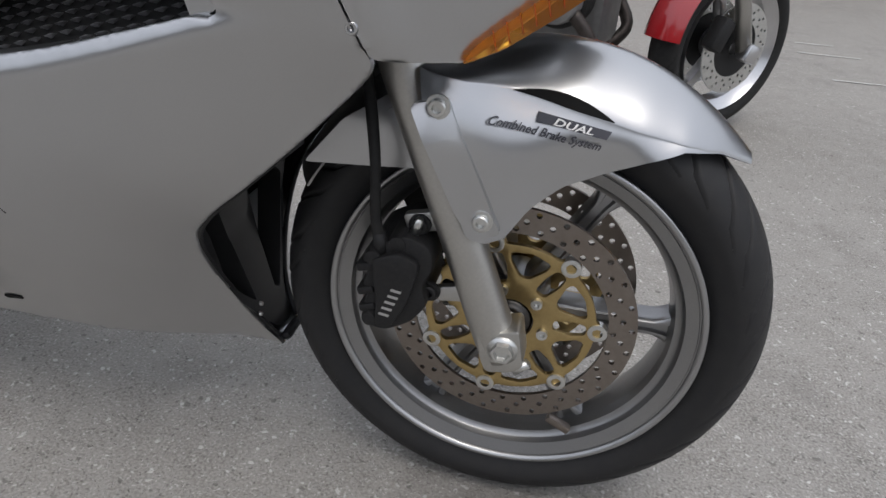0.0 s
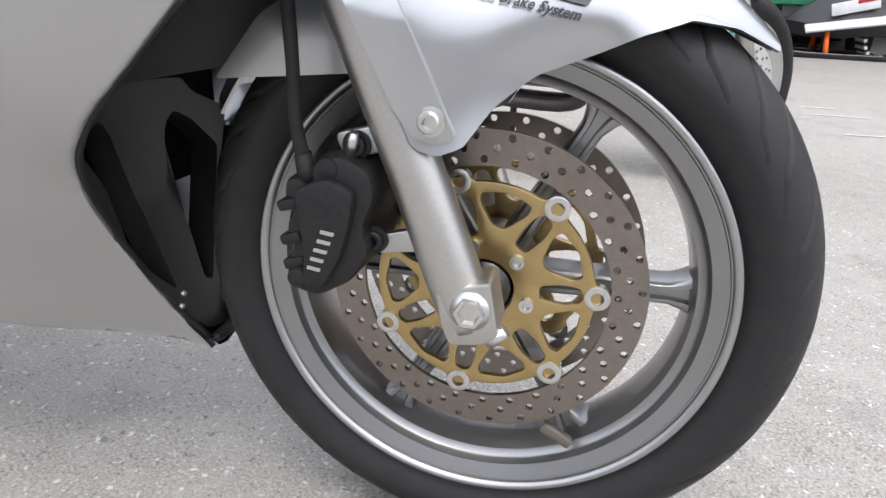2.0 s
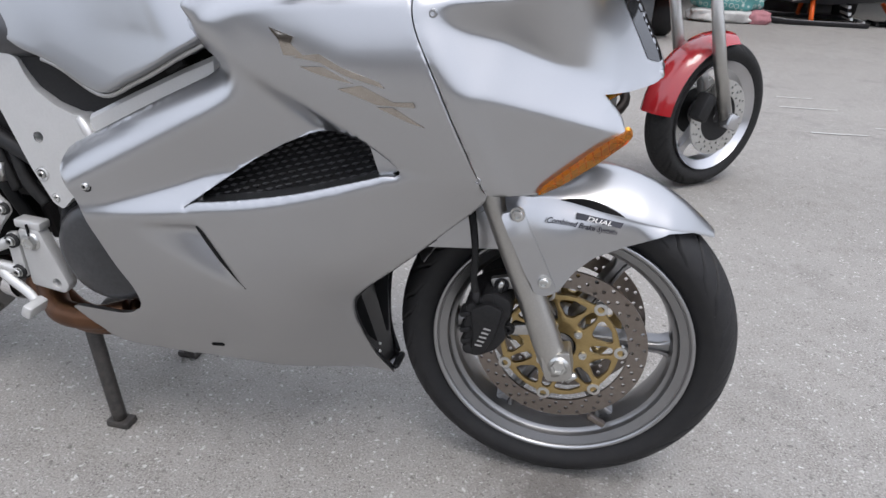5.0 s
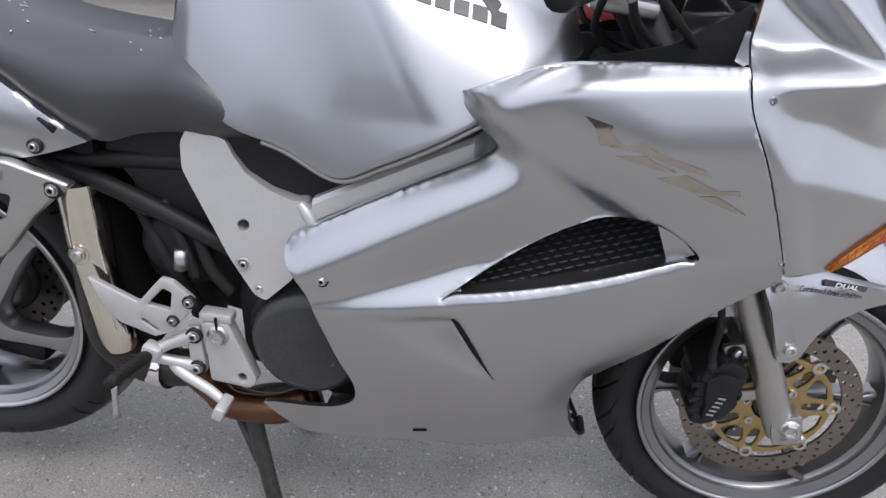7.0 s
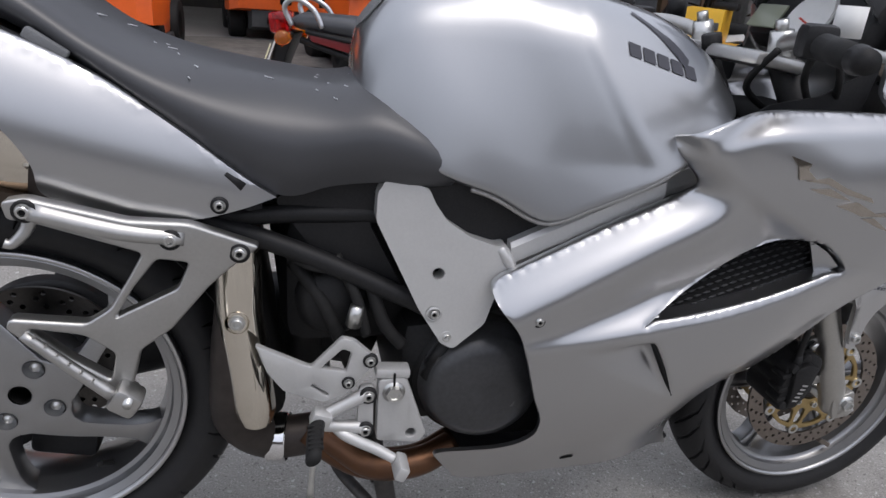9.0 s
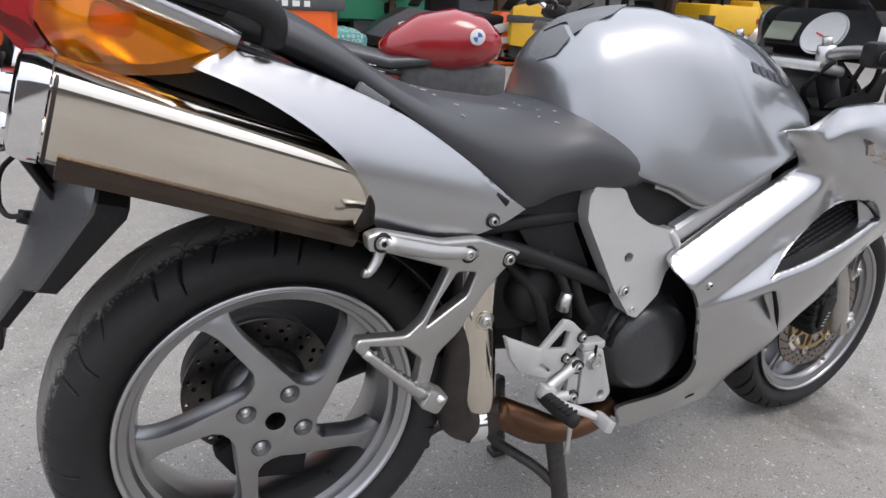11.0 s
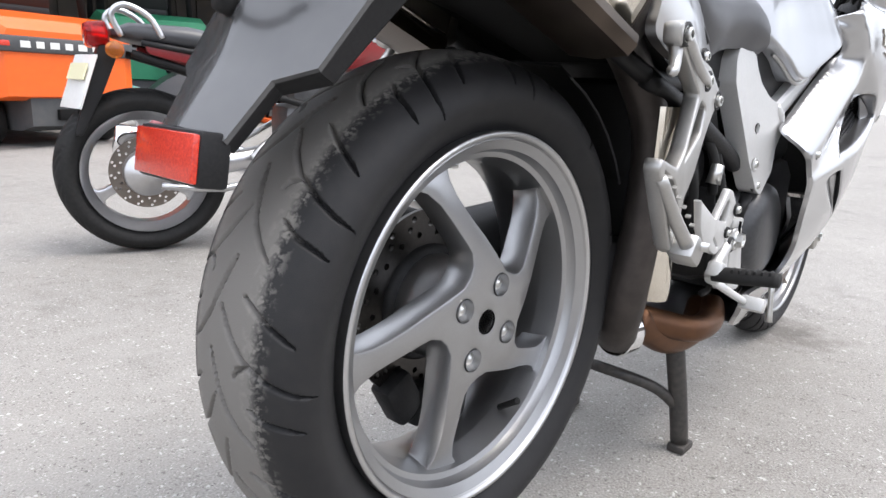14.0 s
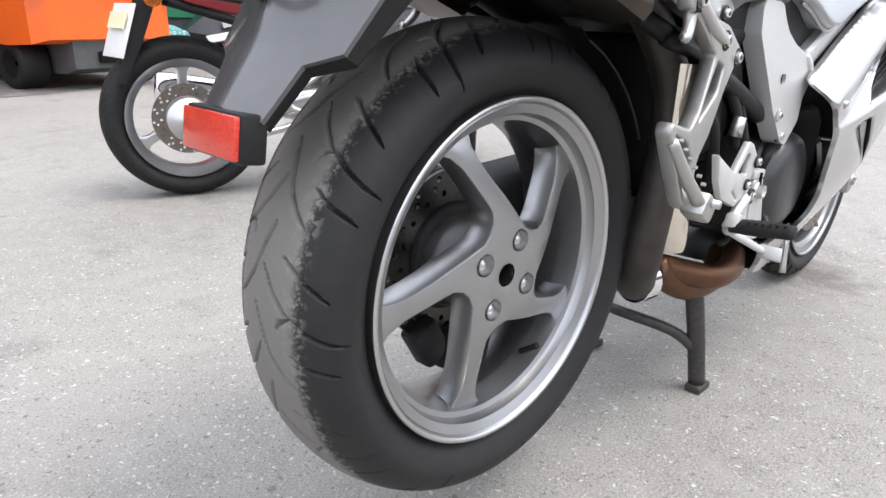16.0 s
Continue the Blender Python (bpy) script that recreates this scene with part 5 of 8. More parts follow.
def silencers():
    for side in (-1, 1):
        y = side * 0.135
        rings = []
        for t in np.linspace(0, 1, 14):
            x = -1.695 + t * 0.35
            z = 0.906 - t * 0.125
            k = 1 if t < 0.8 else 1 - 0.15 * ((t - 0.8) / 0.2) ** 2
            rings.append(silencer_ring(x, y - side * 0.004 * t + side * 0.012 * t, z, 0.056 * k, 0.056 * k, side))
        can = part("silencer", loft(rings), STAINLESS, bike, "polished stainless silencer with browned underside", angle=35)
        cap = []
        for x, s in ((-1.697, 1.03), (-1.712, 1.035), (-1.722, 0.98), (-1.726, 0.84), (-1.727, 0.6)):
            cap.append(silencer_ring(x, y, 0.906 + (-1.697 - x) * 0.35, 0.056 * s, 0.056 * s, side))
        part("silencer_cap", loft(cap), CHROME, can, "chromed silencer end cap", angle=35)
        band = [silencer_ring(x, y, 0.906 + (-1.697 - x) * 0.35, 0.0565, 0.0565, side) for x in (-1.694, -1.690)]
        part("cap_seam", loft(band), SOOT, can)
        for ty, tz, tx in ((0.132, 0.927, -1.738), (0.099, 0.884, -1.744)):
            turn = pose(tx, side * ty, tz, 0, 17, 0) @ pose(0, 0, 0, 0, 0, -90)
            tip = lathe([(0.0170, 0.010), (0.0170, 0.0), (0.0180, -0.0015), (0.0198, -0.001), (0.0225, 0.004), (0.0258, 0.014), (0.0272, 0.028), (0.0275, 0.045)], (0, 0, 0), 36)
            bmesh.ops.recalc_face_normals(tip, faces=tip.faces)
            bmesh.ops.transform(tip, matrix=turn, verts=tip.verts)
            outlet = part("tailpipe", tip, CHROME, can, "chromed tailpipe outlet", angle=60)
            bore = lathe([(0.0172, 0.008), (0.0098, 0.008), (0.0095, 0.001), (0.0076, 0.001), (0.0074, 0.022), (0.0002, 0.022)], (0, 0, 0), 28)
            bmesh.ops.transform(bore, matrix=turn, verts=bore.verts)
            part("pipe_bore", bore, SOOT, outlet)
        neck = [silencer_ring(x, y + side * 0.008, z, 0.056 * q, 0.056 * q, side) for x, z, q in ((-1.352, 0.7835, 0.90), (-1.338, 0.778, 0.88), (-1.318, 0.770, 0.62), (-1.29, 0.76, 0.45))]
        part("silencer_neck", loft(neck), SOOT, can, "burnt silencer neck", angle=35)
        low = []
        for t in np.linspace(0.0, 0.96, 10):
            x, z = -1.680 + t * 0.345, 0.906 - (0.015 + t * 0.345) * 0.357
            yy = y + side * 0.008 * t
            low.append([(x + dz * 0.3, yy + side * w, z + dz) for w, dz in ((0.045, -0.042), (0.046, -0.052), (0.038, -0.064), (0.0, -0.068), (-0.038, -0.064), (-0.046, -0.052), (-0.045, -0.042))])
        part("heat_shield", loft(low), UNDERPLATE, can, "browned steel underside of the silencer", angle=35)


silencers()

# ---------------------------------------------------------------- front end: forks, mudguard, calipers
def lettering(words, size, material, parent, name, place, thick=0.0004):
    """Flat letters as a mesh; place maps (x, y) of the line to the world."""
    cu = bpy.data.curves.new("letters", "FONT")
    cu.body, cu.size, cu.align_x, cu.align_y = words, size, "CENTER", "CENTER"
    cu.resolution_u = 2
    cu.shear, cu.offset = 0.2, size * 0.022
    ob = bpy.data.objects.new("letters", cu)
    scene.collection.objects.link(ob)
    bpy.context.view_layer.update()
    me = bpy.data.meshes.new_from_object(ob.evaluated_get(bpy.context.evaluated_depsgraph_get()))
    bpy.data.objects.remove(ob)
    bm = bmesh.new()
    bm.from_mesh(me)
    bpy.data.meshes.remove(me)
    bmesh.ops.subdivide_edges(bm, edges=[e for e in bm.edges if e.calc_length() > size * 0.6], cuts=2)
    for v in bm.verts:
        v.co = place(v.co.x, v.co.y)
    return part(name, bm, material, parent, smooth=False)


def bars(spec, place, material, parent, name="lettering_bar"):
    """Plain bars for lettering: (u, v, width, height, slant)."""
    for u, v, w, h, s in spec:
        bm = bmesh.new()
        q = [place(u - w / 2 - s * h / 2, v - h / 2), place(u + w / 2 - s * h / 2, v - h / 2), place(u + w / 2 + s * h / 2, v + h / 2), place(u - w / 2 + s * h / 2, v + h / 2)]
        bm.faces.new([bm.verts.new(p) for p in q])
        part(name, bm, material, parent, smooth=False)



FENDER = Form(
    [(0.214, 0.516, 0.012), (0.139, 0.542, 0.066), (0.075, 0.513, 0.080), (0.012, 0.486, 0.100), (-0.022, 0.440, 0.120), (-0.050, 0.440, 0.128)],
    [(-0.070, 0.52, 0.136), (-0.090, 0.575, 0.140), (-0.115, 0.60, 0.122), (-0.05, 0.604, 0.070), (0.005, 0.608, 0.050), (0.07, 0.598, 0.042), (0.135, 0.568, 0.034)],
    [(0.03, 0.555, 0.090), (-0.035, 0.545, 0.112), (0.10, 0.562, 0.066), (0.17, 0.543, 0.040)],
)


GUARD_LOW = [(-0.112, 0.598), (-0.086, 0.530), (-0.064, 0.462), (-0.054, 0.438), (-0.036, 0.433), (-0.018, 0.440), (0.002, 0.470), (0.03, 0.494), (0.075, 0.512), (0.105, 0.526), (0.139, 0.538), (0.175, 0.533), (0.214, 0.516)]
GUARD_FOLD = [(-0.112, 0.600), (-0.071, 0.588), (-0.053, 0.584), (0.008, 0.571), (0.09, 0.552), (0.15, 0.540), (0.214, 0.518)]


def guard_top(x):
    """Height of the mudguard's crown."""
    a = math.acos(max(-1.0, min(1.0, (x - FRONT.x) / 0.322)))
    k = (math.degrees(a) - 43.5) / 102.5
    r = 0.312 + 0.014 * math.sin(math.pi * min(1, max(0.0, k) * 1.5))
    return FRONT.z + r * math.sin(a)


def guard_point(x, s):
    """The mudguard's right side: s from 0 at the lower edge, 1 at the fold, to 2 at the crown."""
    zl = float(np.interp(x, [p[0] for p in GUARD_LOW], [p[1] for p in GUARD_LOW]))
    zf = max(zl + 0.001, float(np.interp(x, [p[0] for p in GUARD_FOLD], [p[1] for p in GUARD_FOLD])))
    if s <= 1:
        z = zl + (zf - zl) * s
        return Vector((x, -max(0.004, FENDER(x, z)), z))
    t = s - 1
    yf = max(0.004, FENDER(x, zf))
    zt = max(zf + 0.002, guard_top(x))
    g = t * t * (3 - 2 * t) * 0.75 + 0.25 * math.sin(t * math.pi / 2)
    return Vector((x, -yf * math.cos(t * math.pi / 2) ** 1.15 if t < 1 else 0.0, zf + (zt - zf) * g))


def front_end():
    c = FRONT
    shell = []
    for i in range(17):
        a = radians(104 + i * (148 - 104) / 16)
        row = []
        for t in np.linspace(-1, 1, 17):
            r = 0.321 - 0.012 * (i / 16) - 0.030 * abs(t) ** 2.6
            row.append((c.x + r * math.cos(a), 0.080 * t, c.z + r * math.sin(a)))
        shell.append(row)
    bm = loft(shell, closed=False)
    bmesh.ops.solidify(bm, geom=bm.faces[:], thickness=-0.003)
    guard = part("front_mudguard", bm, SILVER, bike, "silver front mudguard", angle=40)
    for side in (-1, 1):
        xs = list(np.linspace(-0.112, -0.05, 12)) + list(np.linspace(-0.045, 0.205, 46)) + [0.210, 0.2135]
        ss = list(np.linspace(0, 1, 12)) + list(np.linspace(1.02, 2, 22))
        wb = bmesh.new()
        grid = [[wb.verts.new((p.x, p.y * -side, p.z)) for p in (guard_point(x, q) for q in ss)] for x in xs]
        for a, b in zip(grid, grid[1:]):
            for q in range(len(ss) - 1):
                wb.faces.new((a[q], a[q + 1], b[q + 1], b[q]))
        bmesh.ops.recalc_face_normals(wb, faces=wb.faces)
        if sum(f.normal.y * side for f in wb.faces) < 0:
            bmesh.ops.reverse_faces(wb, faces=wb.faces)
        bmesh.ops.solidify(wb, geom=wb.faces[:], thickness=0.003)
        wing = part("mudguard_side", wb, SILVER, guard, "silver mudguard side with dark lettering", angle=32)
        rear = skin(soft_poly([(-0.095, 0.592), (-0.151, 0.560), (-0.20, 0.528), (-0.245, 0.474), (-0.17, 0.481), (-0.10, 0.488), (-0.075, 0.53)], 0.006), lambda x, z: 0.086 - 0.35 * max(0.0, z - 0.53), 0.02, 0.003, side, (), 0.004)
        part("mudguard_rear", rear, SILVER, guard)
        br = skin(soft_poly([(-0.112, 0.575), (-0.082, 0.580), (-0.058, 0.527), (-0.032, 0.469), (-0.021, 0.448), (-0.036, 0.442), (-0.052, 0.447), (-0.066, 0.467), (-0.094, 0.537)], 0.006), lambda x, z: max(0.128, FENDER(x, z) + 0.006), 0.02, 0.004, side, (), 0.004)
        part("mudguard_bracket", br, SILVER, guard, "flat alloy mudguard bracket", angle=30)
        sl = bmesh.new()
        lo, hi = [], []
        for i in range(15):
            q = i / 14
            x = -0.030 + 0.098 * q
            h = math.sin(math.pi * q) ** 0.7
            lo.append(sl.verts.new(guard_point(x, 1.04) + Vector((0, -0.001, 0.0012))))
            hi.append(sl.verts.new(guard_point(x, 1.05 + 0.21 * h) + Vector((0, -0.001, 0.0016))))
        for i in range(14):
            sl.faces.new((lo[i], lo[i + 1], hi[i + 1], hi[i]))
        for v in sl.verts:
            v.co.y *= -side
        part("air_slit", sl, DARKPAINT, wing)

        def at(u, v, side=side):
            x, z = 0.006 + u * 0.985 + v * 0.25, 0.548 - u * 0.19 + v
            return Vector((x, side * (FENDER(x, z) + 0.0042), z))

        if side < 0:
            lettering("Combined Brake System", 0.0108, DECAL, wing, "lettering", at)
            bar = bmesh.new()
            q = [at(-0.012, 0.0075), at(0.056, 0.0075), at(0.058, 0.0155), at(-0.014, 0.0155)]
            bar.faces.new([bar.verts.new(p) for p in q])
            part("lettering_bar", bar, DECAL, wing)

            def at2(u, v, side=side):
                x, z = 0.006 + u + v * 0.25, 0.548 - u * 0.19 + v
                return Vector((x, side * (FENDER(x, z) + 0.0050), z))

            lettering("DUAL", 0.0085, WHITEPAINT, wing, "lettering", lambda u, v: at2(u * 1.7 + 0.022, v + 0.0115))
        for x, z in ((-0.041, 0.460), (-0.088, 0.574)):
            part("mudguard_bolt", bolt(x, side * (max(0.128, FENDER(x, z) + 0.006) + 0.001), z, 0.0085, side), BRIGHTSTEEL, wing)
        # fork leg
        y = side * 0.104
        leg = tube([(-0.006, y, 0.285), (-0.026, y, 0.335), (-0.060, y, 0.420), (-0.115, y, 0.550), (-0.175, y, 0.70)], [0.023, 0.0245, 0.0235, 0.0225, 0.0215], 28, 4)
        fork = part("fork_leg", leg, FORK, bike, "matt silver fork leg")
        lug = plate(soft_poly([(-0.034, 0.320), (0.012, 0.335), (0.022, 0.288), (0.008, 0.276), (-0.020, 0.272), (-0.028, 0.290)], 0.006), side * 0.126, side * 0.085, (), 0.003)
        part("axle_lug", lug, FORK, fork)
        hexb = lathe([(0.0002, side * 0.006), (0.008, side * 0.006), (0.0095, side * 0.011), (0.0125, side * 0.011), (0.0135, 0)], (-0.003, side * 0.125, 0.308), 6)
        bmesh.ops.recalc_face_normals(hexb, faces=hexb.faces)
        part("axle_bolt", hexb, BRIGHTSTEEL, fork, "bright hexagon axle bolt")
        part("axle_washer", disc_face((-0.003, 0.308), 0.017, side * 0.129, side * 0.124, 24), BRIGHTSTEEL, fork)
        pin = tube([(0.012, side * 0.118, 0.276), (0.026, side * 0.118, 0.290)], 0.006, 10, 1)
        part("pinch_bolt", pin, BRIGHTSTEEL, fork)
        arm = plate(soft_poly([(-0.105, 0.352), (-0.045, 0.368), (-0.03, 0.348), (-0.095, 0.338)], 0.006), side * 0.104, side * 0.094, (), 0.002)
        part("caliper_arm", arm, ALLOY, fork)
        arm = plate(soft_poly([(-0.128, 0.44), (-0.07, 0.455), (-0.06, 0.435), (-0.12, 0.418)], 0.006), side * 0.104, side * 0.092, (), 0.002)
        part("caliper_arm", arm, ALLOY, fork)
        # caliper
        shape = soft_poly([(-0.160, 0.405), (-0.145, 0.414), (-0.118, 0.428), (-0.090, 0.416), (-0.086, 0.392), (-0.098, 0.366), (-0.090, 0.346), (-0.108, 0.318), (-0.138, 0.300), (-0.160, 0.304), (-0.166, 0.33), (-0.158, 0.345), (-0.166, 0.36), (-0.158, 0.375), (-0.167, 0.39)], 0.009, 3)
        cal = part("brake_caliper", plate(shape, side * 0.126, side * 0.030, (), 0.005), CASTBLACK, bike, "black front brake caliper with white mark")
        face = plate(soft_poly([(-0.152, 0.398), (-0.124, 0.410), (-0.100, 0.400), (-0.104, 0.374), (-0.112, 0.345), (-0.128, 0.314), (-0.148, 0.312), (-0.146, 0.345)], 0.007, 3), side * 0.136, side * 0.122, (), 0.004)
        part("caliper_face", face, CASTBLACK, cal)
        for bx, bz in ((-0.160, 0.352), (-0.161, 0.382), (-0.158, 0.330)):
            part("cooling_rib", block((bx, side * 0.112, bz), (0.020, 0.034, 0.010), (0, -18, 0), 0.003), CASTBLACK, cal)
        nip = tube([(-0.112, side * 0.110, 0.424), (-0.106, side * 0.116, 0.444)], [0.006, 0.004], 8, 1)
        part("bleed_nipple", nip, BRIGHTSTEEL, cal)
        for x, y, z, r, deep in ((-0.151, 0.124, 0.398, 0.010, 0.02), (-0.154, 0.124, 0.318, 0.010, 0.02), (-0.126, 0.118, 0.415, 0.011, 0.03)):
            boss = lathe([(0.0002, side * 0.010), (r * 0.8, side * 0.009), (r, side * 0.004), (r * 1.1, -side * deep)], (x, side * y, z), 20)
            bmesh.ops.recalc_face_normals(boss, faces=boss.faces)
            part("piston_boss", boss, CASTBLACK, cal)
        for x, z in ((-0.093, 0.352), (-0.108, 0.432)):
            part("caliper_bolt", bolt(x, side * 0.106, z, 0.009, side), BRIGHTSTEEL if side > 0 else CASTBLACK, cal)
        if side < 0:
            ax = (Vector((-0.121, 0, 0.372)) - Vector((-0.139, 0, 0.326))).normalized()
            px = Vector((ax.z, 0, -ax.x))

            def on(u, v):
                return Vector((-0.1285, -0.1366, 0.350)) + ax * u + px * -v * -1

            bars([(-0.020 + 0.0088 * i, 0, 0.0036, 0.0115, 0.25) for i in range(5)], on, PALERIM, cal)
        # hose
        hose = tube([(-0.146, side * 0.122, 0.412), (-0.150, side * 0.128, 0.450), (-0.150, side * 0.130, 0.500), (-0.158, side * 0.118, 0.545), (-0.175, side * 0.09, 0.60)], [0.007, 0.0055, 0.0055, 0.006, 0.006], 10)
        part("brake_hose", hose, RUBBER, bike, "black rubber brake hose")
        joint = tube([(-0.144, side * 0.122, 0.398), (-0.147, side * 0.124, 0.426)], [0.0085, 0.0075], 8, 1)
        part("hose_union", joint, CASTBLACK, cal)
    part("front_axle", tube([(c.x, -0.10, c.z), (c.x, 0.10, c.z)], 0.0135, 20, 1), BRIGHTSTEEL, bike)
    yoke = block((-0.185, 0, 0.70), (0.07, 0.25, 0.05), (0, 24, 0), 0.012)
    part("lower_yoke", yoke, CASTBLACK, bike)
    stem = block((-0.235, 0, 0.62), (0.10, 0.14, 0.13), (0, 0, 0), 0.03)
    part("horn", stem, CASTBLACK, bike)


front_end()


# ---------------------------------------------------------------- frame and engine
def frame_and_engine():
    side_plate = lambda x, z: 0.176 + 0.10 * (x + 0.858) - 0.095 * (z - 0.629)
    out = soft_poly([(-0.936, 0.760), (-0.901, 0.757), (-0.877, 0.750), (-0.867, 0.729), (-0.850, 0.706), (-0.816, 0.684), (-0.779, 0.672), (-0.763, 0.674), (-0.751, 0.654), (-0.739, 0.633), (-0.775, 0.594), (-0.787, 0.553), (-0.831, 0.513), (-0.849, 0.521), (-0.884, 0.574), (-0.948, 0.703), (-0.947, 0.741)], 0.006)
    for side in (-1, 1):
        holes = [ring2d(-0.858, 0.629, 0.0085, 16)] if side < 0 else []
        fp = part("pivot_plate", skin(out, side_plate, 0.014, 0.003, side, holes, 0.03), FRAMESILVER, bike, "satin alloy frame pivot plate", angle=30)
        if side < 0:
            part("plate_hole", lathe([(0.0088, -0.177), (0.0088, -0.150), (0.0002, -0.150)], (-0.858, 0, 0.629), 20), DARKPAINT, fp)
        for x, z, y in ((-0.862, 0.568, 0.181), (-0.841, 0.530, 0.183)):
            cup = lathe([(0.0125, side * 0.002), (0.0122, side * -0.001), (0.011, side * 0.0035), (0.009, side * 0.0035), (0.0085, 0.0)], (x, side * y, z), 22)
            part("bolt_seat", cup, FRAMESILVER, fp)
            screw(x, side * (y - 0.001), z, 0.0066, fp, side, "frame_bolt")
        beam = loft([[(x, side * (y + dy), z + dz) for dy, dz in ((0, 0.019), (0.006, 0.012), (0.008, -0.012), (0.002, -0.024), (-0.05, -0.024), (-0.05, 0.019))] for x, z, y in ((-0.755, 0.655, 0.171), (-0.68, 0.690, 0.173), (-0.58, 0.736, 0.174), (-0.53, 0.757, 0.172), (-0.515, 0.763, 0.150), (-0.38, 0.79, 0.12), (-0.25, 0.82, 0.06))])
        part("frame_beam", beam, FRAMESILVER, bike, "silver twin-spar frame beam", angle=30)
        bead = tube([(-0.772, side * 0.176, 0.668), (-0.760, side * 0.180, 0.652), (-0.750, side * 0.183, 0.634)], [0.007, 0.0095, 0.007], 10, 4)
        part("weld_bead", bead, FRAMESILVER, fp)
        rail = tube([(-1.20, side * 0.125, 0.700), (-1.06, side * 0.135, 0.652), (-0.92, side * 0.148, 0.590), (-0.87, side * 0.150, 0.565)], 0.0145, 14, 4)
        part("subframe_rail", rail, BLACKPLASTIC, bike, "black tubular subframe rail")
        upper = tube([(-1.45, side * 0.11, 0.80), (-1.2, side * 0.12, 0.705), (-1.05, side * 0.12, 0.70), (-0.9, side * 0.12, 0.70)], 0.014, 12, 4)
        part("subframe_rail", upper, BLACKPLASTIC, bike)
        cover = skin(soft_poly([(-1.085, 0.722), (-1.02, 0.752), (-0.93, 0.758), (-0.955, 0.69), (-0.90, 0.585), (-1.03, 0.645)], 0.012), lambda x, z: 0.128 + 0.06 * (x + 1.0), 0.03, 0.004, side, (), 0.02)
        part("side_cover", cover, BLACKPLASTIC, bike, "matt black side cover")
        vcov = skin(soft_poly([(-0.90, 0.752), (-0.832, 0.772), (-0.70, 0.722), (-0.58, 0.772), (-0.60, 0.735), (-0.745, 0.665), (-0.83, 0.66), (-0.89, 0.70)], 0.006), lambda x, z: 0.156, 0.05, 0.003, side, (), 0.02)
        part("tank_base_cover", vcov, BLACKPLASTIC, bike)
    box = block((-0.72, 0, 0.71), (0.42, 0.27, 0.12), (0, -12, 0), 0.03)
    part("airbox", box, DARKPAINT, bike)
    core = block((-0.62, 0, 0.43), (0.34, 0.30, 0.26), (0, 0, 0), 0.04)
    block((-0.80, 0, 0.44), (0.22, 0.30, 0.20), (0, 0, 0), 0.05, core)
    block((-0.62, 0, 0.60), (0.34, 0.26, 0.16), (0, -10, 0), 0.03, core)
    block((-0.98, 0, 0.58), (0.20, 0.20, 0.22), (0, 0, 0), 0.04, core)
    eng = part("engine", core, CASTBLACK, bike, "black V-four engine block")
    # clutch cover
    cx, cz = -0.772, 0.437
    cov = bmesh.new()
    lathe([(0.0002, -0.204), (0.030, -0.2035), (0.068, -0.199), (0.083, -0.192), (0.090, -0.182), (0.094, -0.165), (0.100, -0.160), (0.104, -0.12)], (cx, 0, cz), 56, bm=cov)
    bmesh.ops.recalc_face_normals(cov, faces=cov.faces)
    clutch = part("clutch_cover", cov, ENGINE, eng, "round dark grey clutch cover", angle=45)
    for dz in (-0.050, -0.057, -0.064):
        w = math.sqrt(max(0.0001, 0.088**2 - dz**2)) * 0.82
        part("cover_rib", tube([(cx - w, -0.190 - 0.0002 * dz, cz + dz), (cx, -0.1995 - dz * 0.06, cz + dz - 0.004), (cx + w, -0.190, cz + dz)], 0.0022, 8, 6), ENGINE, clutch)
    bars([(-0.027 + 0.0135 * i, 0, 0.010, 0.009, 0.25) for i in range(5)], lambda u, v: Vector((cx + 0.012 + u, -0.2025 + abs(u) * 0.03, cz - 0.022 + v + u * 0.05)), mat("raised_grey_letters", (0.10, 0.10, 0.10), 0.4, 0.4), clutch)
    for a in range(0, 360, 45):
        x, z = cx + 0.097 * math.cos(radians(a + 20)), cz + 0.097 * math.sin(radians(a + 20))
        part("cover_bolt", bolt(x, -0.150, z, 0.006), CASTBLACK, clutch)
    ring = lathe([(0.086, -0.158), (0.106, -0.152), (0.108, -0.12)], (cx, 0, cz), 48)
    part("cover_flange", ring, CASTBLACK, clutch)
    for x, z in ((-0.862, 0.47), (-0.858, 0.49), (-0.84, 0.505)):
        part("hose_clamp", tube([(x, -0.165, z - 0.02), (x + 0.02, -0.17, z + 0.02)], 0.010, 10, 1), CASTBLACK, eng)
    # starter, hoses and wiring behind the hanger
    for pts, r in (([(-1.06, -0.10, 0.62), (-1.02, -0.13, 0.57), (-0.99, -0.13, 0.50), (-0.97, -0.12, 0.44)], 0.011), ([(-1.0, -0.13, 0.64), (-0.97, -0.15, 0.58), (-0.955, -0.15, 0.52)], 0.008), ([(-0.95, -0.14, 0.60), (-0.93, -0.15, 0.54), (-0.90, -0.15, 0.50)], 0.010), ([(-1.10, -0.10, 0.66), (-1.04, -0.14, 0.63), (-0.98, -0.14, 0.62)], 0.007)):
        part("rubber_hose", tube(pts, r, 10), RUBBER, bike, "black rubber hose")
    part("starter_cover", lathe([(0.0002, -0.135), (0.04, -0.132), (0.055, -0.118), (0.058, -0.09)], (-1.0, 0, 0.56), 32), CASTBLACK, eng)
    part("brake_reservoir", tube([(-0.975, -0.155, 0.540), (-0.970, -0.158, 0.572)], [0.012, 0.010], 12, 1), BRIGHTSTEEL, bike)


frame_and_engine()


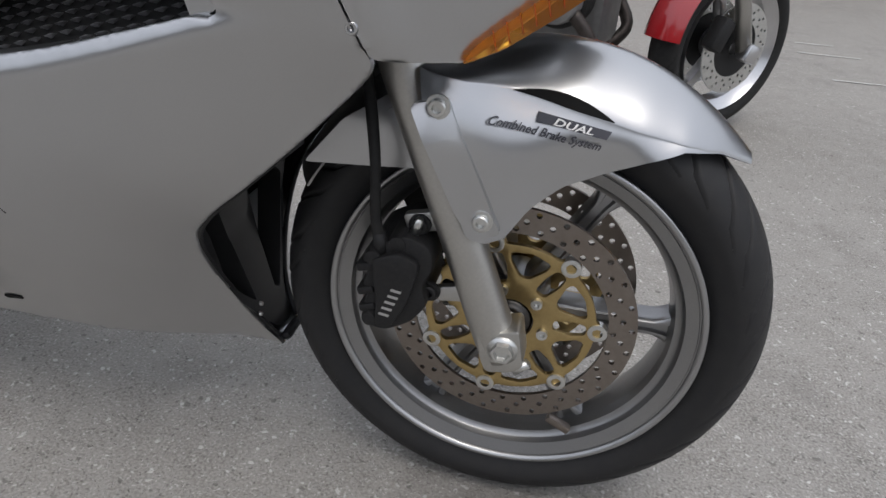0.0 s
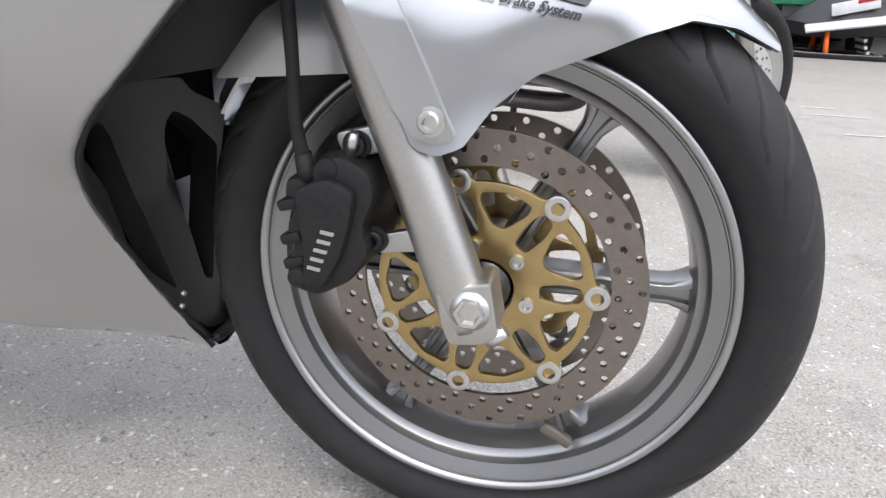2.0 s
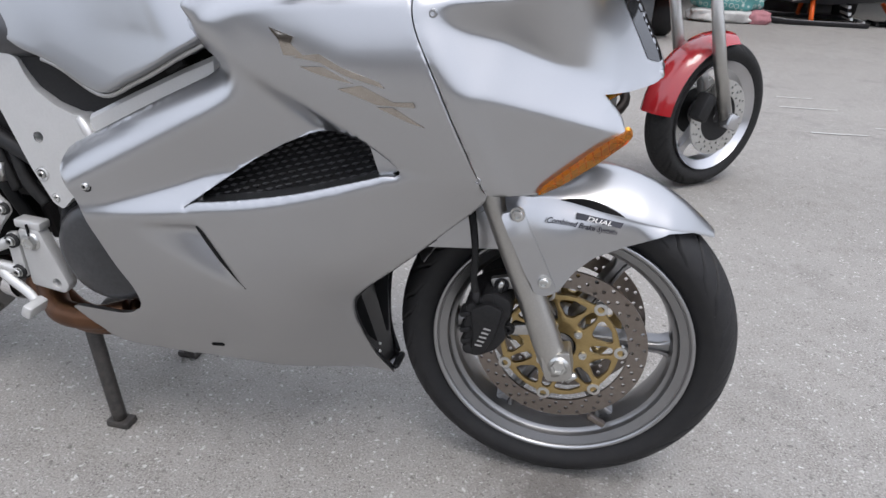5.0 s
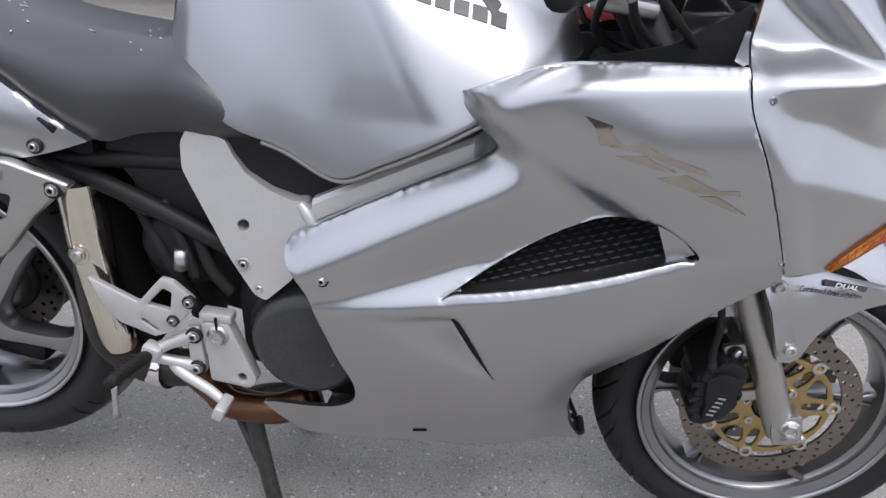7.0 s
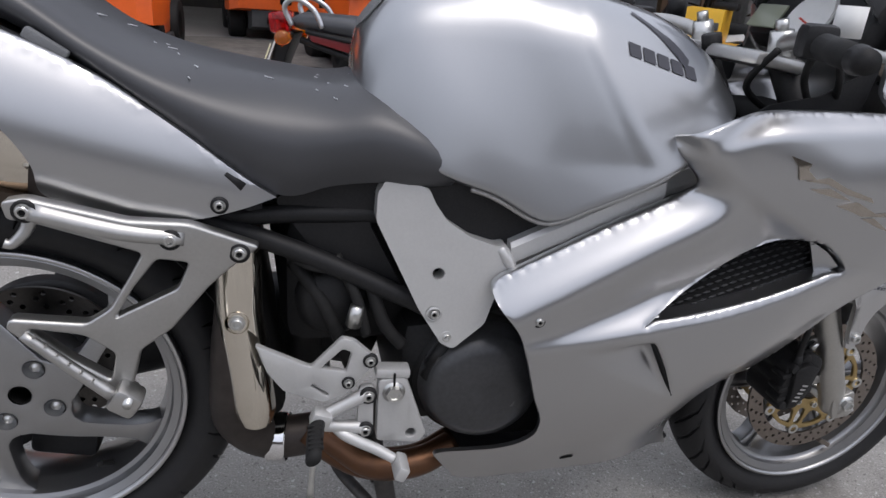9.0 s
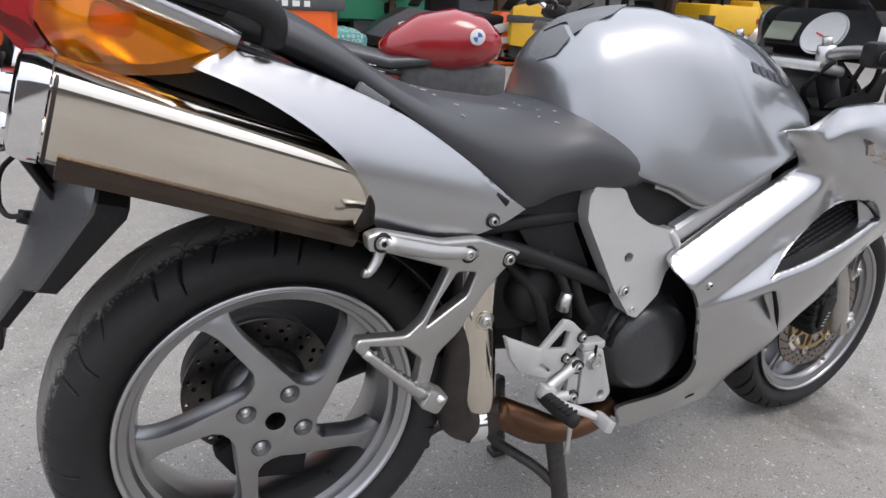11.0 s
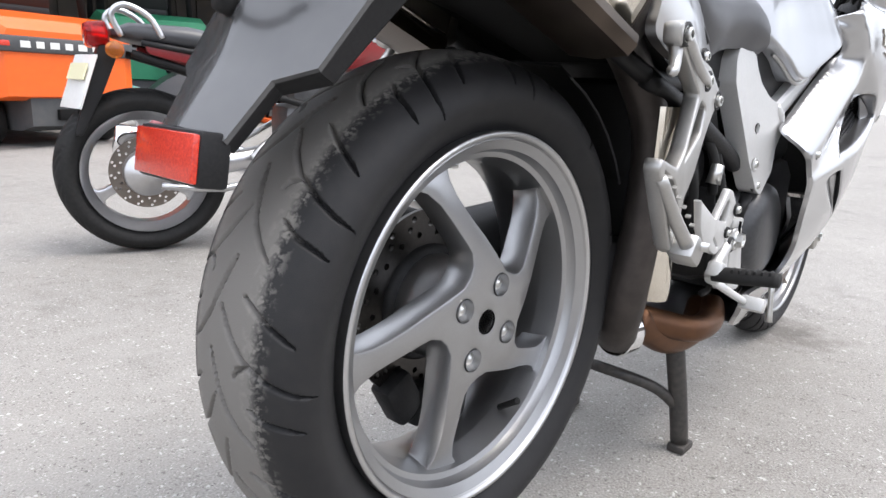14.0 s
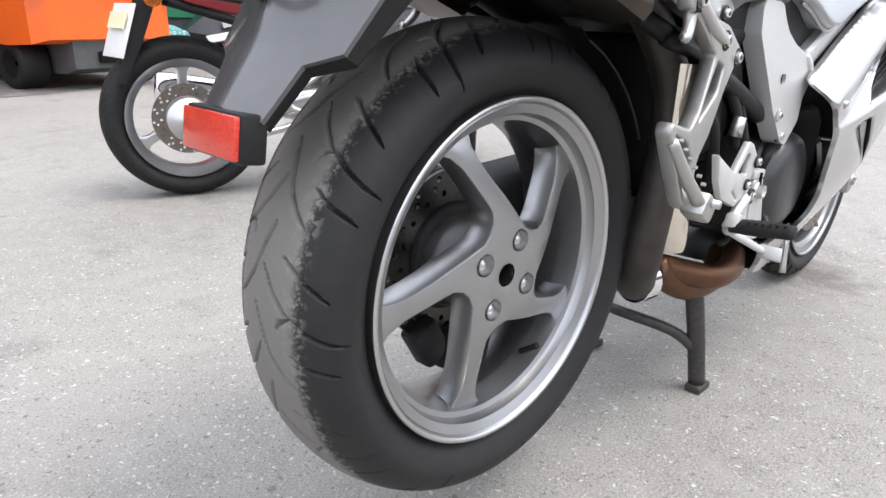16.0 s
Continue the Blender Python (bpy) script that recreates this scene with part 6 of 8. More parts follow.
# ---------------------------------------------------------------- rider's footrest hanger, pedal, pivot bracket
def right_controls():
    y0, y1 = -0.190, -0.178
    heel = soft_poly([(-1.112, 0.532), (-1.036, 0.492), (-0.993, 0.538), (-0.975, 0.533), (-0.947, 0.506), (-0.945, 0.492), (-0.957, 0.479), (-0.977, 0.458), (-0.987, 0.443), (-1.018, 0.432), (-1.075, 0.455), (-1.097, 0.487)], 0.005)
    tri = soft_poly([(-1.022, 0.490), (-0.992, 0.520), (-0.979, 0.514), (-0.986, 0.482)], 0.004)
    slot = soft_poly([(-1.037, 0.461), (-1.014, 0.443), (-1.010, 0.446), (-1.033, 0.465)], 0.002)
    h = part("footrest_hanger", plate(heel, y0, y1, [tri, slot], 0.0025), FRAMESILVER, bike, "satin alloy footrest hanger with heel guard", angle=30)
    for x, z, r in ((-0.952, 0.500, 0.0062), (-0.983, 0.465, 0.0055), (-0.953, 0.440, 0.0075), (-0.956, 0.379, 0.0075)):
        screw(x, y0 - 0.001, z, r, h, -1, "hanger_bolt")
    post = plate(soft_poly([(-0.967, 0.452), (-0.945, 0.455), (-0.943, 0.368), (-0.968, 0.366)], 0.008), -0.188, -0.176, (), 0.0025)
    part("hanger_post", post, FRAMESILVER, h, angle=30)
    arms = tube([(-0.954, -0.184, 0.440), (-1.000, -0.188, 0.418), (-1.033, -0.193, 0.402)], [0.0115, 0.009, 0.011], 12, 4)
    tube([(-0.956, -0.184, 0.379), (-1.0, -0.188, 0.388), (-1.030, -0.193, 0.398)], [0.0115, 0.009, 0.011], 12, 4, arms)
    part("hanger_arm", arms, FRAMESILVER, h)
    peg = tube([(-1.026, -0.195, 0.404), (-1.032, -0.240, 0.410), (-1.036, -0.294, 0.417)], [0.013, 0.014, 0.012], 14, 5, flat=0.75)
    f = part("footrest", peg, RUBBER, bike, "black rubber rider footrest")
    for i in range(6):
        y = -0.225 - 0.011 * i
        part("footrest_rib", block((-1.032, y, 0.421 - (y + 0.255) * 0.12), (0.020, 0.004, 0.006), (0, 0, 4), 0.001), RUBBER, f)
    part("footrest_clevis", block((-1.022, -0.197, 0.410), (0.030, 0.026, 0.026), (0, 20, 0), 0.006), FRAMESILVER, h)
    feeler = tube([(-1.036, -0.284, 0.410), (-1.038, -0.287, 0.380), (-1.040, -0.289, 0.352)], [0.0048, 0.0038, 0.0055], 10, 2)
    part("bank_feeler", feeler, BRIGHTSTEEL, f)
    pedal = tube([(-1.005, -0.180, 0.388), (-0.985, -0.195, 0.375), (-0.935, -0.205, 0.350), (-0.912, -0.213, 0.338)], [0.007, 0.009, 0.0085, 0.0075], 10, 5, flat=0.7)
    ped = part("brake_pedal", pedal, FRAMESILVER, bike, "alloy rear brake pedal")
    part("pedal_pad", block((-0.905, -0.226, 0.334), (0.018, 0.042, 0.024), (0, 25, 0), 0.004), FRAMESILVER, ped)
    part("pedal_link", tube([(-0.985, -0.165, 0.355), (-0.965, -0.168, 0.360), (-0.95, -0.165, 0.385)], 0.006, 8, 3), CASTBLACK, bike)
    low = soft_poly([(-0.938, 0.464), (-0.896, 0.464), (-0.860, 0.362), (-0.872, 0.345), (-0.938, 0.355)], 0.007)
    pl = part("pivot_bracket", plate(low, -0.188, -0.165, [ring2d(-0.885, 0.365, 0.008, 14)], 0.0025), FRAMESILVER, bike, "alloy swingarm pivot bracket", angle=30)
    part("bracket_hole", disc_face((-0.885, 0.365), 0.0085, -0.168, -0.164), DARKPAINT, pl)
    hexn = lathe([(0.0002, -0.010), (0.0075, -0.010), (0.0085, -0.013), (0.0125, -0.013), (0.014, 0)], (-0.915, -0.186, 0.442), 6)
    bmesh.ops.recalc_face_normals(hexn, faces=hexn.faces)
    part("pivot_nut", hexn, BRIGHTSTEEL, pl)
    part("pivot_washer", disc_face((-0.915, 0.442), 0.017, -0.190, -0.185, 24), BRIGHTSTEEL, pl)
    clamp = block((-0.917, -0.175, 0.472), (0.052, 0.026, 0.016), (0, 4, 0), 0.004)
    part("clamp_lug", clamp, FRAMESILVER, pl)
    slit = block((-0.915, -0.1895, 0.464), (0.003, 0.004, 0.022), (0, 0, 0))
    part("clamp_slit", slit, DARKPAINT, pl)


right_controls()


# ---------------------------------------------------------------- pillion bracket
def pillion_bracket(side):
    y = lambda x: side * (0.185 + 0.175 * max(0, -1.12 - x))
    bm = bmesh.new()

    def bar(pts, w, flat=0.6):
        tube([(x, y(x), z) for x, z in pts], w, 12, 4, bm, flat=flat)

    def sheet(poly, holes=(), t=0.022):
        vo, tris = fill2d(poly, holes, 0.03)
        fr = [bm.verts.new((v.x, y(v.x) + side * t / 2, v.y)) for v in vo]
        bk = [bm.verts.new((v.x, y(v.x) - side * t / 2, v.y)) for v in vo]
        new_faces = []
        for f in tris:
            new_faces.append(bm.faces.new([fr[i] for i in f]))
            bm.faces.new([bk[i] for i in reversed(f)])
        cnt = {}
        for f in tris:
            for i in range(3):
                k = (f[i], f[(i + 1) % 3])
                cnt[k] = cnt.get(k, 0) + 1
        for a, b in cnt:
            if (b, a) not in cnt:
                bm.faces.new((fr[a], fr[b], bk[b], bk[a]))

    out = soft_poly([(-1.371, 0.754), (-1.349, 0.757), (-1.25, 0.724), (-1.184, 0.716), (-1.100, 0.680), (-1.140, 0.650), (-1.165, 0.628), (-1.212, 0.573), (-1.250, 0.548), (-1.258, 0.516), (-1.268, 0.480), (-1.292, 0.490), (-1.345, 0.548), (-1.388, 0.598), (-1.383, 0.611), (-1.305, 0.594), (-1.278, 0.611), (-1.253, 0.652), (-1.237, 0.681), (-1.347, 0.728), (-1.368, 0.732)], 0.007)
    win = soft_poly([(-1.222, 0.672), (-1.186, 0.664), (-1.201, 0.630), (-1.274, 0.598), (-1.250, 0.637)], 0.006)
    tri = soft_poly([(-1.368, 0.596), (-1.309, 0.578), (-1.278, 0.548), (-1.286, 0.510), (-1.332, 0.553)], 0.007)
    sheet(out, [win, tri])
    bmesh.ops.recalc_face_normals(bm, faces=bm.faces)
    es = [e for e in bm.edges if len(e.link_faces) == 2 and e.calc_face_angle(0) > 1.0]
    bmesh.ops.bevel(bm, geom=es, offset=0.0045, segments=3, affect="EDGES", profile=0.5)
    ob = part("pillion_bracket", bm, ALLOY, bike, "cast alloy pillion footrest bracket", angle=30)
    for x, z in ((-1.126, 0.673), (-1.205, 0.697), (-1.349, 0.742)):
        screw(x, y(x) + side * 0.011, z, 0.0075, ob, side, "bracket_bolt")
    hook = tube([(-1.346, y(-1.346), 0.736), (-1.352, y(-1.352) + side * 0.003, 0.718), (-1.366, y(-1.366) + side * 0.006, 0.703), (-1.374, y(-1.374) + side * 0.006, 0.704)], [0.009, 0.007, 0.006, 0.006], 10, 4)
    rib = tube([(-1.345, y(-1.345) + side * 0.008, 0.742), (-1.26, y(-1.26) + side * 0.008, 0.712), (-1.19, y(-1.19) + side * 0.006, 0.698)], [0.013, 0.0125, 0.012], 12, 4, flat=0.7)
    part("bracket_rib", rib, ALLOY, ob)
    part("luggage_hook", hook, ALLOY, ob)
    peg = tube([(-1.372, y(-1.35) + side * 0.012, 0.588), (-1.325, y(-1.31) + side * 0.020, 0.540), (-1.282, y(-1.27) + side * 0.030, 0.500)], [0.0065, 0.0075, 0.0085], 12, 4, flat=1.1)
    p = part("pillion_footrest", peg, ALLOY, ob, "folded alloy pillion footrest")
    for i in range(6):
        t = i / 6
        part("footrest_rib", block((-1.358 + 0.07 * t, y(-1.33) + side * (0.020 + 0.012 * t), 0.588 - 0.072 * t), (0.0025, 0.006, 0.004), (0, 45, 0)), ALLOY, p)
    part("footrest_hinge", block((-1.268, side * 0.236, 0.490), (0.036, 0.036, 0.034), (0, 35, 0), 0.007), ALLOY, ob)
    part("hinge_pin", tube([(-1.262, side * 0.215, 0.496), (-1.262, side * 0.262, 0.496)], 0.006, 10, 1), BRIGHTSTEEL, ob)


pillion_bracket(-1)
pillion_bracket(1)


# ---------------------------------------------------------------- exhaust pipe, heat shield, centre stand, swingarm
def lower_parts():
    rings = []
    for z in np.linspace(0.368, 0.662, 22):
        xc = float(np.interp(z, [0.368, 0.45, 0.56, 0.662], [-1.116, -1.124, -1.135, -1.134]))
        end = min(1.0, math.sqrt(max(0.0, (z - 0.362) / 0.026)))
        half = 0.033 * (0.55 + 0.45 * end)
        rings.append([(xc + half * math.sin(a), -0.128 - 0.034 * math.cos(a) * (0.8 + 0.2 * end), z) for a in np.linspace(-1.35, 1.35, 15)])
    sb = loft(rings, closed=False)
    bmesh.ops.solidify(sb, geom=sb.faces[:], thickness=0.002)
    sh = part("pipe_heat_shield", sb, STAINLESS, bike, "polished stainless pipe heat shield")
    part("shield_bolt", bolt(-1.136, -0.163, 0.553, 0.0085), BRIGHTSTEEL, sh)
    part("shield_seat", lathe([(0.017, -0.003), (0.0165, -0.001), (0.012, 0.002)], (-1.136, -0.160, 0.553), 24), STAINLESS, sh)
    pipe = tube([(-0.79, -0.10, 0.275), (-0.86, -0.115, 0.248), (-0.95, -0.10, 0.245), (-1.04, -0.075, 0.30)], [0.026, 0.028, 0.028, 0.028], 22, 6)
    tube([(-0.80, -0.125, 0.285), (-0.86, -0.145, 0.272), (-0.935, -0.142, 0.272), (-0.985, -0.105, 0.285), (-1.03, -0.07, 0.30)], [0.022, 0.024, 0.024, 0.024, 0.024], 18, 6, pipe)
    part("exhaust_pipe", pipe, PIPE, bike, "heat-browned exhaust pipe")
    riser = tube([(-1.02, -0.065, 0.285), (-1.10, -0.075, 0.29), (-1.15, -0.105, 0.36), (-1.148, -0.120, 0.48), (-1.14, -0.115, 0.62), (-1.20, -0.10, 0.72), (-1.33, -0.12, 0.775)], [0.034, 0.036, 0.034, 0.031, 0.029, 0.027, 0.027], 20, 6)
    part("riser_pipe", riser, SOOT, bike, "sooty riser pipe")
    cl = lathe([(0.040, -0.016), (0.042, -0.014), (0.042, 0.014), (0.040, 0.016)], (0, 0, 0), 30)
    bmesh.ops.transform(cl, matrix=pose(-1.085, -0.072, 0.287, 0, -10, 80), verts=cl.verts)
    part("pipe_clamp", cl, CHROME, bike, "bright pipe clamp")
    # centre stand
    for side in (-1, 1):
        legs = tube([(-0.915, side * 0.105, 0.235), (-0.895, side * 0.118, 0.12), (-0.878, side * 0.127, 0.016)], [0.015, 0.0145, 0.014], 12, 4, flat=1.25)
        leg = part("centre_stand_leg", legs, STANDMAT, bike, "worn black centre stand leg")
        part("stand_foot", block((-0.875, side * 0.128, 0.008), (0.050, 0.034, 0.016), (0, 0, 0), 0.004), STANDMAT, leg)
    hoop = tube([(-0.885, -0.122, 0.085), (-0.93, -0.085, 0.135), (-0.985, 0.0, 0.165), (-0.93, 0.085, 0.135), (-0.885, 0.122, 0.085)], 0.011, 10, 6)
    part("stand_hoop", hoop, STANDMAT, bike)
    tail_ = tube([(-0.99, 0.10, 0.155), (-1.06, 0.12, 0.13), (-1.09, 0.125, 0.10), (-1.075, 0.128, 0.085)], 0.010, 10, 4)
    part("stand_lever", tail_, STANDMAT, bike)
    # single-sided swingarm on the far side
    arm = tube([(-0.93, 0.02, 0.44), (-1.05, 0.09, 0.43), (-1.25, 0.145, 0.40), (-1.457, 0.13, 0.394)], [0.07, 0.080, 0.085, 0.115], 18, 6, flat=0.8)
    part("swingarm", arm, CASTBLACK, bike, "black single-sided swingarm")
    hug = []
    for i in range(15):
        a = radians(28 + 8.0 * i)
        hug.append([(REAR.x + r * math.cos(a), yy, REAR.z + r * math.sin(a)) for r, yy in ((0.325, -0.09), (0.340, -0.07), (0.347, 0.0), (0.340, 0.07), (0.325, 0.09))])
    hb = bmesh.new()
    loft(hug[:6], hb, closed=False)
    bmesh.ops.solidify(hb, geom=hb.faces[:], thickness=0.003)
    part("rear_hugger", hb, BLACKPLASTIC, bike, "black rear tyre hugger")
    wall = block((-1.12, 0.0, 0.52), (0.05, 0.20, 0.36), (0, -8, 0), 0.02)
    part("inner_mudguard", wall, DARKPAINT, bike)
    shock = tube([(-1.03, 0.02, 0.36), (-1.06, 0.0, 0.64)], 0.035, 14, 1)
    part("shock_absorber", shock, CASTBLACK, bike)
    top = []
    for x, z, w in ((-1.08, 0.70, 0.11), (-1.20, 0.735, 0.115), (-1.35, 0.775, 0.115), (-1.50, 0.80, 0.11), (-1.62, 0.815, 0.11), (-1.66, 0.82, 0.10)):
        top.append([(x, -w, z - 0.02), (x, -w * 0.8, z), (x, w * 0.8, z), (x, w, z - 0.02), (x, w * 0.9, z + 0.06), (x, -w * 0.9, z + 0.06)])
    part("rear_mudguard", loft(top), DARKPAINT, bike, "black rear inner mudguard", angle=30)
    # loom of small things under the frame
    part("under_frame_box", block((-1.16, -0.06, 0.41), (0.06, 0.07, 0.10), (0, 0, 0), 0.01), BLACKPLASTIC, bike)


lower_parts()


# ---------------------------------------------------------------- number-plate carrier and rear reflector
def plate_carrier():
    rows = [(-1.692, 0.850, -1.648, 0.842, 0.076, 0.030), (-1.716, 0.802, -1.666, 0.794, 0.124, 0.036), (-1.722, 0.788, -1.671, 0.782, 0.127, 0.036), (-1.762, 0.698, -1.742, 0.686, 0.107, 0.020), (-1.770, 0.684, -1.760, 0.675, 0.070, 0.014), (-1.807, 0.634, -1.797, 0.626, 0.056, 0.012)]
    rings = []
    for xc, zc, xe, ze, we, back in rows:
        rings.append([(xe, -we, ze), (xc + (xe - xc) * 0.06, -0.010, zc), (xc, 0.0, zc + 0.001), (xc + (xe - xc) * 0.06, 0.010, zc), (xe, we, ze), (xe + 0.004, we - 0.001, ze - 0.003), (xc + 0.006, 0, zc - 0.004), (xe + 0.004, 0.001 - we, ze - 0.003)])
    ob = part("plate_carrier", loft(rings), GREYPLASTIC, bike, "dusty grey number plate carrier without a plate", angle=25)
    for side in (-1, 1):
        bm = loft([[(xe + 0.003, side * (we - 0.0015), ze - 0.003), (xe + back, side * (we - 0.006), ze - 0.008 - 0.15 * back), (xe + back + 0.002, side * (we - 0.009), ze - 0.010 - 0.15 * back), (xe + 0.005, side * (we - 0.005), ze - 0.006)] for xc, zc, xe, ze, we, back in rows])
        bmesh.ops.recalc_face_normals(bm, faces=bm.faces)
        part("return_edge", bm, BLACKPLASTIC, ob, "black return edge", angle=25)
    part("reflector_box", block((-1.803, 0, 0.610), (0.028, 0.108, 0.046), (0, 8, 0), 0.004), BLACKPLASTIC, ob)
    part("rear_reflector", block((-1.8175, 0, 0.612), (0.008, 0.102, 0.040), (0, 8, 0), 0.002), REFLECT, ob, "red rear reflector")
    part("carrier_core", block((-1.69, 0, 0.815), (0.05, 0.07, 0.10), (0, -20, 0), 0.01), BLACKPLASTIC, ob)
    part("plate_stay", block((-1.722, 0, 0.803), (0.012, 0.085, 0.07), (0, -25, 0), 0.008), BLACKPLASTIC, ob, "slotted black plate stay")
    part("stay_slot", block((-1.7285, -0.014, 0.808), (0.006, 0.026, 0.012), (0, -25, 0), 0.002), DARKPAINT, ob)
    part("stay_slot", block((-1.7285, 0.022, 0.808), (0.006, 0.022, 0.012), (0, -25, 0), 0.002), DARKPAINT, ob)
    lampb = block((-1.748, 0.012, 0.860), (0.092, 0.048, 0.046), (0, -7, 0), 0.014, None, 4)
    pl = part("plate_lamp", lampb, BLACKPLASTIC, ob, "black number plate lamp")
    part("plate_lamp_lens", block((-1.762, 0.005, 0.835), (0.036, 0.030, 0.006), (0, -7, 0), 0.002), CLEAR, pl)
    cable = tube([(-1.71, 0.05, 0.84), (-1.765, 0.055, 0.800), (-1.775, 0.03, 0.765), (-1.765, -0.01, 0.752), (-1.740, -0.05, 0.762)], 0.0035, 8)
    part("plate_cable", cable, RUBBER, ob)
    part("carrier_plug", tube([(-1.735, 0.016, 0.735), (-1.757, 0.016, 0.742)], [0.011, 0.009], 10, 1), RUBBER, ob)


plate_carrier()


# ---------------------------------------------------------------- cockpit: yoke, bars, clocks, screen
def cockpit():
    top = block((-0.355, 0, 0.940), (0.09, 0.27, 0.022), (0, 8, 0), 0.008)
    yoke = part("top_yoke", top, ALLOY, bike, "satin alloy top yoke")
    for side in (-1, 1):
        part("fork_cap", tube([(-0.335, side * 0.104, 0.945), (-0.345, side * 0.104, 0.985)], [0.021, 0.017], 18, 1), BRIGHTSTEEL, yoke)
        part("fork_tube", tube([(-0.17, side * 0.104, 0.69), (-0.335, side * 0.104, 0.945)], 0.0205, 20, 1), CASTBLACK, bike)
        part("preload_adjuster", tube([(-0.345, side * 0.104, 0.985), (-0.350, side * 0.104, 1.000)], 0.010, 6, 1), BRIGHTSTEEL, yoke)
        barm = tube([(-0.345, side * 0.115, 0.968), (-0.365, side * 0.18, 0.978), (-0.40, side * 0.25, 0.975), (-0.42, side * 0.30, 0.972)], 0.0125, 14, 4)
        hb = part("handlebar", barm, ALLOY, bike, "clip-on handlebar")
        part("handlebar_grip", tube([(-0.405, side * 0.262, 0.974), (-0.445, side * 0.36, 0.968)], 0.0165, 16, 1), RUBBER, hb, "black rubber grip")
        part("bar_end", tube([(-0.445, side * 0.361, 0.968), (-0.452, side * 0.384, 0.967)], [0.0175, 0.014], 14, 1), CASTBLACK, hb)
        part("switch_box", block((-0.395, side * 0.235, 0.978), (0.045, 0.04, 0.045), (0, 0, side * 20), 0.01), BLACKPLASTIC, hb)
        lever = tube([(-0.36, side * 0.235, 0.978), (-0.36, side * 0.29, 0.972), (-0.385, side * 0.36, 0.966)], [0.008, 0.007, 0.006], 10, 4, flat=0.7)
        part("brake_lever" if side < 0 else "clutch_lever", lever, ALLOY, hb)
        part("fluid_pot", tube([(-0.335, side * 0.215, 0.985), (-0.335, side * 0.215, 1.025)], [0.019, 0.019], 18, 1), WHITEPAINT if side < 0 else BLACKPLASTIC, hb, "translucent white fluid reservoir" if side < 0 else "")
        for pts in ([(-0.36, side * 0.20, 0.97), (-0.34, side * 0.17, 0.92), (-0.26, side * 0.12, 0.86)], [(-0.38, side * 0.15, 0.96), (-0.38, side * 0.10, 0.90), (-0.28, side * 0.06, 0.85)], [(-0.35, side * 0.22, 0.98), (-0.30, side * 0.19, 0.93), (-0.25, side * 0.14, 0.88)]):
            part("control_cable", tube(pts, 0.0055, 8), RUBBER, bike, "black control cable")
        shroud = skin(soft_poly([(-0.40, 0.872), (-0.222, 0.880), (-0.21, 0.95), (-0.30, 0.90), (-0.38, 0.885)], 0.006), lambda x, z: 0.165, 0.05, 0.003, side)
        part("inner_cowl", shroud, BLACKPLASTIC, bike)
    floor_ = block((-0.25, 0, 0.83), (0.22, 0.31, 0.05), (0, 0, 0), 0.02)
    part("cockpit_tray", floor_, DARKPAINT, bike)
    dash = block((-0.19, 0, 1.00), (0.07, 0.28, 0.11), (0, 30, 0), 0.03)
    d = part("dashboard", dash, BLACKPLASTIC, bike, "black dashboard with white dial")

    def dial(r0, r1, yc, zoff, mt, nm, lab=""):
        bm = bmesh.new()
        lathe([(0.0002, -0.002), (r1, -0.002), (r1, 0.004)], (0, 0, 0), 36, bm=bm)
        bmesh.ops.transform(bm, matrix=pose(-0.222 - zoff, yc, 1.000 + zoff * 0.5, 0, 30, 0) @ pose(0, 0, 0, 0, 0, -90), verts=bm.verts)
        return part(nm, bm, mt, d, lab)

    dial(0, 0.050, -0.015, 0.006, BRIGHTSTEEL, "dial_bezel")
    dial(0, 0.046, -0.015, 0.009, WHITEPAINT, "tachometer", "white round tachometer face")
    lcd = block((-0.232, 0.085, 1.002), (0.006, 0.075, 0.045), (0, 30, 0), 0.003)
    part("lcd_panel", lcd, mat("lcd_green_grey", (0.28, 0.30, 0.22), 0.2), d, "grey-green display panel")
    part("dial_needle", block((-0.2405, -0.02, 0.998), (0.002, 0.036, 0.003), (20, 30, 0)), REFLECT, d)
    # screen
    rows = []
    for t in np.linspace(0, 1, 9):
        x, z, w = -0.06 - 0.20 * t, 0.965 + 0.17 * t, 0.13 + 0.03 * t - 0.09 * t**3
        rows.append([(x - 0.10 * abs(u) ** 2, w * u, z) for u in np.linspace(-1, 1, 15)])
    sb = loft(rows, closed=False)
    bmesh.ops.solidify(sb, geom=sb.faces[:], thickness=0.003)
    part("windscreen", sb, glassy("smoked_screen", (0.35, 0.36, 0.38), 0.03, 0.95), bike, "lightly smoked windscreen")
    # key and lock
    part("ignition_lock", tube([(-0.385, 0, 0.945), (-0.392, 0, 0.968)], 0.016, 16, 1), CASTBLACK, bike)


cockpit()


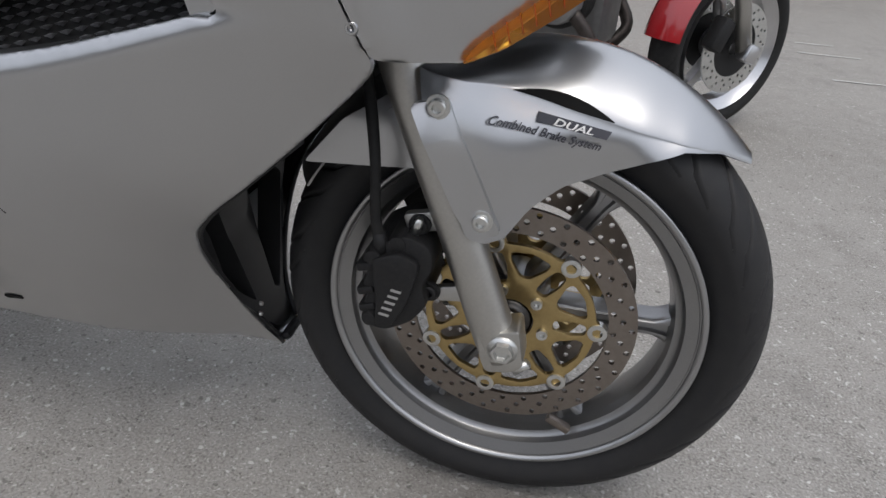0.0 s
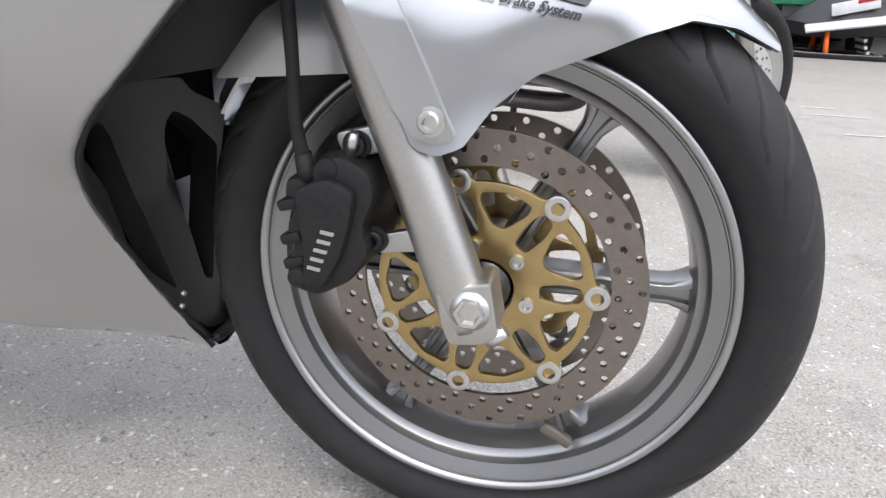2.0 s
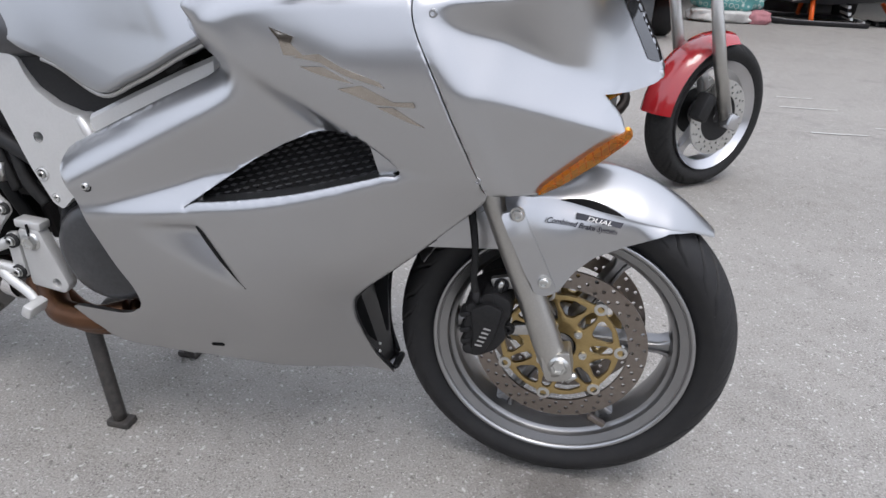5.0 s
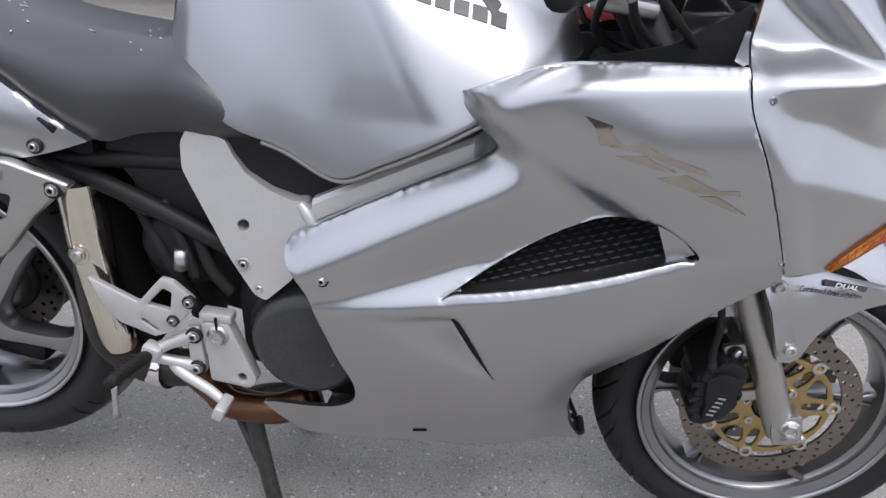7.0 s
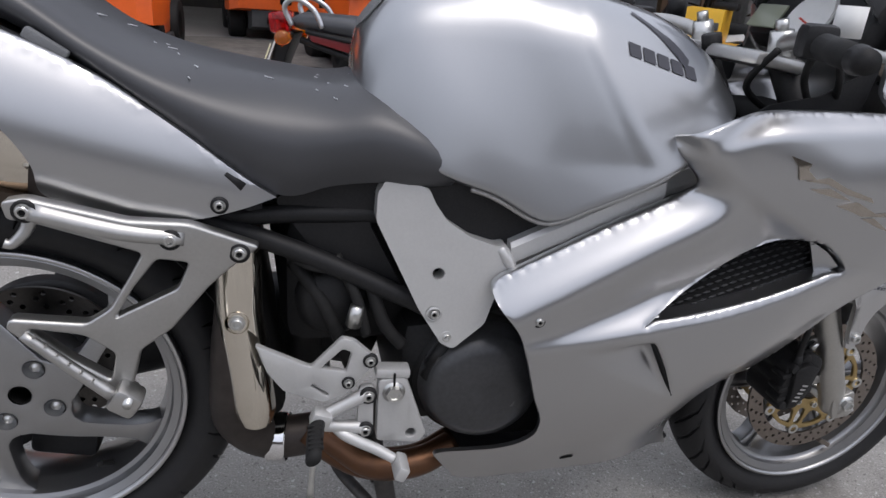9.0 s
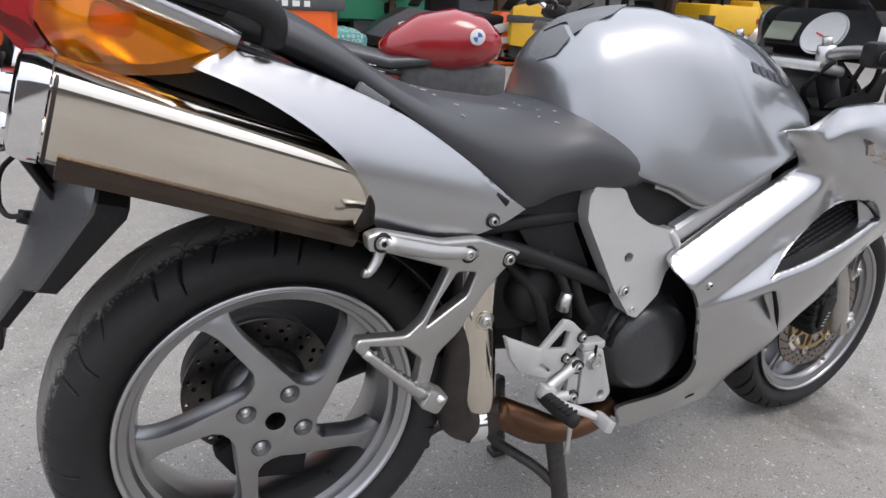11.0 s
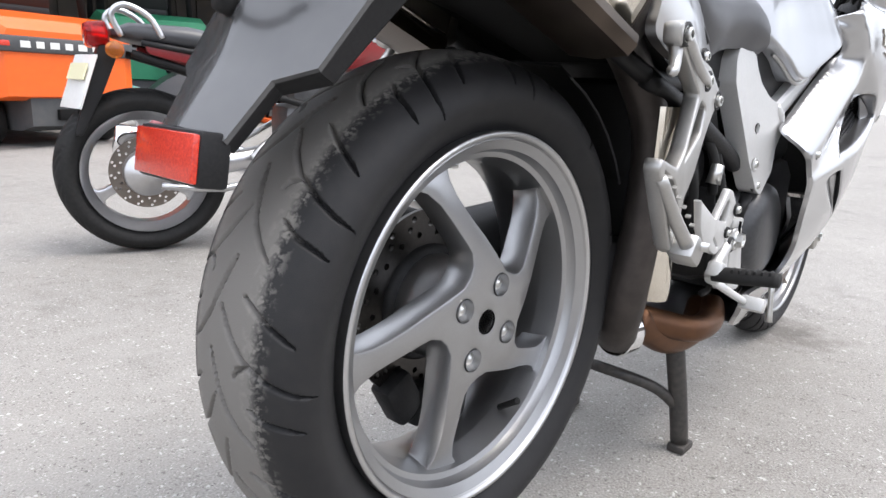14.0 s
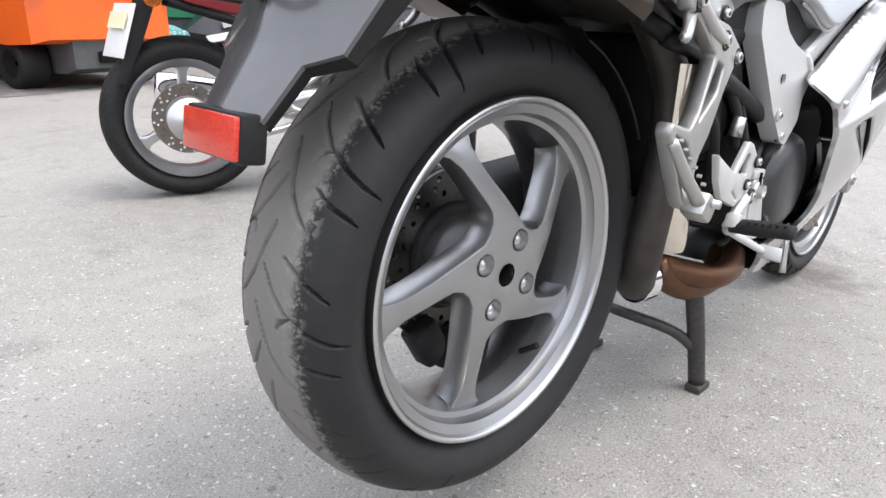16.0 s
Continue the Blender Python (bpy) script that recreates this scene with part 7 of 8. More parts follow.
# ---------------------------------------------------------------- tank lettering, badge, pad
def tank_marks():
    rows = dense(TANK, 5)

    def on(x, s):
        """A point on the tank: x along it, s from 0 at the lower edge to 1 at the ridge, right side."""
        r = [np.interp(x, [q[0] for q in rows], [q[k] for q in rows]) for k in range(8)]
        ring = section((x, *r[1:]), 0)
        n = (len(ring) + 1) // 2
        f = s * (n - 1)
        i = min(int(f), n - 2)
        p = ring[i].lerp(ring[i + 1], f - i)
        return p

    tree = bvhtree.BVHTree.FromPolygons([v.co for v in tank_ob.data.vertices], [p.vertices[:] for p in tank_ob.data.polygons])

    def place(u, v):
        """On the tank's right side: u along the slanted line of lettering, v up from it."""
        x, z = -0.556 + u + 0.1 * v, 0.933 - 0.275 * u + v
        hit, normal, *_ = tree.ray_cast(Vector((x, -1, z)), Vector((0, 1, 0)))
        return hit + (normal if normal.y < 0 else -normal) * 0.0012

    bars([(-0.047 + i * 0.0235, 0, 0.0195, 0.0165, -0.1) for i in range(5)], place, DECAL, tank_ob)
    for k in range(5):
        u0, v0, run = -0.042 + 0.012 * k, 0.046 - 0.0035 * k, 0.082 - 0.011 * k
        bm = bmesh.new()
        vs = [(bm.verts.new(place(u0 + run * t, v0 - 0.24 * run * t - 0.30 * run * t * t)), bm.verts.new(place(u0 + run * t + 0.004, v0 - 0.24 * run * t - 0.30 * run * t * t + 0.0042))) for t in np.linspace(0, 1, 6)]
        for p, q in zip(vs, vs[1:]):
            bm.faces.new((p[0], q[0], q[1], p[1]))
        part("wing_mark_bar", bm, DECAL, tank_ob, smooth=False)

    def rear(x, y):
        r = [np.interp(x, [q[0] for q in rows], [q[k] for q in rows]) for k in range(8)]
        ring = section((x, *r[1:]), 0)
        half = ring[: (len(ring) + 1) // 2]
        ys = [-p.y for p in half][::-1]
        zs = [p.z for p in half][::-1]
        return Vector((x, y, float(np.interp(abs(y), ys[: ys.index(max(ys)) + 1], zs[: ys.index(max(ys)) + 1])) + 0.002))

    for poly in ([(-0.932, 0.045), (-0.865, 0.050), (-0.785, 0.0), (-0.865, -0.050), (-0.932, -0.045), (-0.915, 0.0)], [(-0.937, 0.042), (-0.921, 0.0), (-0.937, -0.042), (-0.960, -0.038), (-0.968, 0.0), (-0.960, 0.038)]):
        vo, tris = fill2d(soft_poly(poly, 0.006, 3), (), 0.012)
        bm = bmesh.new()
        vs = [bm.verts.new(rear(v.x, v.y)) for v in vo]
        for f in tris:
            bm.faces.new([vs[i] for i in f])
        bmesh.ops.recalc_face_normals(bm, faces=bm.faces)
        bmesh.ops.solidify(bm, geom=bm.faces[:], thickness=-0.002)
        part("tank_pad", bm, PADGREY, tank_ob, "grey rubber tank pad")


tank_marks()

# ---------------------------------------------------------------- the yard behind: red roadster
REDPAINT = mat("red_paint", (0.33, 0.012, 0.016), 0.22, 0.0, 0.1, 300, 0.0, 100, 1.0)
DARKRED = mat("faded_red_panel", (0.22, 0.02, 0.022), 0.35, 0.0, 0.2, 100)
YELLOWPLATE = mat("yellow_plate_paint", (0.78, 0.74, 0.50), 0.4)


def roadster():
    R, F = Vector((-0.965, 2.03, 0.312)), Vector((0.57, 2.0, 0.298))
    base = thing("red_motorcycle", "red naked motorcycle with a boxer engine parked on its stand", "motorcycle")
    yc = 2.0

    def wheel(c, r, half, name, spokes, front):
        rim_r = r * 0.735
        bm = lathe([(rim_r * 0.86, -half * 0.45), (rim_r * 0.95, -half * 0.7), (rim_r, -half * 0.95), (rim_r, half * 0.95), (rim_r * 0.95, half * 0.7), (rim_r * 0.86, half * 0.45), (rim_r * 0.86, -half * 0.45)], c, 64)
        for k in range(spokes):
            join(bm, spoke(90 + 360 / spokes * k + (20 if front else 0), 0.02, rim_r * 0.9, 0.024, 0.017, -0.02, -0.015, c, 0, 8))
        lathe([(0.001, -0.05), (0.045, -0.045), (0.05, 0.045), (0.001, 0.05)], c, 24, bm=bm)
        bmesh.ops.recalc_face_normals(bm, faces=bm.faces)
        w = part(name, bm, PALERIM, base, "pale silver cast wheel")
        g = groove_set([[(0.004, 16.0), (0.020, 6.0), (0.060, -4.0), (0.072, -10.0)], [(0.020, 14.0), (0.050, 6.0), (0.070, 0.0)]], 15, r, 0.007)
        part("tyre", tyre(c, r, rim_r * 1.0, half, g, 420, 36, 0.55, 0.005), RUBBER, w, "black treaded tyre", angle=60)
        return w

    rw = wheel(R, 0.312, 0.075, "rear_wheel", 3, False)
    fw = wheel(F, 0.298, 0.060, "front_wheel", 3, True)
    d = drilled_disc(R, 0.085, 0.135, -0.062 + R.y, -0.057 + R.y, [(0.10, 16, 0), (0.115, 16, 9), (0.127, 16, 4)], 0.005)
    part("brake_disc", d, STEEL, rw)
    for s in (-1, 1):
        d = drilled_disc(F, 0.095, 0.150, F.y + s * 0.065 - 0.003, F.y + s * 0.065 + 0.003, [(0.108, 18, 0), (0.124, 18, 8), (0.139, 18, 3)], 0.0055)
        part("brake_disc", d, BRIGHTSTEEL, fw)
        part("disc_carrier", lathe([(0.02, s * 0.062), (0.06, s * 0.066), (0.097, s * 0.065)], F, 30), CASTBLACK, fw)
        leg = tube([(F.x + 0.01, F.y + s * 0.10, F.z - 0.01), (F.x - 0.10, F.y + s * 0.10, F.z + 0.24), (F.x - 0.22, F.y + s * 0.10, 0.86)], [0.026, 0.025, 0.018], 16, 1)
        part("fork_leg", leg, FORK, base, "pale grey fork leg")
        part("axle_clamp", block((F.x + 0.012, F.y + s * 0.115, F.z - 0.005), (0.06, 0.05, 0.06), (0, 20, 0), 0.01), PALERIM, base)
        part("front_caliper", block((F.x - 0.115, F.y + s * 0.078, F.z + 0.055), (0.06, 0.06, 0.11), (0, 25, 0), 0.014), CASTBLACK, base)
    rows = []
    for i in range(17):
        a = radians(84 + i * 5.6)
        rows.append([(F.x + (0.325 - 0.04 * abs(t) ** 3) * math.cos(a), F.y + 0.080 * t, F.z + (0.325 - 0.04 * abs(t) ** 3) * math.sin(a)) for t in np.linspace(-1, 1, 9)])
    bm = loft(rows, closed=False)
    bmesh.ops.solidify(bm, geom=bm.faces[:], thickness=0.004)
    part("front_mudguard", bm, REDPAINT, base, "red front mudguard")
    # tank, seat, tail
    tk = []
    for x, zb, w, zt in ((-0.48, 0.78, 0.05, 0.83), (-0.44, 0.75, 0.10, 0.875), (-0.32, 0.73, 0.14, 0.950), (-0.16, 0.715, 0.165, 0.985), (-0.03, 0.735, 0.165, 0.960), (0.04, 0.77, 0.12, 0.905), (0.065, 0.81, 0.05, 0.87)):
        tk.append([(x, yc + w * math.copysign(abs(math.cos(a)) ** 0.8, math.cos(a)), (zb + zt) / 2 + (zt - zb) / 2 * math.sin(a)) for a in (2 * math.pi * i / 20 for i in range(20))])
    tank_r = part("fuel_tank", loft(tk), REDPAINT, base, "glossy red fuel tank", angle=60)
    part("tank_roundel", lathe([(0.0002, -0.004), (0.03, -0.003), (0.034, 0.0)], (-0.08, yc - 0.170, 0.875), 24), WHITEPAINT, tank_r, "round blue and white badge")
    part("roundel_quarter", lathe([(0.0002, -0.005), (0.02, -0.0045)], (-0.08, yc - 0.170, 0.875), 16, (0, 90)), mat("badge_blue", (0.05, 0.15, 0.5), 0.3), tank_r)
    part("roundel_quarter", lathe([(0.0002, -0.005), (0.02, -0.0045)], (-0.08, yc - 0.170, 0.875), 16, (180, 270)), mat("badge_blue_dark", (0.05, 0.15, 0.5), 0.3), tank_r)
    st = []
    for x, zb, w, zt in ((-1.06, 0.800, 0.075, 0.825), (-1.0, 0.782, 0.12, 0.852), (-0.80, 0.760, 0.135, 0.852), (-0.62, 0.735, 0.14, 0.825), (-0.45, 0.715, 0.145, 0.785), (-0.28, 0.735, 0.12, 0.790), (-0.18, 0.765, 0.09, 0.80)):
        st.append([(x, yc + w * math.copysign(abs(math.cos(a)) ** 0.6, math.cos(a)), (zb + zt) / 2 + (zt - zb) / 2 * math.copysign(abs(math.sin(a)) ** 0.7, math.sin(a))) for a in (2 * math.pi * i / 20 for i in range(20))])
    part("seat", loft(st), VINYL, base, "black long seat", angle=60)
    for s in (-1, 1):
        panel = plate(soft_poly([(-0.96, 0.775), (-0.60, 0.725), (-0.40, 0.700), (-0.44, 0.655), (-0.62, 0.675), (-0.95, 0.745)], 0.012), yc + s * 0.125, yc + s * 0.105, (), 0.004)
        part("side_panel", panel, DARKRED, base, "dark red side panel with black trim")
        trim = tube([(-0.97, yc + s * 0.124, 0.782), (-0.62, yc + s * 0.134, 0.737), (-0.40, yc + s * 0.13, 0.710)], 0.010, 8, 3)
        part("panel_trim", trim, BLACKPLASTIC, base)
        rail = tube([(-1.03, yc + s * 0.11, 0.80), (-1.06, yc + s * 0.115, 0.87), (-1.015, yc + s * 0.115, 0.905), (-0.94, yc + s * 0.12, 0.87), (-0.90, yc + s * 0.125, 0.80)], 0.011, 10, 5)
        part("grab_rail", rail, PALERIM, base, "silver grab handle")
        part("rear_indicator", tube([(-1.06, yc + s * 0.11, 0.752), (-1.06, yc + s * 0.165, 0.752)], [0.028, 0.030], 14, 1), AMBER, base, "amber indicator")
        tubefr = tube([(-1.0, yc + s * 0.09, 0.745), (-0.70, yc + s * 0.11, 0.665), (-0.45, yc + s * 0.12, 0.60), (-0.25, yc + s * 0.12, 0.55)], 0.014, 10, 4)
        part("subframe_tube", tubefr, CASTBLACK, base)
        cyl = tube([(-0.02, yc + s * 0.10, 0.44), (0.0, yc + s * 0.22, 0.44), (0.0, yc + s * 0.30, 0.44)], [0.075, 0.085, 0.075], 18, 2)
        part("boxer_cylinder", cyl, mat("cast_grey_alloy" + str(s), (0.35, 0.35, 0.35), 0.5, 0.8, 0.3, 60), base, "grey boxer cylinder")
        for k in range(5):
            part("cylinder_fin", lathe([(0.078, -0.003), (0.098, -0.002), (0.098, 0.002), (0.078, 0.003)], (0.0, yc + s * (0.15 + 0.018 * k), 0.44), 24), CASTBLACK, base)
        part("header_pipe", tube([(0.06, yc + s * 0.24, 0.40), (0.12, yc + s * 0.20, 0.30), (0.0, yc + s * 0.10, 0.22), (-0.4, yc + s * 0.08, 0.22)], 0.022, 14, 5), SOOT, base, "dark header pipe")
        part("rearset", tube([(-0.42, yc + s * 0.12, 0.50), (-0.60, yc + s * 0.16, 0.38), (-0.50, yc + s * 0.20, 0.32)], 0.012, 10, 3), ALLOY, base)
        bar = tube([(0.30, yc + s * 0.03, 0.99), (0.27, yc + s * 0.12, 1.03), (0.18, yc + s * 0.28, 1.05), (0.10, yc + s * 0.36, 1.04)], 0.012, 10, 5)
        hb = part("handlebar", bar, CHROME, base)
        part("grip", tube([(0.15, yc + s * 0.31, 1.047), (0.06, yc + s * 0.40, 1.03)], 0.017, 12, 1), RUBBER, hb)
        part("mirror_stem", tube([(0.20, yc + s * 0.27, 1.06), (0.20, yc + s * 0.30, 1.14), (0.16, yc + s * 0.36, 1.20)], 0.006, 8, 3), CASTBLACK, hb)
        mir = lathe([(0.0002, -0.012), (0.045, -0.008), (0.055, 0.0), (0.045, 0.012), (0.0002, 0.016)], (0, 0, 0), 24)
        bmesh.ops.transform(mir, matrix=pose(0.15, yc + s * 0.39, 1.22, 0, 0, 80), verts=mir.verts)
        part("mirror", mir, CASTBLACK, hb, "round black mirror")
    part("front_indicator", tube([(0.27, yc - 0.12, 0.90), (0.27, yc - 0.20, 0.90)], [0.014, 0.022], 12, 1), CASTBLACK, base)
    part("headlamp", tube([(0.33, yc, 0.88), (0.44, yc, 0.87), (0.47, yc, 0.87)], [0.06, 0.095, 0.09], 24, 2), CHROME, base, "round chromed headlamp")
    part("dial_pod", block((0.31, yc, 0.99), (0.06, 0.19, 0.06), (0, 25, 0), 0.02), CASTBLACK, base)
    part("yoke", block((0.30, yc, 0.91), (0.09, 0.25, 0.05), (0, 22, 0), 0.01), ALLOY, base)
    part("tail_lamp", block((-1.105, yc, 0.805), (0.075, 0.16, 0.085), (0, -8, 0), 0.016), RED, base, "red tail lamp")
    flap = plate(soft_poly([(-1.10, 0.77), (-1.03, 0.77), (-1.10, 0.60), (-1.175, 0.45), (-1.20, 0.455)], 0.01), yc - 0.07, yc + 0.07, (), 0.004)
    part("rear_mudguard", flap, BLACKPLASTIC, base, "black rear mudguard flap")
    npl = part("number_plate", block((-1.170, yc, 0.640), (0.006, 0.20, 0.20), (0, 20, 16), 0.002), WHITEPAINT, base, "white and yellow number plate")
    part("plate_field", block((-1.1715, yc, 0.675), (0.006, 0.15, 0.06), (0, 20, 16)), YELLOWPLATE, npl)
    # shaft-drive arm
    arm = tube([(-0.40, yc - 0.06, 0.40), (-0.62, yc - 0.085, 0.36), (-0.90, yc - 0.09, 0.325)], [0.045, 0.042, 0.05], 14, 4)
    part("drive_arm", arm, PALERIM, base, "silver single-sided drive arm")
    part("final_drive", lathe([(0.0002, -0.128), (0.030, -0.128), (0.034, -0.120), (0.056, -0.116), (0.060, -0.104), (0.082, -0.098), (0.088, -0.085), (0.090, -0.058)], R, 40), PALERIM, base, "silver final drive housing")
    part("torque_arm", tube([(-0.93, yc - 0.11, 0.27), (-0.70, yc - 0.11, 0.25), (-0.48, yc - 0.09, 0.30)], 0.014, 10, 3), PALERIM, base)
    part("drive_boot", lathe([(0.045, -0.02), (0.052, -0.01), (0.047, 0.0), (0.053, 0.01), (0.046, 0.02)], (0, 0, 0), 18), RUBBER, base).matrix_basis = pose(-0.80, yc - 0.088, 0.34, 0, 0, 85)
    eng = block((-0.10, yc, 0.42), (0.44, 0.22, 0.30), (0, 0, 0), 0.04)
    block((-0.34, yc, 0.45), (0.22, 0.22, 0.26), (0, 0, 0), 0.04, eng)
    block((-0.15, yc, 0.66), (0.50, 0.12, 0.18), (0, 0, 0), 0.03, eng)
    part("engine_block", eng, mat("engine_grey", (0.16, 0.16, 0.16), 0.5, 0.6, 0.4, 30), base, "grey boxer engine block")
    can = tube([(-0.45, yc + 0.15, 0.30), (-0.70, yc + 0.19, 0.36), (-1.05, yc + 0.20, 0.42)], [0.05, 0.062, 0.060], 18, 3)
    part("silencer", can, CHROME, base, "chromed silencer")
    part("stand", tube([(-0.25, yc - 0.10, 0.28), (-0.28, yc - 0.16, 0.10), (-0.30, yc - 0.20, 0.0)], 0.013, 10, 2), STANDMAT, base)
    part("stand", tube([(-0.25, yc + 0.10, 0.28), (-0.28, yc + 0.16, 0.10), (-0.30, yc + 0.20, 0.0)], 0.013, 10, 2), STANDMAT, base)
    head = Vector((0.31, 2.0, 0.0))
    steer = Matrix.Translation(head) @ pose(0, 0, 0, 0, 0, 58) @ Matrix.Translation(-head)
    for o in base.children_recursive:
        if o.name.split(".")[0] in ("fork_leg", "axle_clamp", "front_caliper", "front_mudguard", "front_wheel") and o.parent == base:
            o.matrix_basis = steer
    rear = Vector((R.x, R.y, 0))
    base.matrix_basis = Matrix.Translation((-0.945, 2.02, 0)) @ pose(0, 0, 0, 0, 0, -16.5) @ Matrix.Translation(-rear)
    return base


roadster()


# ---------------------------------------------------------------- forklifts
def forklift(name, label, at, turn, body, strip=True, size=1.0, band=None):
    """A counterbalance truck: x ahead to the forks, counterweight behind."""
    f = thing(name, label, "forklift", (at[0], at[1], 0), "forklifts in the yard")
    f.rotation_euler = (0, 0, radians(turn))
    f.scale = size if isinstance(size, tuple) else (size, size, size)
    lift_grey = mat("truck_grey_" + name, (0.05, 0.055, 0.06), 0.6, 0.0, 0.4, 20, 0.05, 100, stain=0.4, stain_scale=3, dark=(0.10, 0.095, 0.09))
    w = []
    for x, hw, zb, zt in ((-1.30, 0.42, 0.46, 1.02), (-1.22, 0.52, 0.42, 1.12), (-0.9, 0.55, 0.40, 1.20), (-0.35, 0.54, 0.42, 1.18)):
        w.append([(x, -hw, zb), (x, hw, zb), (x, hw, zt - 0.08), (x, hw * 0.92, zt), (x, -hw * 0.92, zt), (x, -hw, zt - 0.08)])
    part("counterweight", loft(w), body, f, "", angle=30)
    low = []
    for x, hw, zb, zt in ((-1.27, 0.27, 0.20, 0.47), (-1.15, 0.30, 0.15, 0.47), (-0.62, 0.30, 0.15, 0.47)):
        low.append([(x, -hw, zb), (x, hw, zb), (x, hw, zt), (x, -hw, zt)])
    part("lower_weight", loft(low), lift_grey, f, angle=30)
    part("chassis", block((0.05, 0, 0.42), (0.95, 0.94, 0.40), (0, 0, 0), 0.04), body, f)
    part("step", block((0.05, 0, 0.20), (0.60, 1.0, 0.06), (0, 0, 0), 0.01), lift_grey, f)
    part("hood_band", block((-0.86, 0, 0.90), (0.93, 1.112, 0.135), (0, 0, 0), 0.02), band or lift_grey, f)
    if strip:
        for side in (-1, 1):
            bars([(-0.26 + 0.105 * i, 0, 0.075 if i in (0, 2, 4) else 0.06, 0.062, 0) for i in range(6)], lambda u, v, side=side: Vector((-0.80 - side * u * -1 * -1, side * 0.560, 0.90 + v)), WHITEPAINT, f)
        spec = []
        for i in range(6):
            u = -0.22 + 0.088 * i
            spec.append((u, 0, 0.058 if i % 2 == 0 else 0.048, 0.056, 0))
        bars(spec, lambda u, v: Vector((-1.3275, -u * 1.1 + 0.05, 0.90 + v)), WHITEPAINT, f)
        part("tail_marker", block((-1.325, 0.44, 0.90), (0.012, 0.10, 0.045), (0, 0, 0), 0.003), REFLECT, f)
        part("pull_slot", block((-1.30, -0.12, 0.60), (0.03, 0.13, 0.13), (0, 0, 0), 0.02), DARKPAINT, f)
    part("tow_slot", block((-1.29, 0, 0.30), (0.05, 0.20, 0.10), (0, 0, 0), 0.01), DARKPAINT, f)
    for x, r, hw in ((-0.78, 0.23, 0.42), (0.48, 0.30, 0.44)):
        for side in (-1, 1):
            c = Vector((x, side * hw, r))
            t = part("tyre", lathe([(r * 0.55, -0.09), (r * 0.92, -0.10), (r, -0.08), (r, 0.08), (r * 0.92, 0.10), (r * 0.55, 0.09)], c, 40), RUBBER, f)
            part("rim", lathe([(0.02, side * 0.05), (r * 0.3, side * 0.06), (r * 0.5, side * 0.085), (r * 0.56, side * 0.09), (r * 0.56, -side * 0.09)], c, 28), DARKPAINT, t)
    for x in (-0.72, 0.50):
        for side in (-1, 1):
            part("guard_post", tube([(x, side * 0.44, 1.05), (x * 0.85, side * 0.42, 2.05)], 0.03, 8, 1), DARKPAINT, f)
    roof = bmesh.new()
    for side in (-1, 1):
        tube([(-0.65, side * 0.42, 2.05), (0.45, side * 0.42, 2.05)], 0.03, 8, 1, roof)
    for k in range(7):
        tube([(-0.6 + 0.17 * k, -0.42, 2.06), (-0.6 + 0.17 * k, 0.42, 2.06)], 0.018, 6, 1, roof)
    part("overhead_guard", roof, DARKPAINT, f)
    s = part("driver_seat", block((-0.42, 0, 1.24), (0.45, 0.46, 0.14), (0, 0, 0), 0.05), BLACKPLASTIC, f)
    part("seat_back", block((-0.62, 0, 1.52), (0.12, 0.46, 0.52), (0, -8, 0), 0.05), BLACKPLASTIC, f)
    part("steering_column", tube([(0.30, 0, 0.7), (0.12, 0, 1.15)], 0.035, 10, 1), DARKPAINT, f)
    wheel_ = lathe([(0.155, -0.012), (0.175, 0.0), (0.155, 0.012), (0.145, 0.0), (0.155, -0.012)], (0, 0, 0), 28)
    bmesh.ops.transform(wheel_, matrix=pose(0.10, 0, 1.18, 65, 0, 90), verts=wheel_.verts)
    part("steering_wheel", wheel_, DARKPAINT, f)
    part("dash_cowl", block((0.38, 0, 0.85), (0.20, 0.80, 0.50), (0, 15, 0), 0.06), lift_grey, f)
    for side in (-1, 1):
        part("mast_rail", block((0.80, side * 0.30, 1.25), (0.14, 0.07, 2.30), (0, 2, 0), 0.01), DARKPAINT, f)
        part("fork_blade", block((1.40, side * 0.25, 0.07), (1.05, 0.11, 0.04), (0, 0, 0), 0.008), DARKPAINT, f)
        part("fork_shank", block((0.92, side * 0.25, 0.32), (0.045, 0.11, 0.52), (0, 0, 0), 0.008), DARKPAINT, f)
    for z in (0.3, 0.55, 1.3, 2.2):
        part("mast_cross", block((0.84, 0, z), (0.06, 0.66, 0.07), (0, 0, 0), 0.008), DARKPAINT, f)
    part("lift_ram", tube([(0.78, 0.0, 0.2), (0.78, 0.0, 2.2)], 0.04, 12, 1), BRIGHTSTEEL, f)
    return f


ORANGE = mat("orange_truck_paint", (0.85, 0.13, 0.012), 0.4, 0.0, 0.12, 20, 0.0, 100, 0.2, stain=0.15, stain_scale=2)
YELLOW = mat("yellow_truck_paint", (0.80, 0.46, 0.02), 0.4, 0.0, 0.12, 20, stain=0.2, stain_scale=2)
GREEN = mat("green_truck_paint", (0.02, 0.22, 0.11), 0.45, 0.0, 0.15, 20, stain=0.2, stain_scale=2)
forklift("forklift", "orange and grey forklift truck with pale lettering band", (-0.07, 7.36), 100, ORANGE, True, (1.1, 1.25, 0.97))
forklift("forklift", "orange forklift truck seen from its counterweight end", (-1.42, 11.0), 97, ORANGE, True, (1.12, 1.25, 0.97))
forklift("forklift", "orange forklift truck with dusty wheels", (-3.01, 7.47), 91, ORANGE, True, (1.1, 1.25, 0.97))
forklift("forklift", "yellow forklift truck with green seat parked by the shed", (5.35, 7.75), -42, YELLOW, False, 0.82)
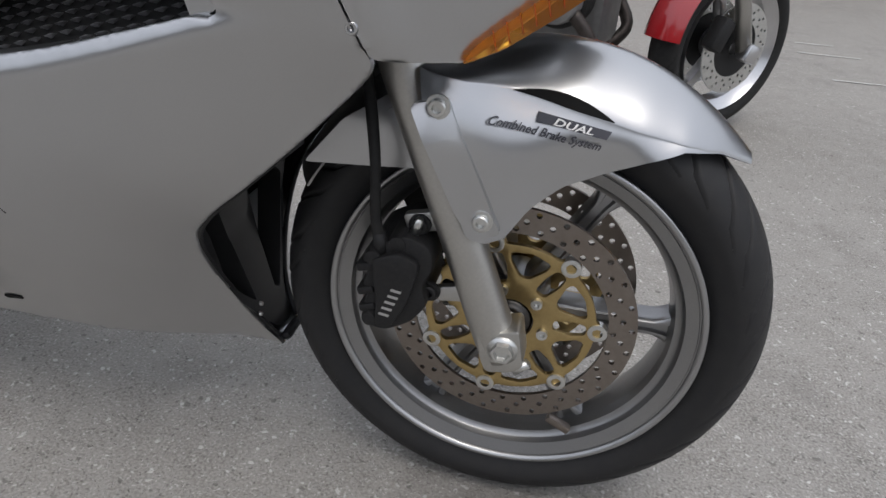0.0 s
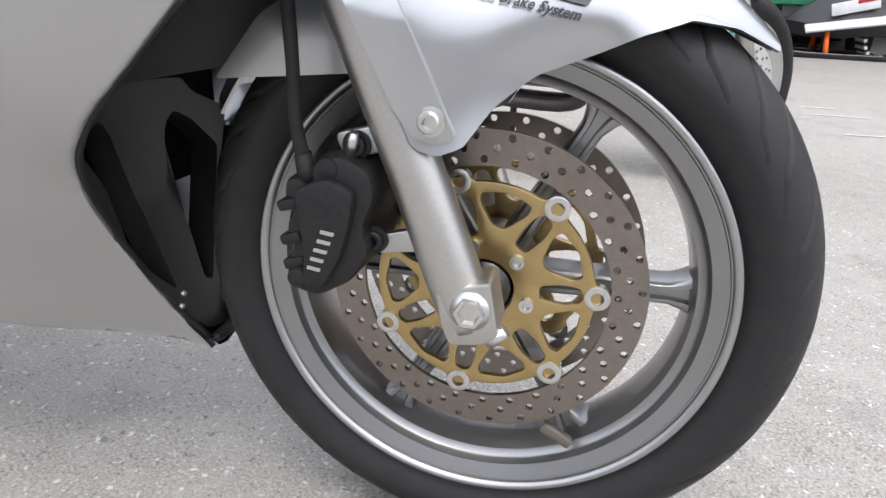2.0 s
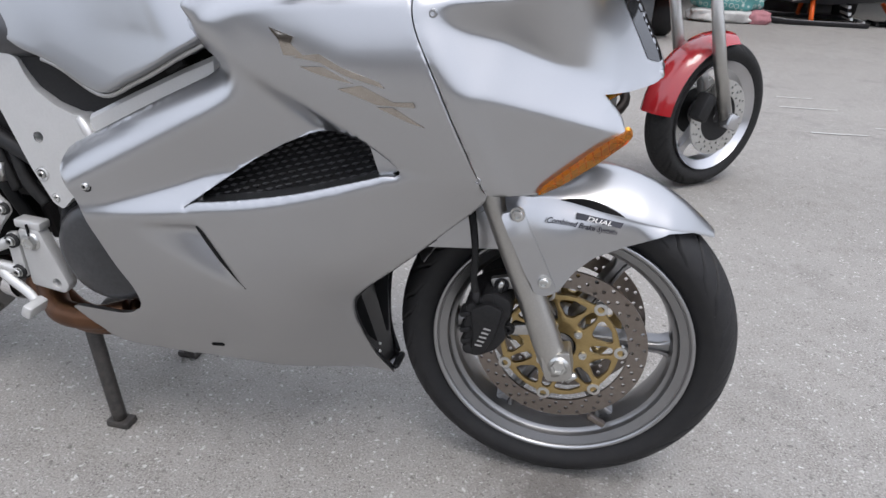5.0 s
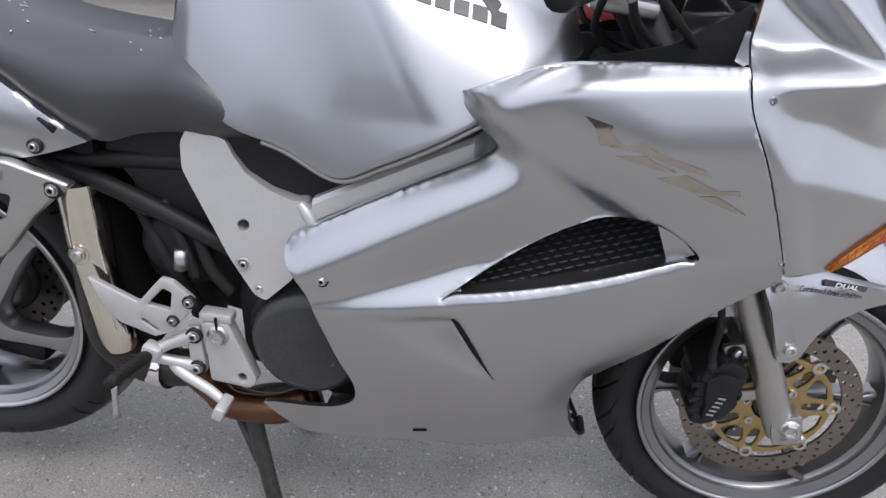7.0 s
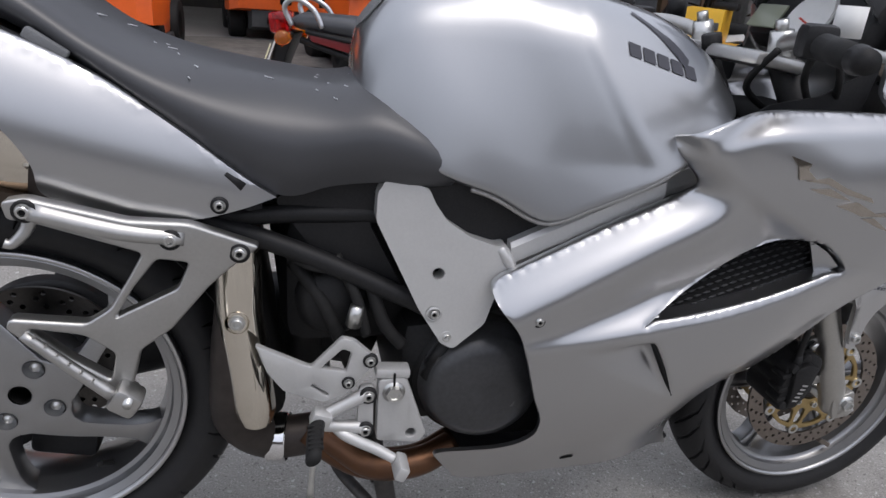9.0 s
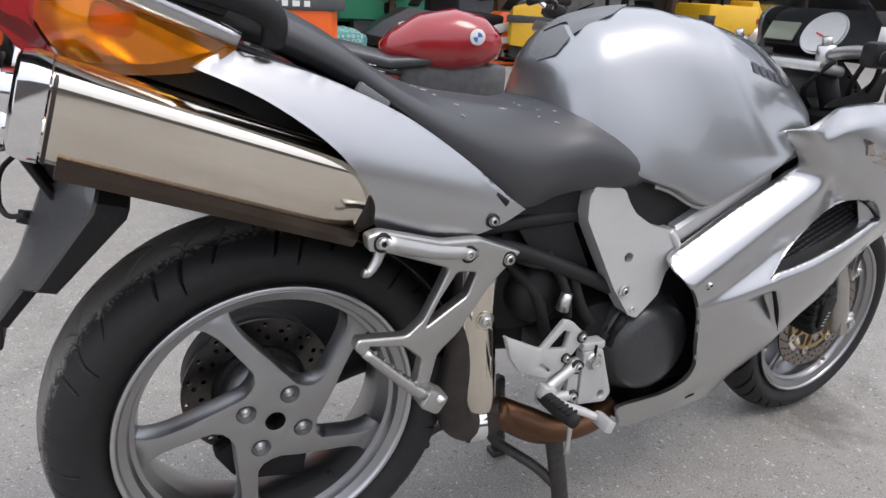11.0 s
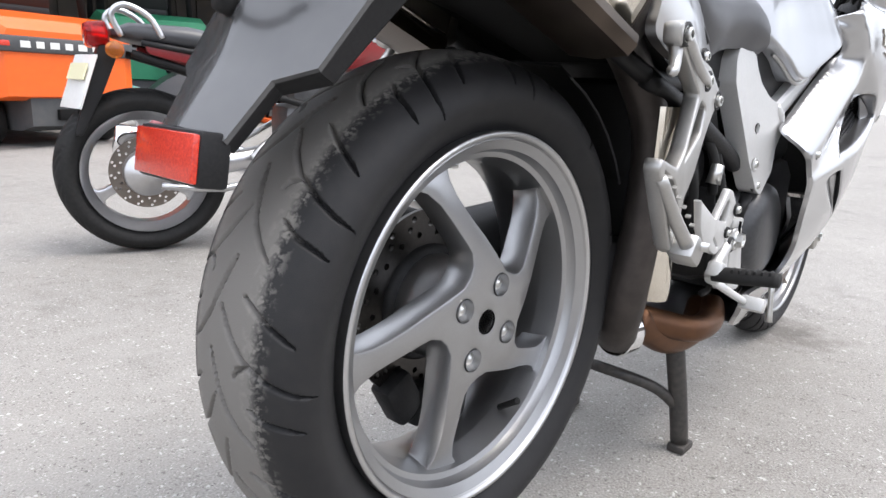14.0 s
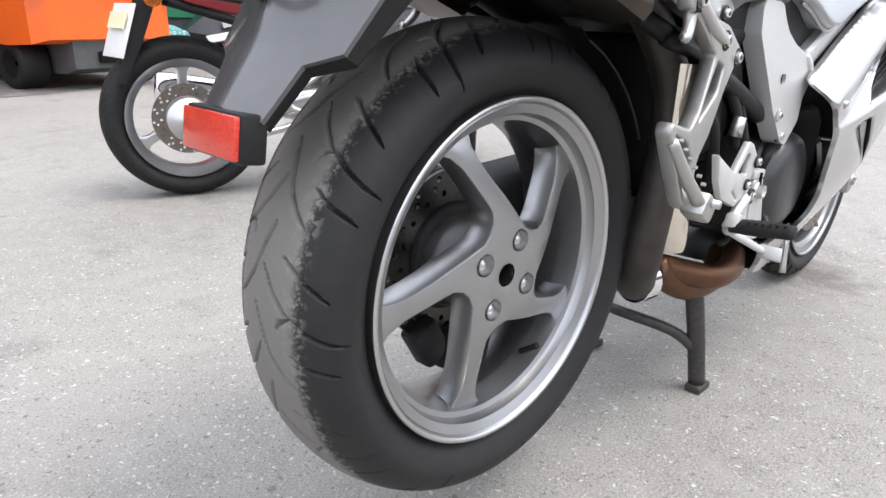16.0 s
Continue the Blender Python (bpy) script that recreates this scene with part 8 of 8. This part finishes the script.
forklift("forklift", "green forklift truck in the shed mouth", (-0.35, 12.2), 97, GREEN, True, 1.25)
forklift("forklift", "dark green forklift truck with pale lettering", (3.05, 11.0), 75, GREEN, True, (1.3, 1.45, 1.3), mat("dark_teal_band", (0.012, 0.04, 0.06), 0.4, 0, 0.2, 20))


# ---------------------------------------------------------------- snowmobiles and scrap by the shed
MOBWHITE = mat("white_hood_plastic", (0.62, 0.63, 0.64), 0.35, 0.0, 0.2, 12)
MOBBLACK = mat("black_hood_plastic", (0.03, 0.03, 0.034), 0.3, 0.0, 0.3, 12)


def snowmobile(at, turn, body, label, shade):
    s = thing("snowmobile", label, "snowmobile", (at[0], at[1], 0), "snowmobiles by the shed")
    s.rotation_euler = (0, 0, radians(turn))
    hull = []
    for x, w, zb, zt in ((-0.2, 0.20, 0.35, 0.62), (0.2, 0.33, 0.28, 0.78), (0.65, 0.36, 0.24, 0.82), (1.05, 0.28, 0.24, 0.62), (1.30, 0.12, 0.28, 0.42)):
        hull.append([(x, -w * 0.8, zb), (x, w * 0.8, zb), (x, w, zb + 0.14), (x, w * 0.55, zt), (x, -w * 0.55, zt), (x, -w, zb + 0.14)])
    part("hood", loft(hull), body, s, angle=30)
    part("side_graphic", block((0.55, -0.335, 0.48), (0.45, 0.02, 0.16), (0, -8, 0), 0.01), shade, s)
    part("side_graphic", block((0.2, -0.30, 0.58), (0.35, 0.02, 0.06), (0, -20, 0), 0.01), WHITEPAINT, s)
    part("running_board", block((0.25, 0.40, 0.46), (1.75, 0.14, 0.03), (-35, 9, 0), 0.008), MOBWHITE, s, "dented white running board")
    part("running_board", block((0.25, -0.40, 0.46), (1.75, 0.14, 0.03), (35, 9, 0), 0.008), MOBWHITE, s)
    part("side_graphic", block((0.62, 0.335, 0.60), (0.50, 0.02, 0.14), (0, 14, 0), 0.01), MOBWHITE, s)
    part("side_graphic", block((0.42, 0.338, 0.69), (0.40, 0.02, 0.05), (0, 14, 0), 0.01), REDPAINT, s)
    part("screen", block((0.42, 0, 0.98), (0.03, 0.42, 0.34), (0, -35, 0), 0.012), BLACKPLASTIC, s)
    part("seat", block((-0.55, 0, 0.70), (0.95, 0.30, 0.20), (0, -4, 0), 0.06), BLACKPLASTIC, s)
    part("tunnel", block((-0.60, 0, 0.45), (1.5, 0.38, 0.22), (0, 0, 0), 0.03), CASTBLACK, s)
    path = [(-1.35, 0.30), (-1.42, 0.20), (-1.35, 0.06), (-0.6, 0.035), (0.2, 0.045), (0.38, 0.14), (0.30, 0.30), (-0.5, 0.36)]
    loop = [Vector((p.x, 0, p.y)) for p in curve([(x, z, 0) for x, z in path], 8, True)]
    tr = bmesh.new()
    vs = [[tr.verts.new((p.x, y, p.z)) for y in (-0.19, 0.19)] for p in loop]
    for i in range(len(vs)):
        a, b = vs[i], vs[(i + 1) % len(vs)]
        tr.faces.new((a[0], a[1], b[1], b[0]))
    bmesh.ops.solidify(tr, geom=tr.faces[:], thickness=0.02)
    track = part("track", tr, RUBBER, s, "ribbed rubber track")
    for i in range(0, len(loop), 2):
        p = loop[i]
        part("track_lug", block((p.x, 0, p.z - 0.005), (0.035, 0.44, 0.035)), WHITEPAINT if i % 4 == 0 else RUBBER, track)
    for side in (-1, 1):
        ski = tube([(0.2, side * 0.48, 0.03), (0.9, side * 0.48, 0.025), (1.35, side * 0.48, 0.06), (1.55, side * 0.48, 0.22)], [0.05, 0.06, 0.055, 0.03], 8, 4, flat=0.3)
        part("ski", ski, body, s)
        part("ski_leg", tube([(0.85, side * 0.25, 0.4), (0.85, side * 0.46, 0.06)], 0.03, 8, 1), shade, s)
    part("handlebar", tube([(0.15, -0.34, 0.98), (0.22, 0, 1.02), (0.15, 0.34, 0.98)], 0.014, 8, 3), CASTBLACK, s)


snowmobile((3.45, 8.75), 176, MOBBLACK, "black and white snowmobile with a red stripe by the shed", ORANGE)
snowmobile((5.15, 8.7), 172, ORANGE, "orange and black snowmobile beside the shed", MOBBLACK)
snowmobile((8.2, 9.6), 20, MOBBLACK, "dark snowmobile under the shed roof", MOBWHITE)


def roller():
    r = thing("road_roller", "small yellow road roller parked by the shed", "roller", (9.6, 8.8, 0))
    part("body", block((0, 0, 0.85), (1.4, 0.9, 0.55), (0, 0, 0), 0.06), YELLOW, r)
    part("engine_cover", block((0.9, 0, 0.95), (0.8, 0.85, 0.55), (0, 0, 0), 0.06), YELLOW, r)
    part("red_band", block((0.9, -0.43, 0.85), (0.7, 0.02, 0.10), (0, 0, 0), 0.005), REDPAINT, r)
    for x in (-0.7, 0.9):
        part("drum", lathe([(0.0002, -0.5), (0.38, -0.5), (0.38, 0.5), (0.0002, 0.5)], (x, 0, 0.38), 36), STEEL, r)
    part("seat", block((-0.1, 0, 1.25), (0.45, 0.45, 0.35), (0, 0, 0), 0.06), BLACKPLASTIC, r)
    part("roll_bar", tube([(-0.35, -0.4, 1.1), (-0.4, -0.38, 2.0), (-0.4, 0.38, 2.0), (-0.35, 0.4, 1.1)], 0.035, 8, 1), DARKPAINT, r)


roller()


def sack(name, label, at, size, material, seed):
    """A slumped filled sack: a squashed ball with soft folds and a flat base."""
    bm = bmesh.new()
    bmesh.ops.create_icosphere(bm, subdivisions=4, radius=1)
    for v in bm.verts:
        q = Vector([math.copysign(abs(c) ** 0.7, c) for c in v.co])
        n = noise.noise(v.co * 2.2 + Vector((seed, 0, 0))) * 0.16 + noise.noise(v.co * 5 + Vector((0, seed, 0))) * 0.05
        v.co = Vector((q.x * size[0], q.y * size[1], q.z * size[2])) * (1 + n)
        v.co.z = max(0.0, v.co.z + size[2] * 0.8)
    h = thing(name, label, "sack", at, "sacks by the shed")
    part("cloth", bm, material, h)


def cloth_material():
    """Turquoise cloth printed with pale rings."""
    m = mat("turquoise_cloth", (0.10, 0.30, 0.29), 0.8, 0.0, 0.3, 30, 0.2, 60, dark=(0.06, 0.20, 0.19))
    n, l = m.node_tree.nodes, m.node_tree.links
    b = n["Principled BSDF"]
    was = b.inputs["Base Color"].links[0].from_socket
    co, cells, ring, mx = n.new("ShaderNodeTexCoord"), n.new("ShaderNodeTexVoronoi"), n.new("ShaderNodeValToRGB"), n.new("ShaderNodeMixRGB")
    cells.inputs["Scale"].default_value = 14
    cells.inputs["Randomness"].default_value = 0.3
    ring.color_ramp.elements[0].position, ring.color_ramp.elements[0].color = 0.28, (0, 0, 0, 1)
    ring.color_ramp.elements[1].position, ring.color_ramp.elements[1].color = 0.34, (1, 1, 1, 1)
    last = ring.color_ramp.elements.new(0.46)
    last.color = (0, 0, 0, 1)
    l.new(co.outputs["Object"], cells.inputs["Vector"])
    l.new(cells.outputs["Distance"], ring.inputs[0])
    l.new(ring.outputs[0], mx.inputs[0])
    l.new(was, mx.inputs[1])
    mx.inputs[2].default_value = (0.55, 0.62, 0.58, 1)
    l.new(mx.outputs[0], b.inputs["Base Color"])
    return m


sack("cushion", "turquoise cushion printed with pale rings on white sacks", (1.55, 8.35, 0.13), (0.42, 0.28, 0.22), cloth_material(), 3)
sack("white_sack", "crumpled white sack lying on the asphalt", (1.50, 8.28, 0), (0.40, 0.22, 0.10), mat("white_sack_cloth", (0.55, 0.55, 0.53), 0.8, 0, 0.3, 20, 0.2, 60), 8)
sack("pink_sack", "faded pink sack lying by the cushion", (1.92, 8.25, 0), (0.16, 0.14, 0.09), mat("pink_sack_cloth", (0.45, 0.20, 0.22), 0.8, 0, 0.4, 20, 0.2, 60), 12)

# ---------------------------------------------------------------- open shed, dirt patch, wall behind the camera
def shed():
    WALL = mat("dark_corrugated_wall", (0.045, 0.04, 0.037), 0.7, 0.2, 0.4, 3, 0.1, 40, dark=(0.10, 0.08, 0.06), stain=0.5, stain_scale=1.5)
    WOOD = mat("weathered_roof_timber", (0.14, 0.085, 0.05), 0.8, 0.0, 0.5, 14, 0.2, 60)
    back = tagged(part("wall_north", block((3, 17.0, 2.4), (34, 0.2, 4.8)), WALL, None), "dark corrugated back wall of the shed", "wall", kind="structure")
    for k in range(60):
        part("corrugation", block((-13.7 + 0.57 * k, 16.88, 2.4), (0.26, 0.05, 4.8)), WALL, back)
    tagged(part("wall_west", block((-14, 13.2, 2.4), (0.2, 7.4, 4.8)), WALL, None), "dark shed side wall", "wall", kind="structure")
    tagged(part("wall_east", block((20, 13.2, 2.4), (0.2, 7.4, 4.8)), WALL, None), "dark shed side wall", "wall", kind="structure")
    roof = bmesh.new()
    for k in range(17):
        block((-13 + 2.05 * k, 12.6, 4.55), (1.86, 9.6, 0.10), (-3, 0, 0), 0, roof)
    tagged(part("roof", roof, WALL, None, smooth=False), "dark shed roof with bright gaps between its sheets", "roof", kind="structure")
    for k in range(8):
        x = -12 + 4.3 * k
        p = tagged(part("shed_post", block((x, 9.9, 2.15), (0.16, 0.16, 4.3), (0, 0, 0), 0.01), WOOD, None), "brown timber shed post", "post", "shed posts")
        part("brace", tube([(x, 9.9, 3.2), (x + 0.9, 9.9, 4.2)], 0.06, 6, 1), WOOD, p)
    for k in range(3):
        tagged(part("roof_beam", block((3, 9.9 + 2.6 * k, 4.28), (34, 0.14, 0.24)), WOOD, None), "weathered roof beam of the shed", "beam", kind="structure")
    for x, y, sx, sz, c in ((9.5, 12.5, 2.2, 1.5, (0.28, 0.27, 0.25)), (12.5, 11.8, 1.6, 1.2, (0.2, 0.12, 0.08)), (6.6, 12.8, 1.8, 1.9, (0.16, 0.16, 0.17)), (3.6, 12.6, 1.4, 1.1, (0.12, 0.13, 0.16)), (-4.8, 12.0, 1.8, 1.6, (0.10, 0.09, 0.08))):
        crate = tagged(part("storage_crate", block((x, y, sz / 2), (sx, 0.9, sz), (0, 0, 0), 0.02), mat("crate_paint_%d" % int(x * 10), c, 0.7, 0, 0.4, 6, stain=0.4), None), "dull storage crate standing in the shed", "crate", "crates in the shed")
        for k in range(4):
            part("slat", block((x, y - 0.46, sz * (0.15 + 0.23 * k)), (sx * 0.98, 0.02, sz * 0.16), (0, 0, 0), 0.004), crate.data.materials[0], crate)
    beam = tagged(part("loose_plank", block((4.2, 9.3, 1.35), (3.4, 0.06, 0.12), (0, -14, 4), 0.006), WOOD, None), "long brown plank leaning by the shed", "plank")
    part("prop", block((5.6, 9.35, 0.85), (0.08, 0.06, 1.7)), WOOD, beam)
    part("prop", block((2.8, 9.3, 0.5), (0.08, 0.06, 1.0)), WOOD, beam)


shed()


def dirt_patch():
    DIRT = mat("grey_slush_dirt", (0.21, 0.195, 0.18), 0.9, 0.0, 0.7, 9, 0.6, 30, dark=(0.09, 0.085, 0.08), stain=0.6, stain_scale=2.5)
    bm = bmesh.new()
    rim = []
    for i in range(60):
        a = 2 * math.pi * i / 60
        r = 1.0 + 0.22 * noise.noise(Vector((math.cos(a) * 1.7, math.sin(a) * 1.7, 3)))
        rim.append((-1.6 + 2.6 * r * math.cos(a), 7.9 + 1.9 * r * math.sin(a)))
    vo, tris = fill2d(rim, (), 0.16)
    vs = []
    for v in vo:
        d = math.hypot((v.x + 1.6) / 2.6, (v.y - 7.9) / 1.9)
        h = max(0.0, 1 - d) * 0.05 + 0.02 * max(0, 1 - d) ** 0.5 * noise.noise(Vector((v.x * 3, v.y * 3, 0)))
        vs.append(bm.verts.new((v.x, v.y, max(0.004, h))))
    for f in tris:
        bm.faces.new([vs[i] for i in f])
    tagged(part("dirt_patch", bm, DIRT, None), "patch of grey trodden dirt and slush on the asphalt", "dirt", kind="structure")


dirt_patch()


def chalk_marks():
    """Short worn pale scuffs scored into the asphalt."""
    chalk = mat("worn_chalk", (0.60, 0.60, 0.58), 0.9, 0.0, 0.8, 40, dark=(0.38, 0.36, 0.34))
    for x, y, run, turn in ((1.33, 3.75, 0.22, 4), (1.34, 3.45, 0.34, 2), (1.35, 2.85, 0.30, 5), (1.72, 3.05, 0.26, 3)):
        tagged(part("chalk_mark", plate(soft_poly([(-run / 2, -0.008), (run / 2, -0.004), (run / 2, 0.006), (0, 0.010), (-run / 2, 0.005)], 0.004), -0.0005, 0.0005), chalk), "short worn pale scuff on the asphalt", "scuff", "scuffs on the asphalt", "structure").matrix_basis = pose(x, y, 0.0045, 90, 0, turn)


chalk_marks()
# unseen wall, added for a dark low horizon in the paint's reflections
tagged(part("unseen_wall_south", block((0, -15, 1.7), (60, 0.3, 3.4)), mat("brown_rendered_wall", (0.14, 0.126, 0.112), 0.85, 0, 0.2, 4, 0.1, 30, stain=0.3, stain_scale=1.2), None), "plain grey-brown wall added out of view to shape reflections", "wall", kind="structure")
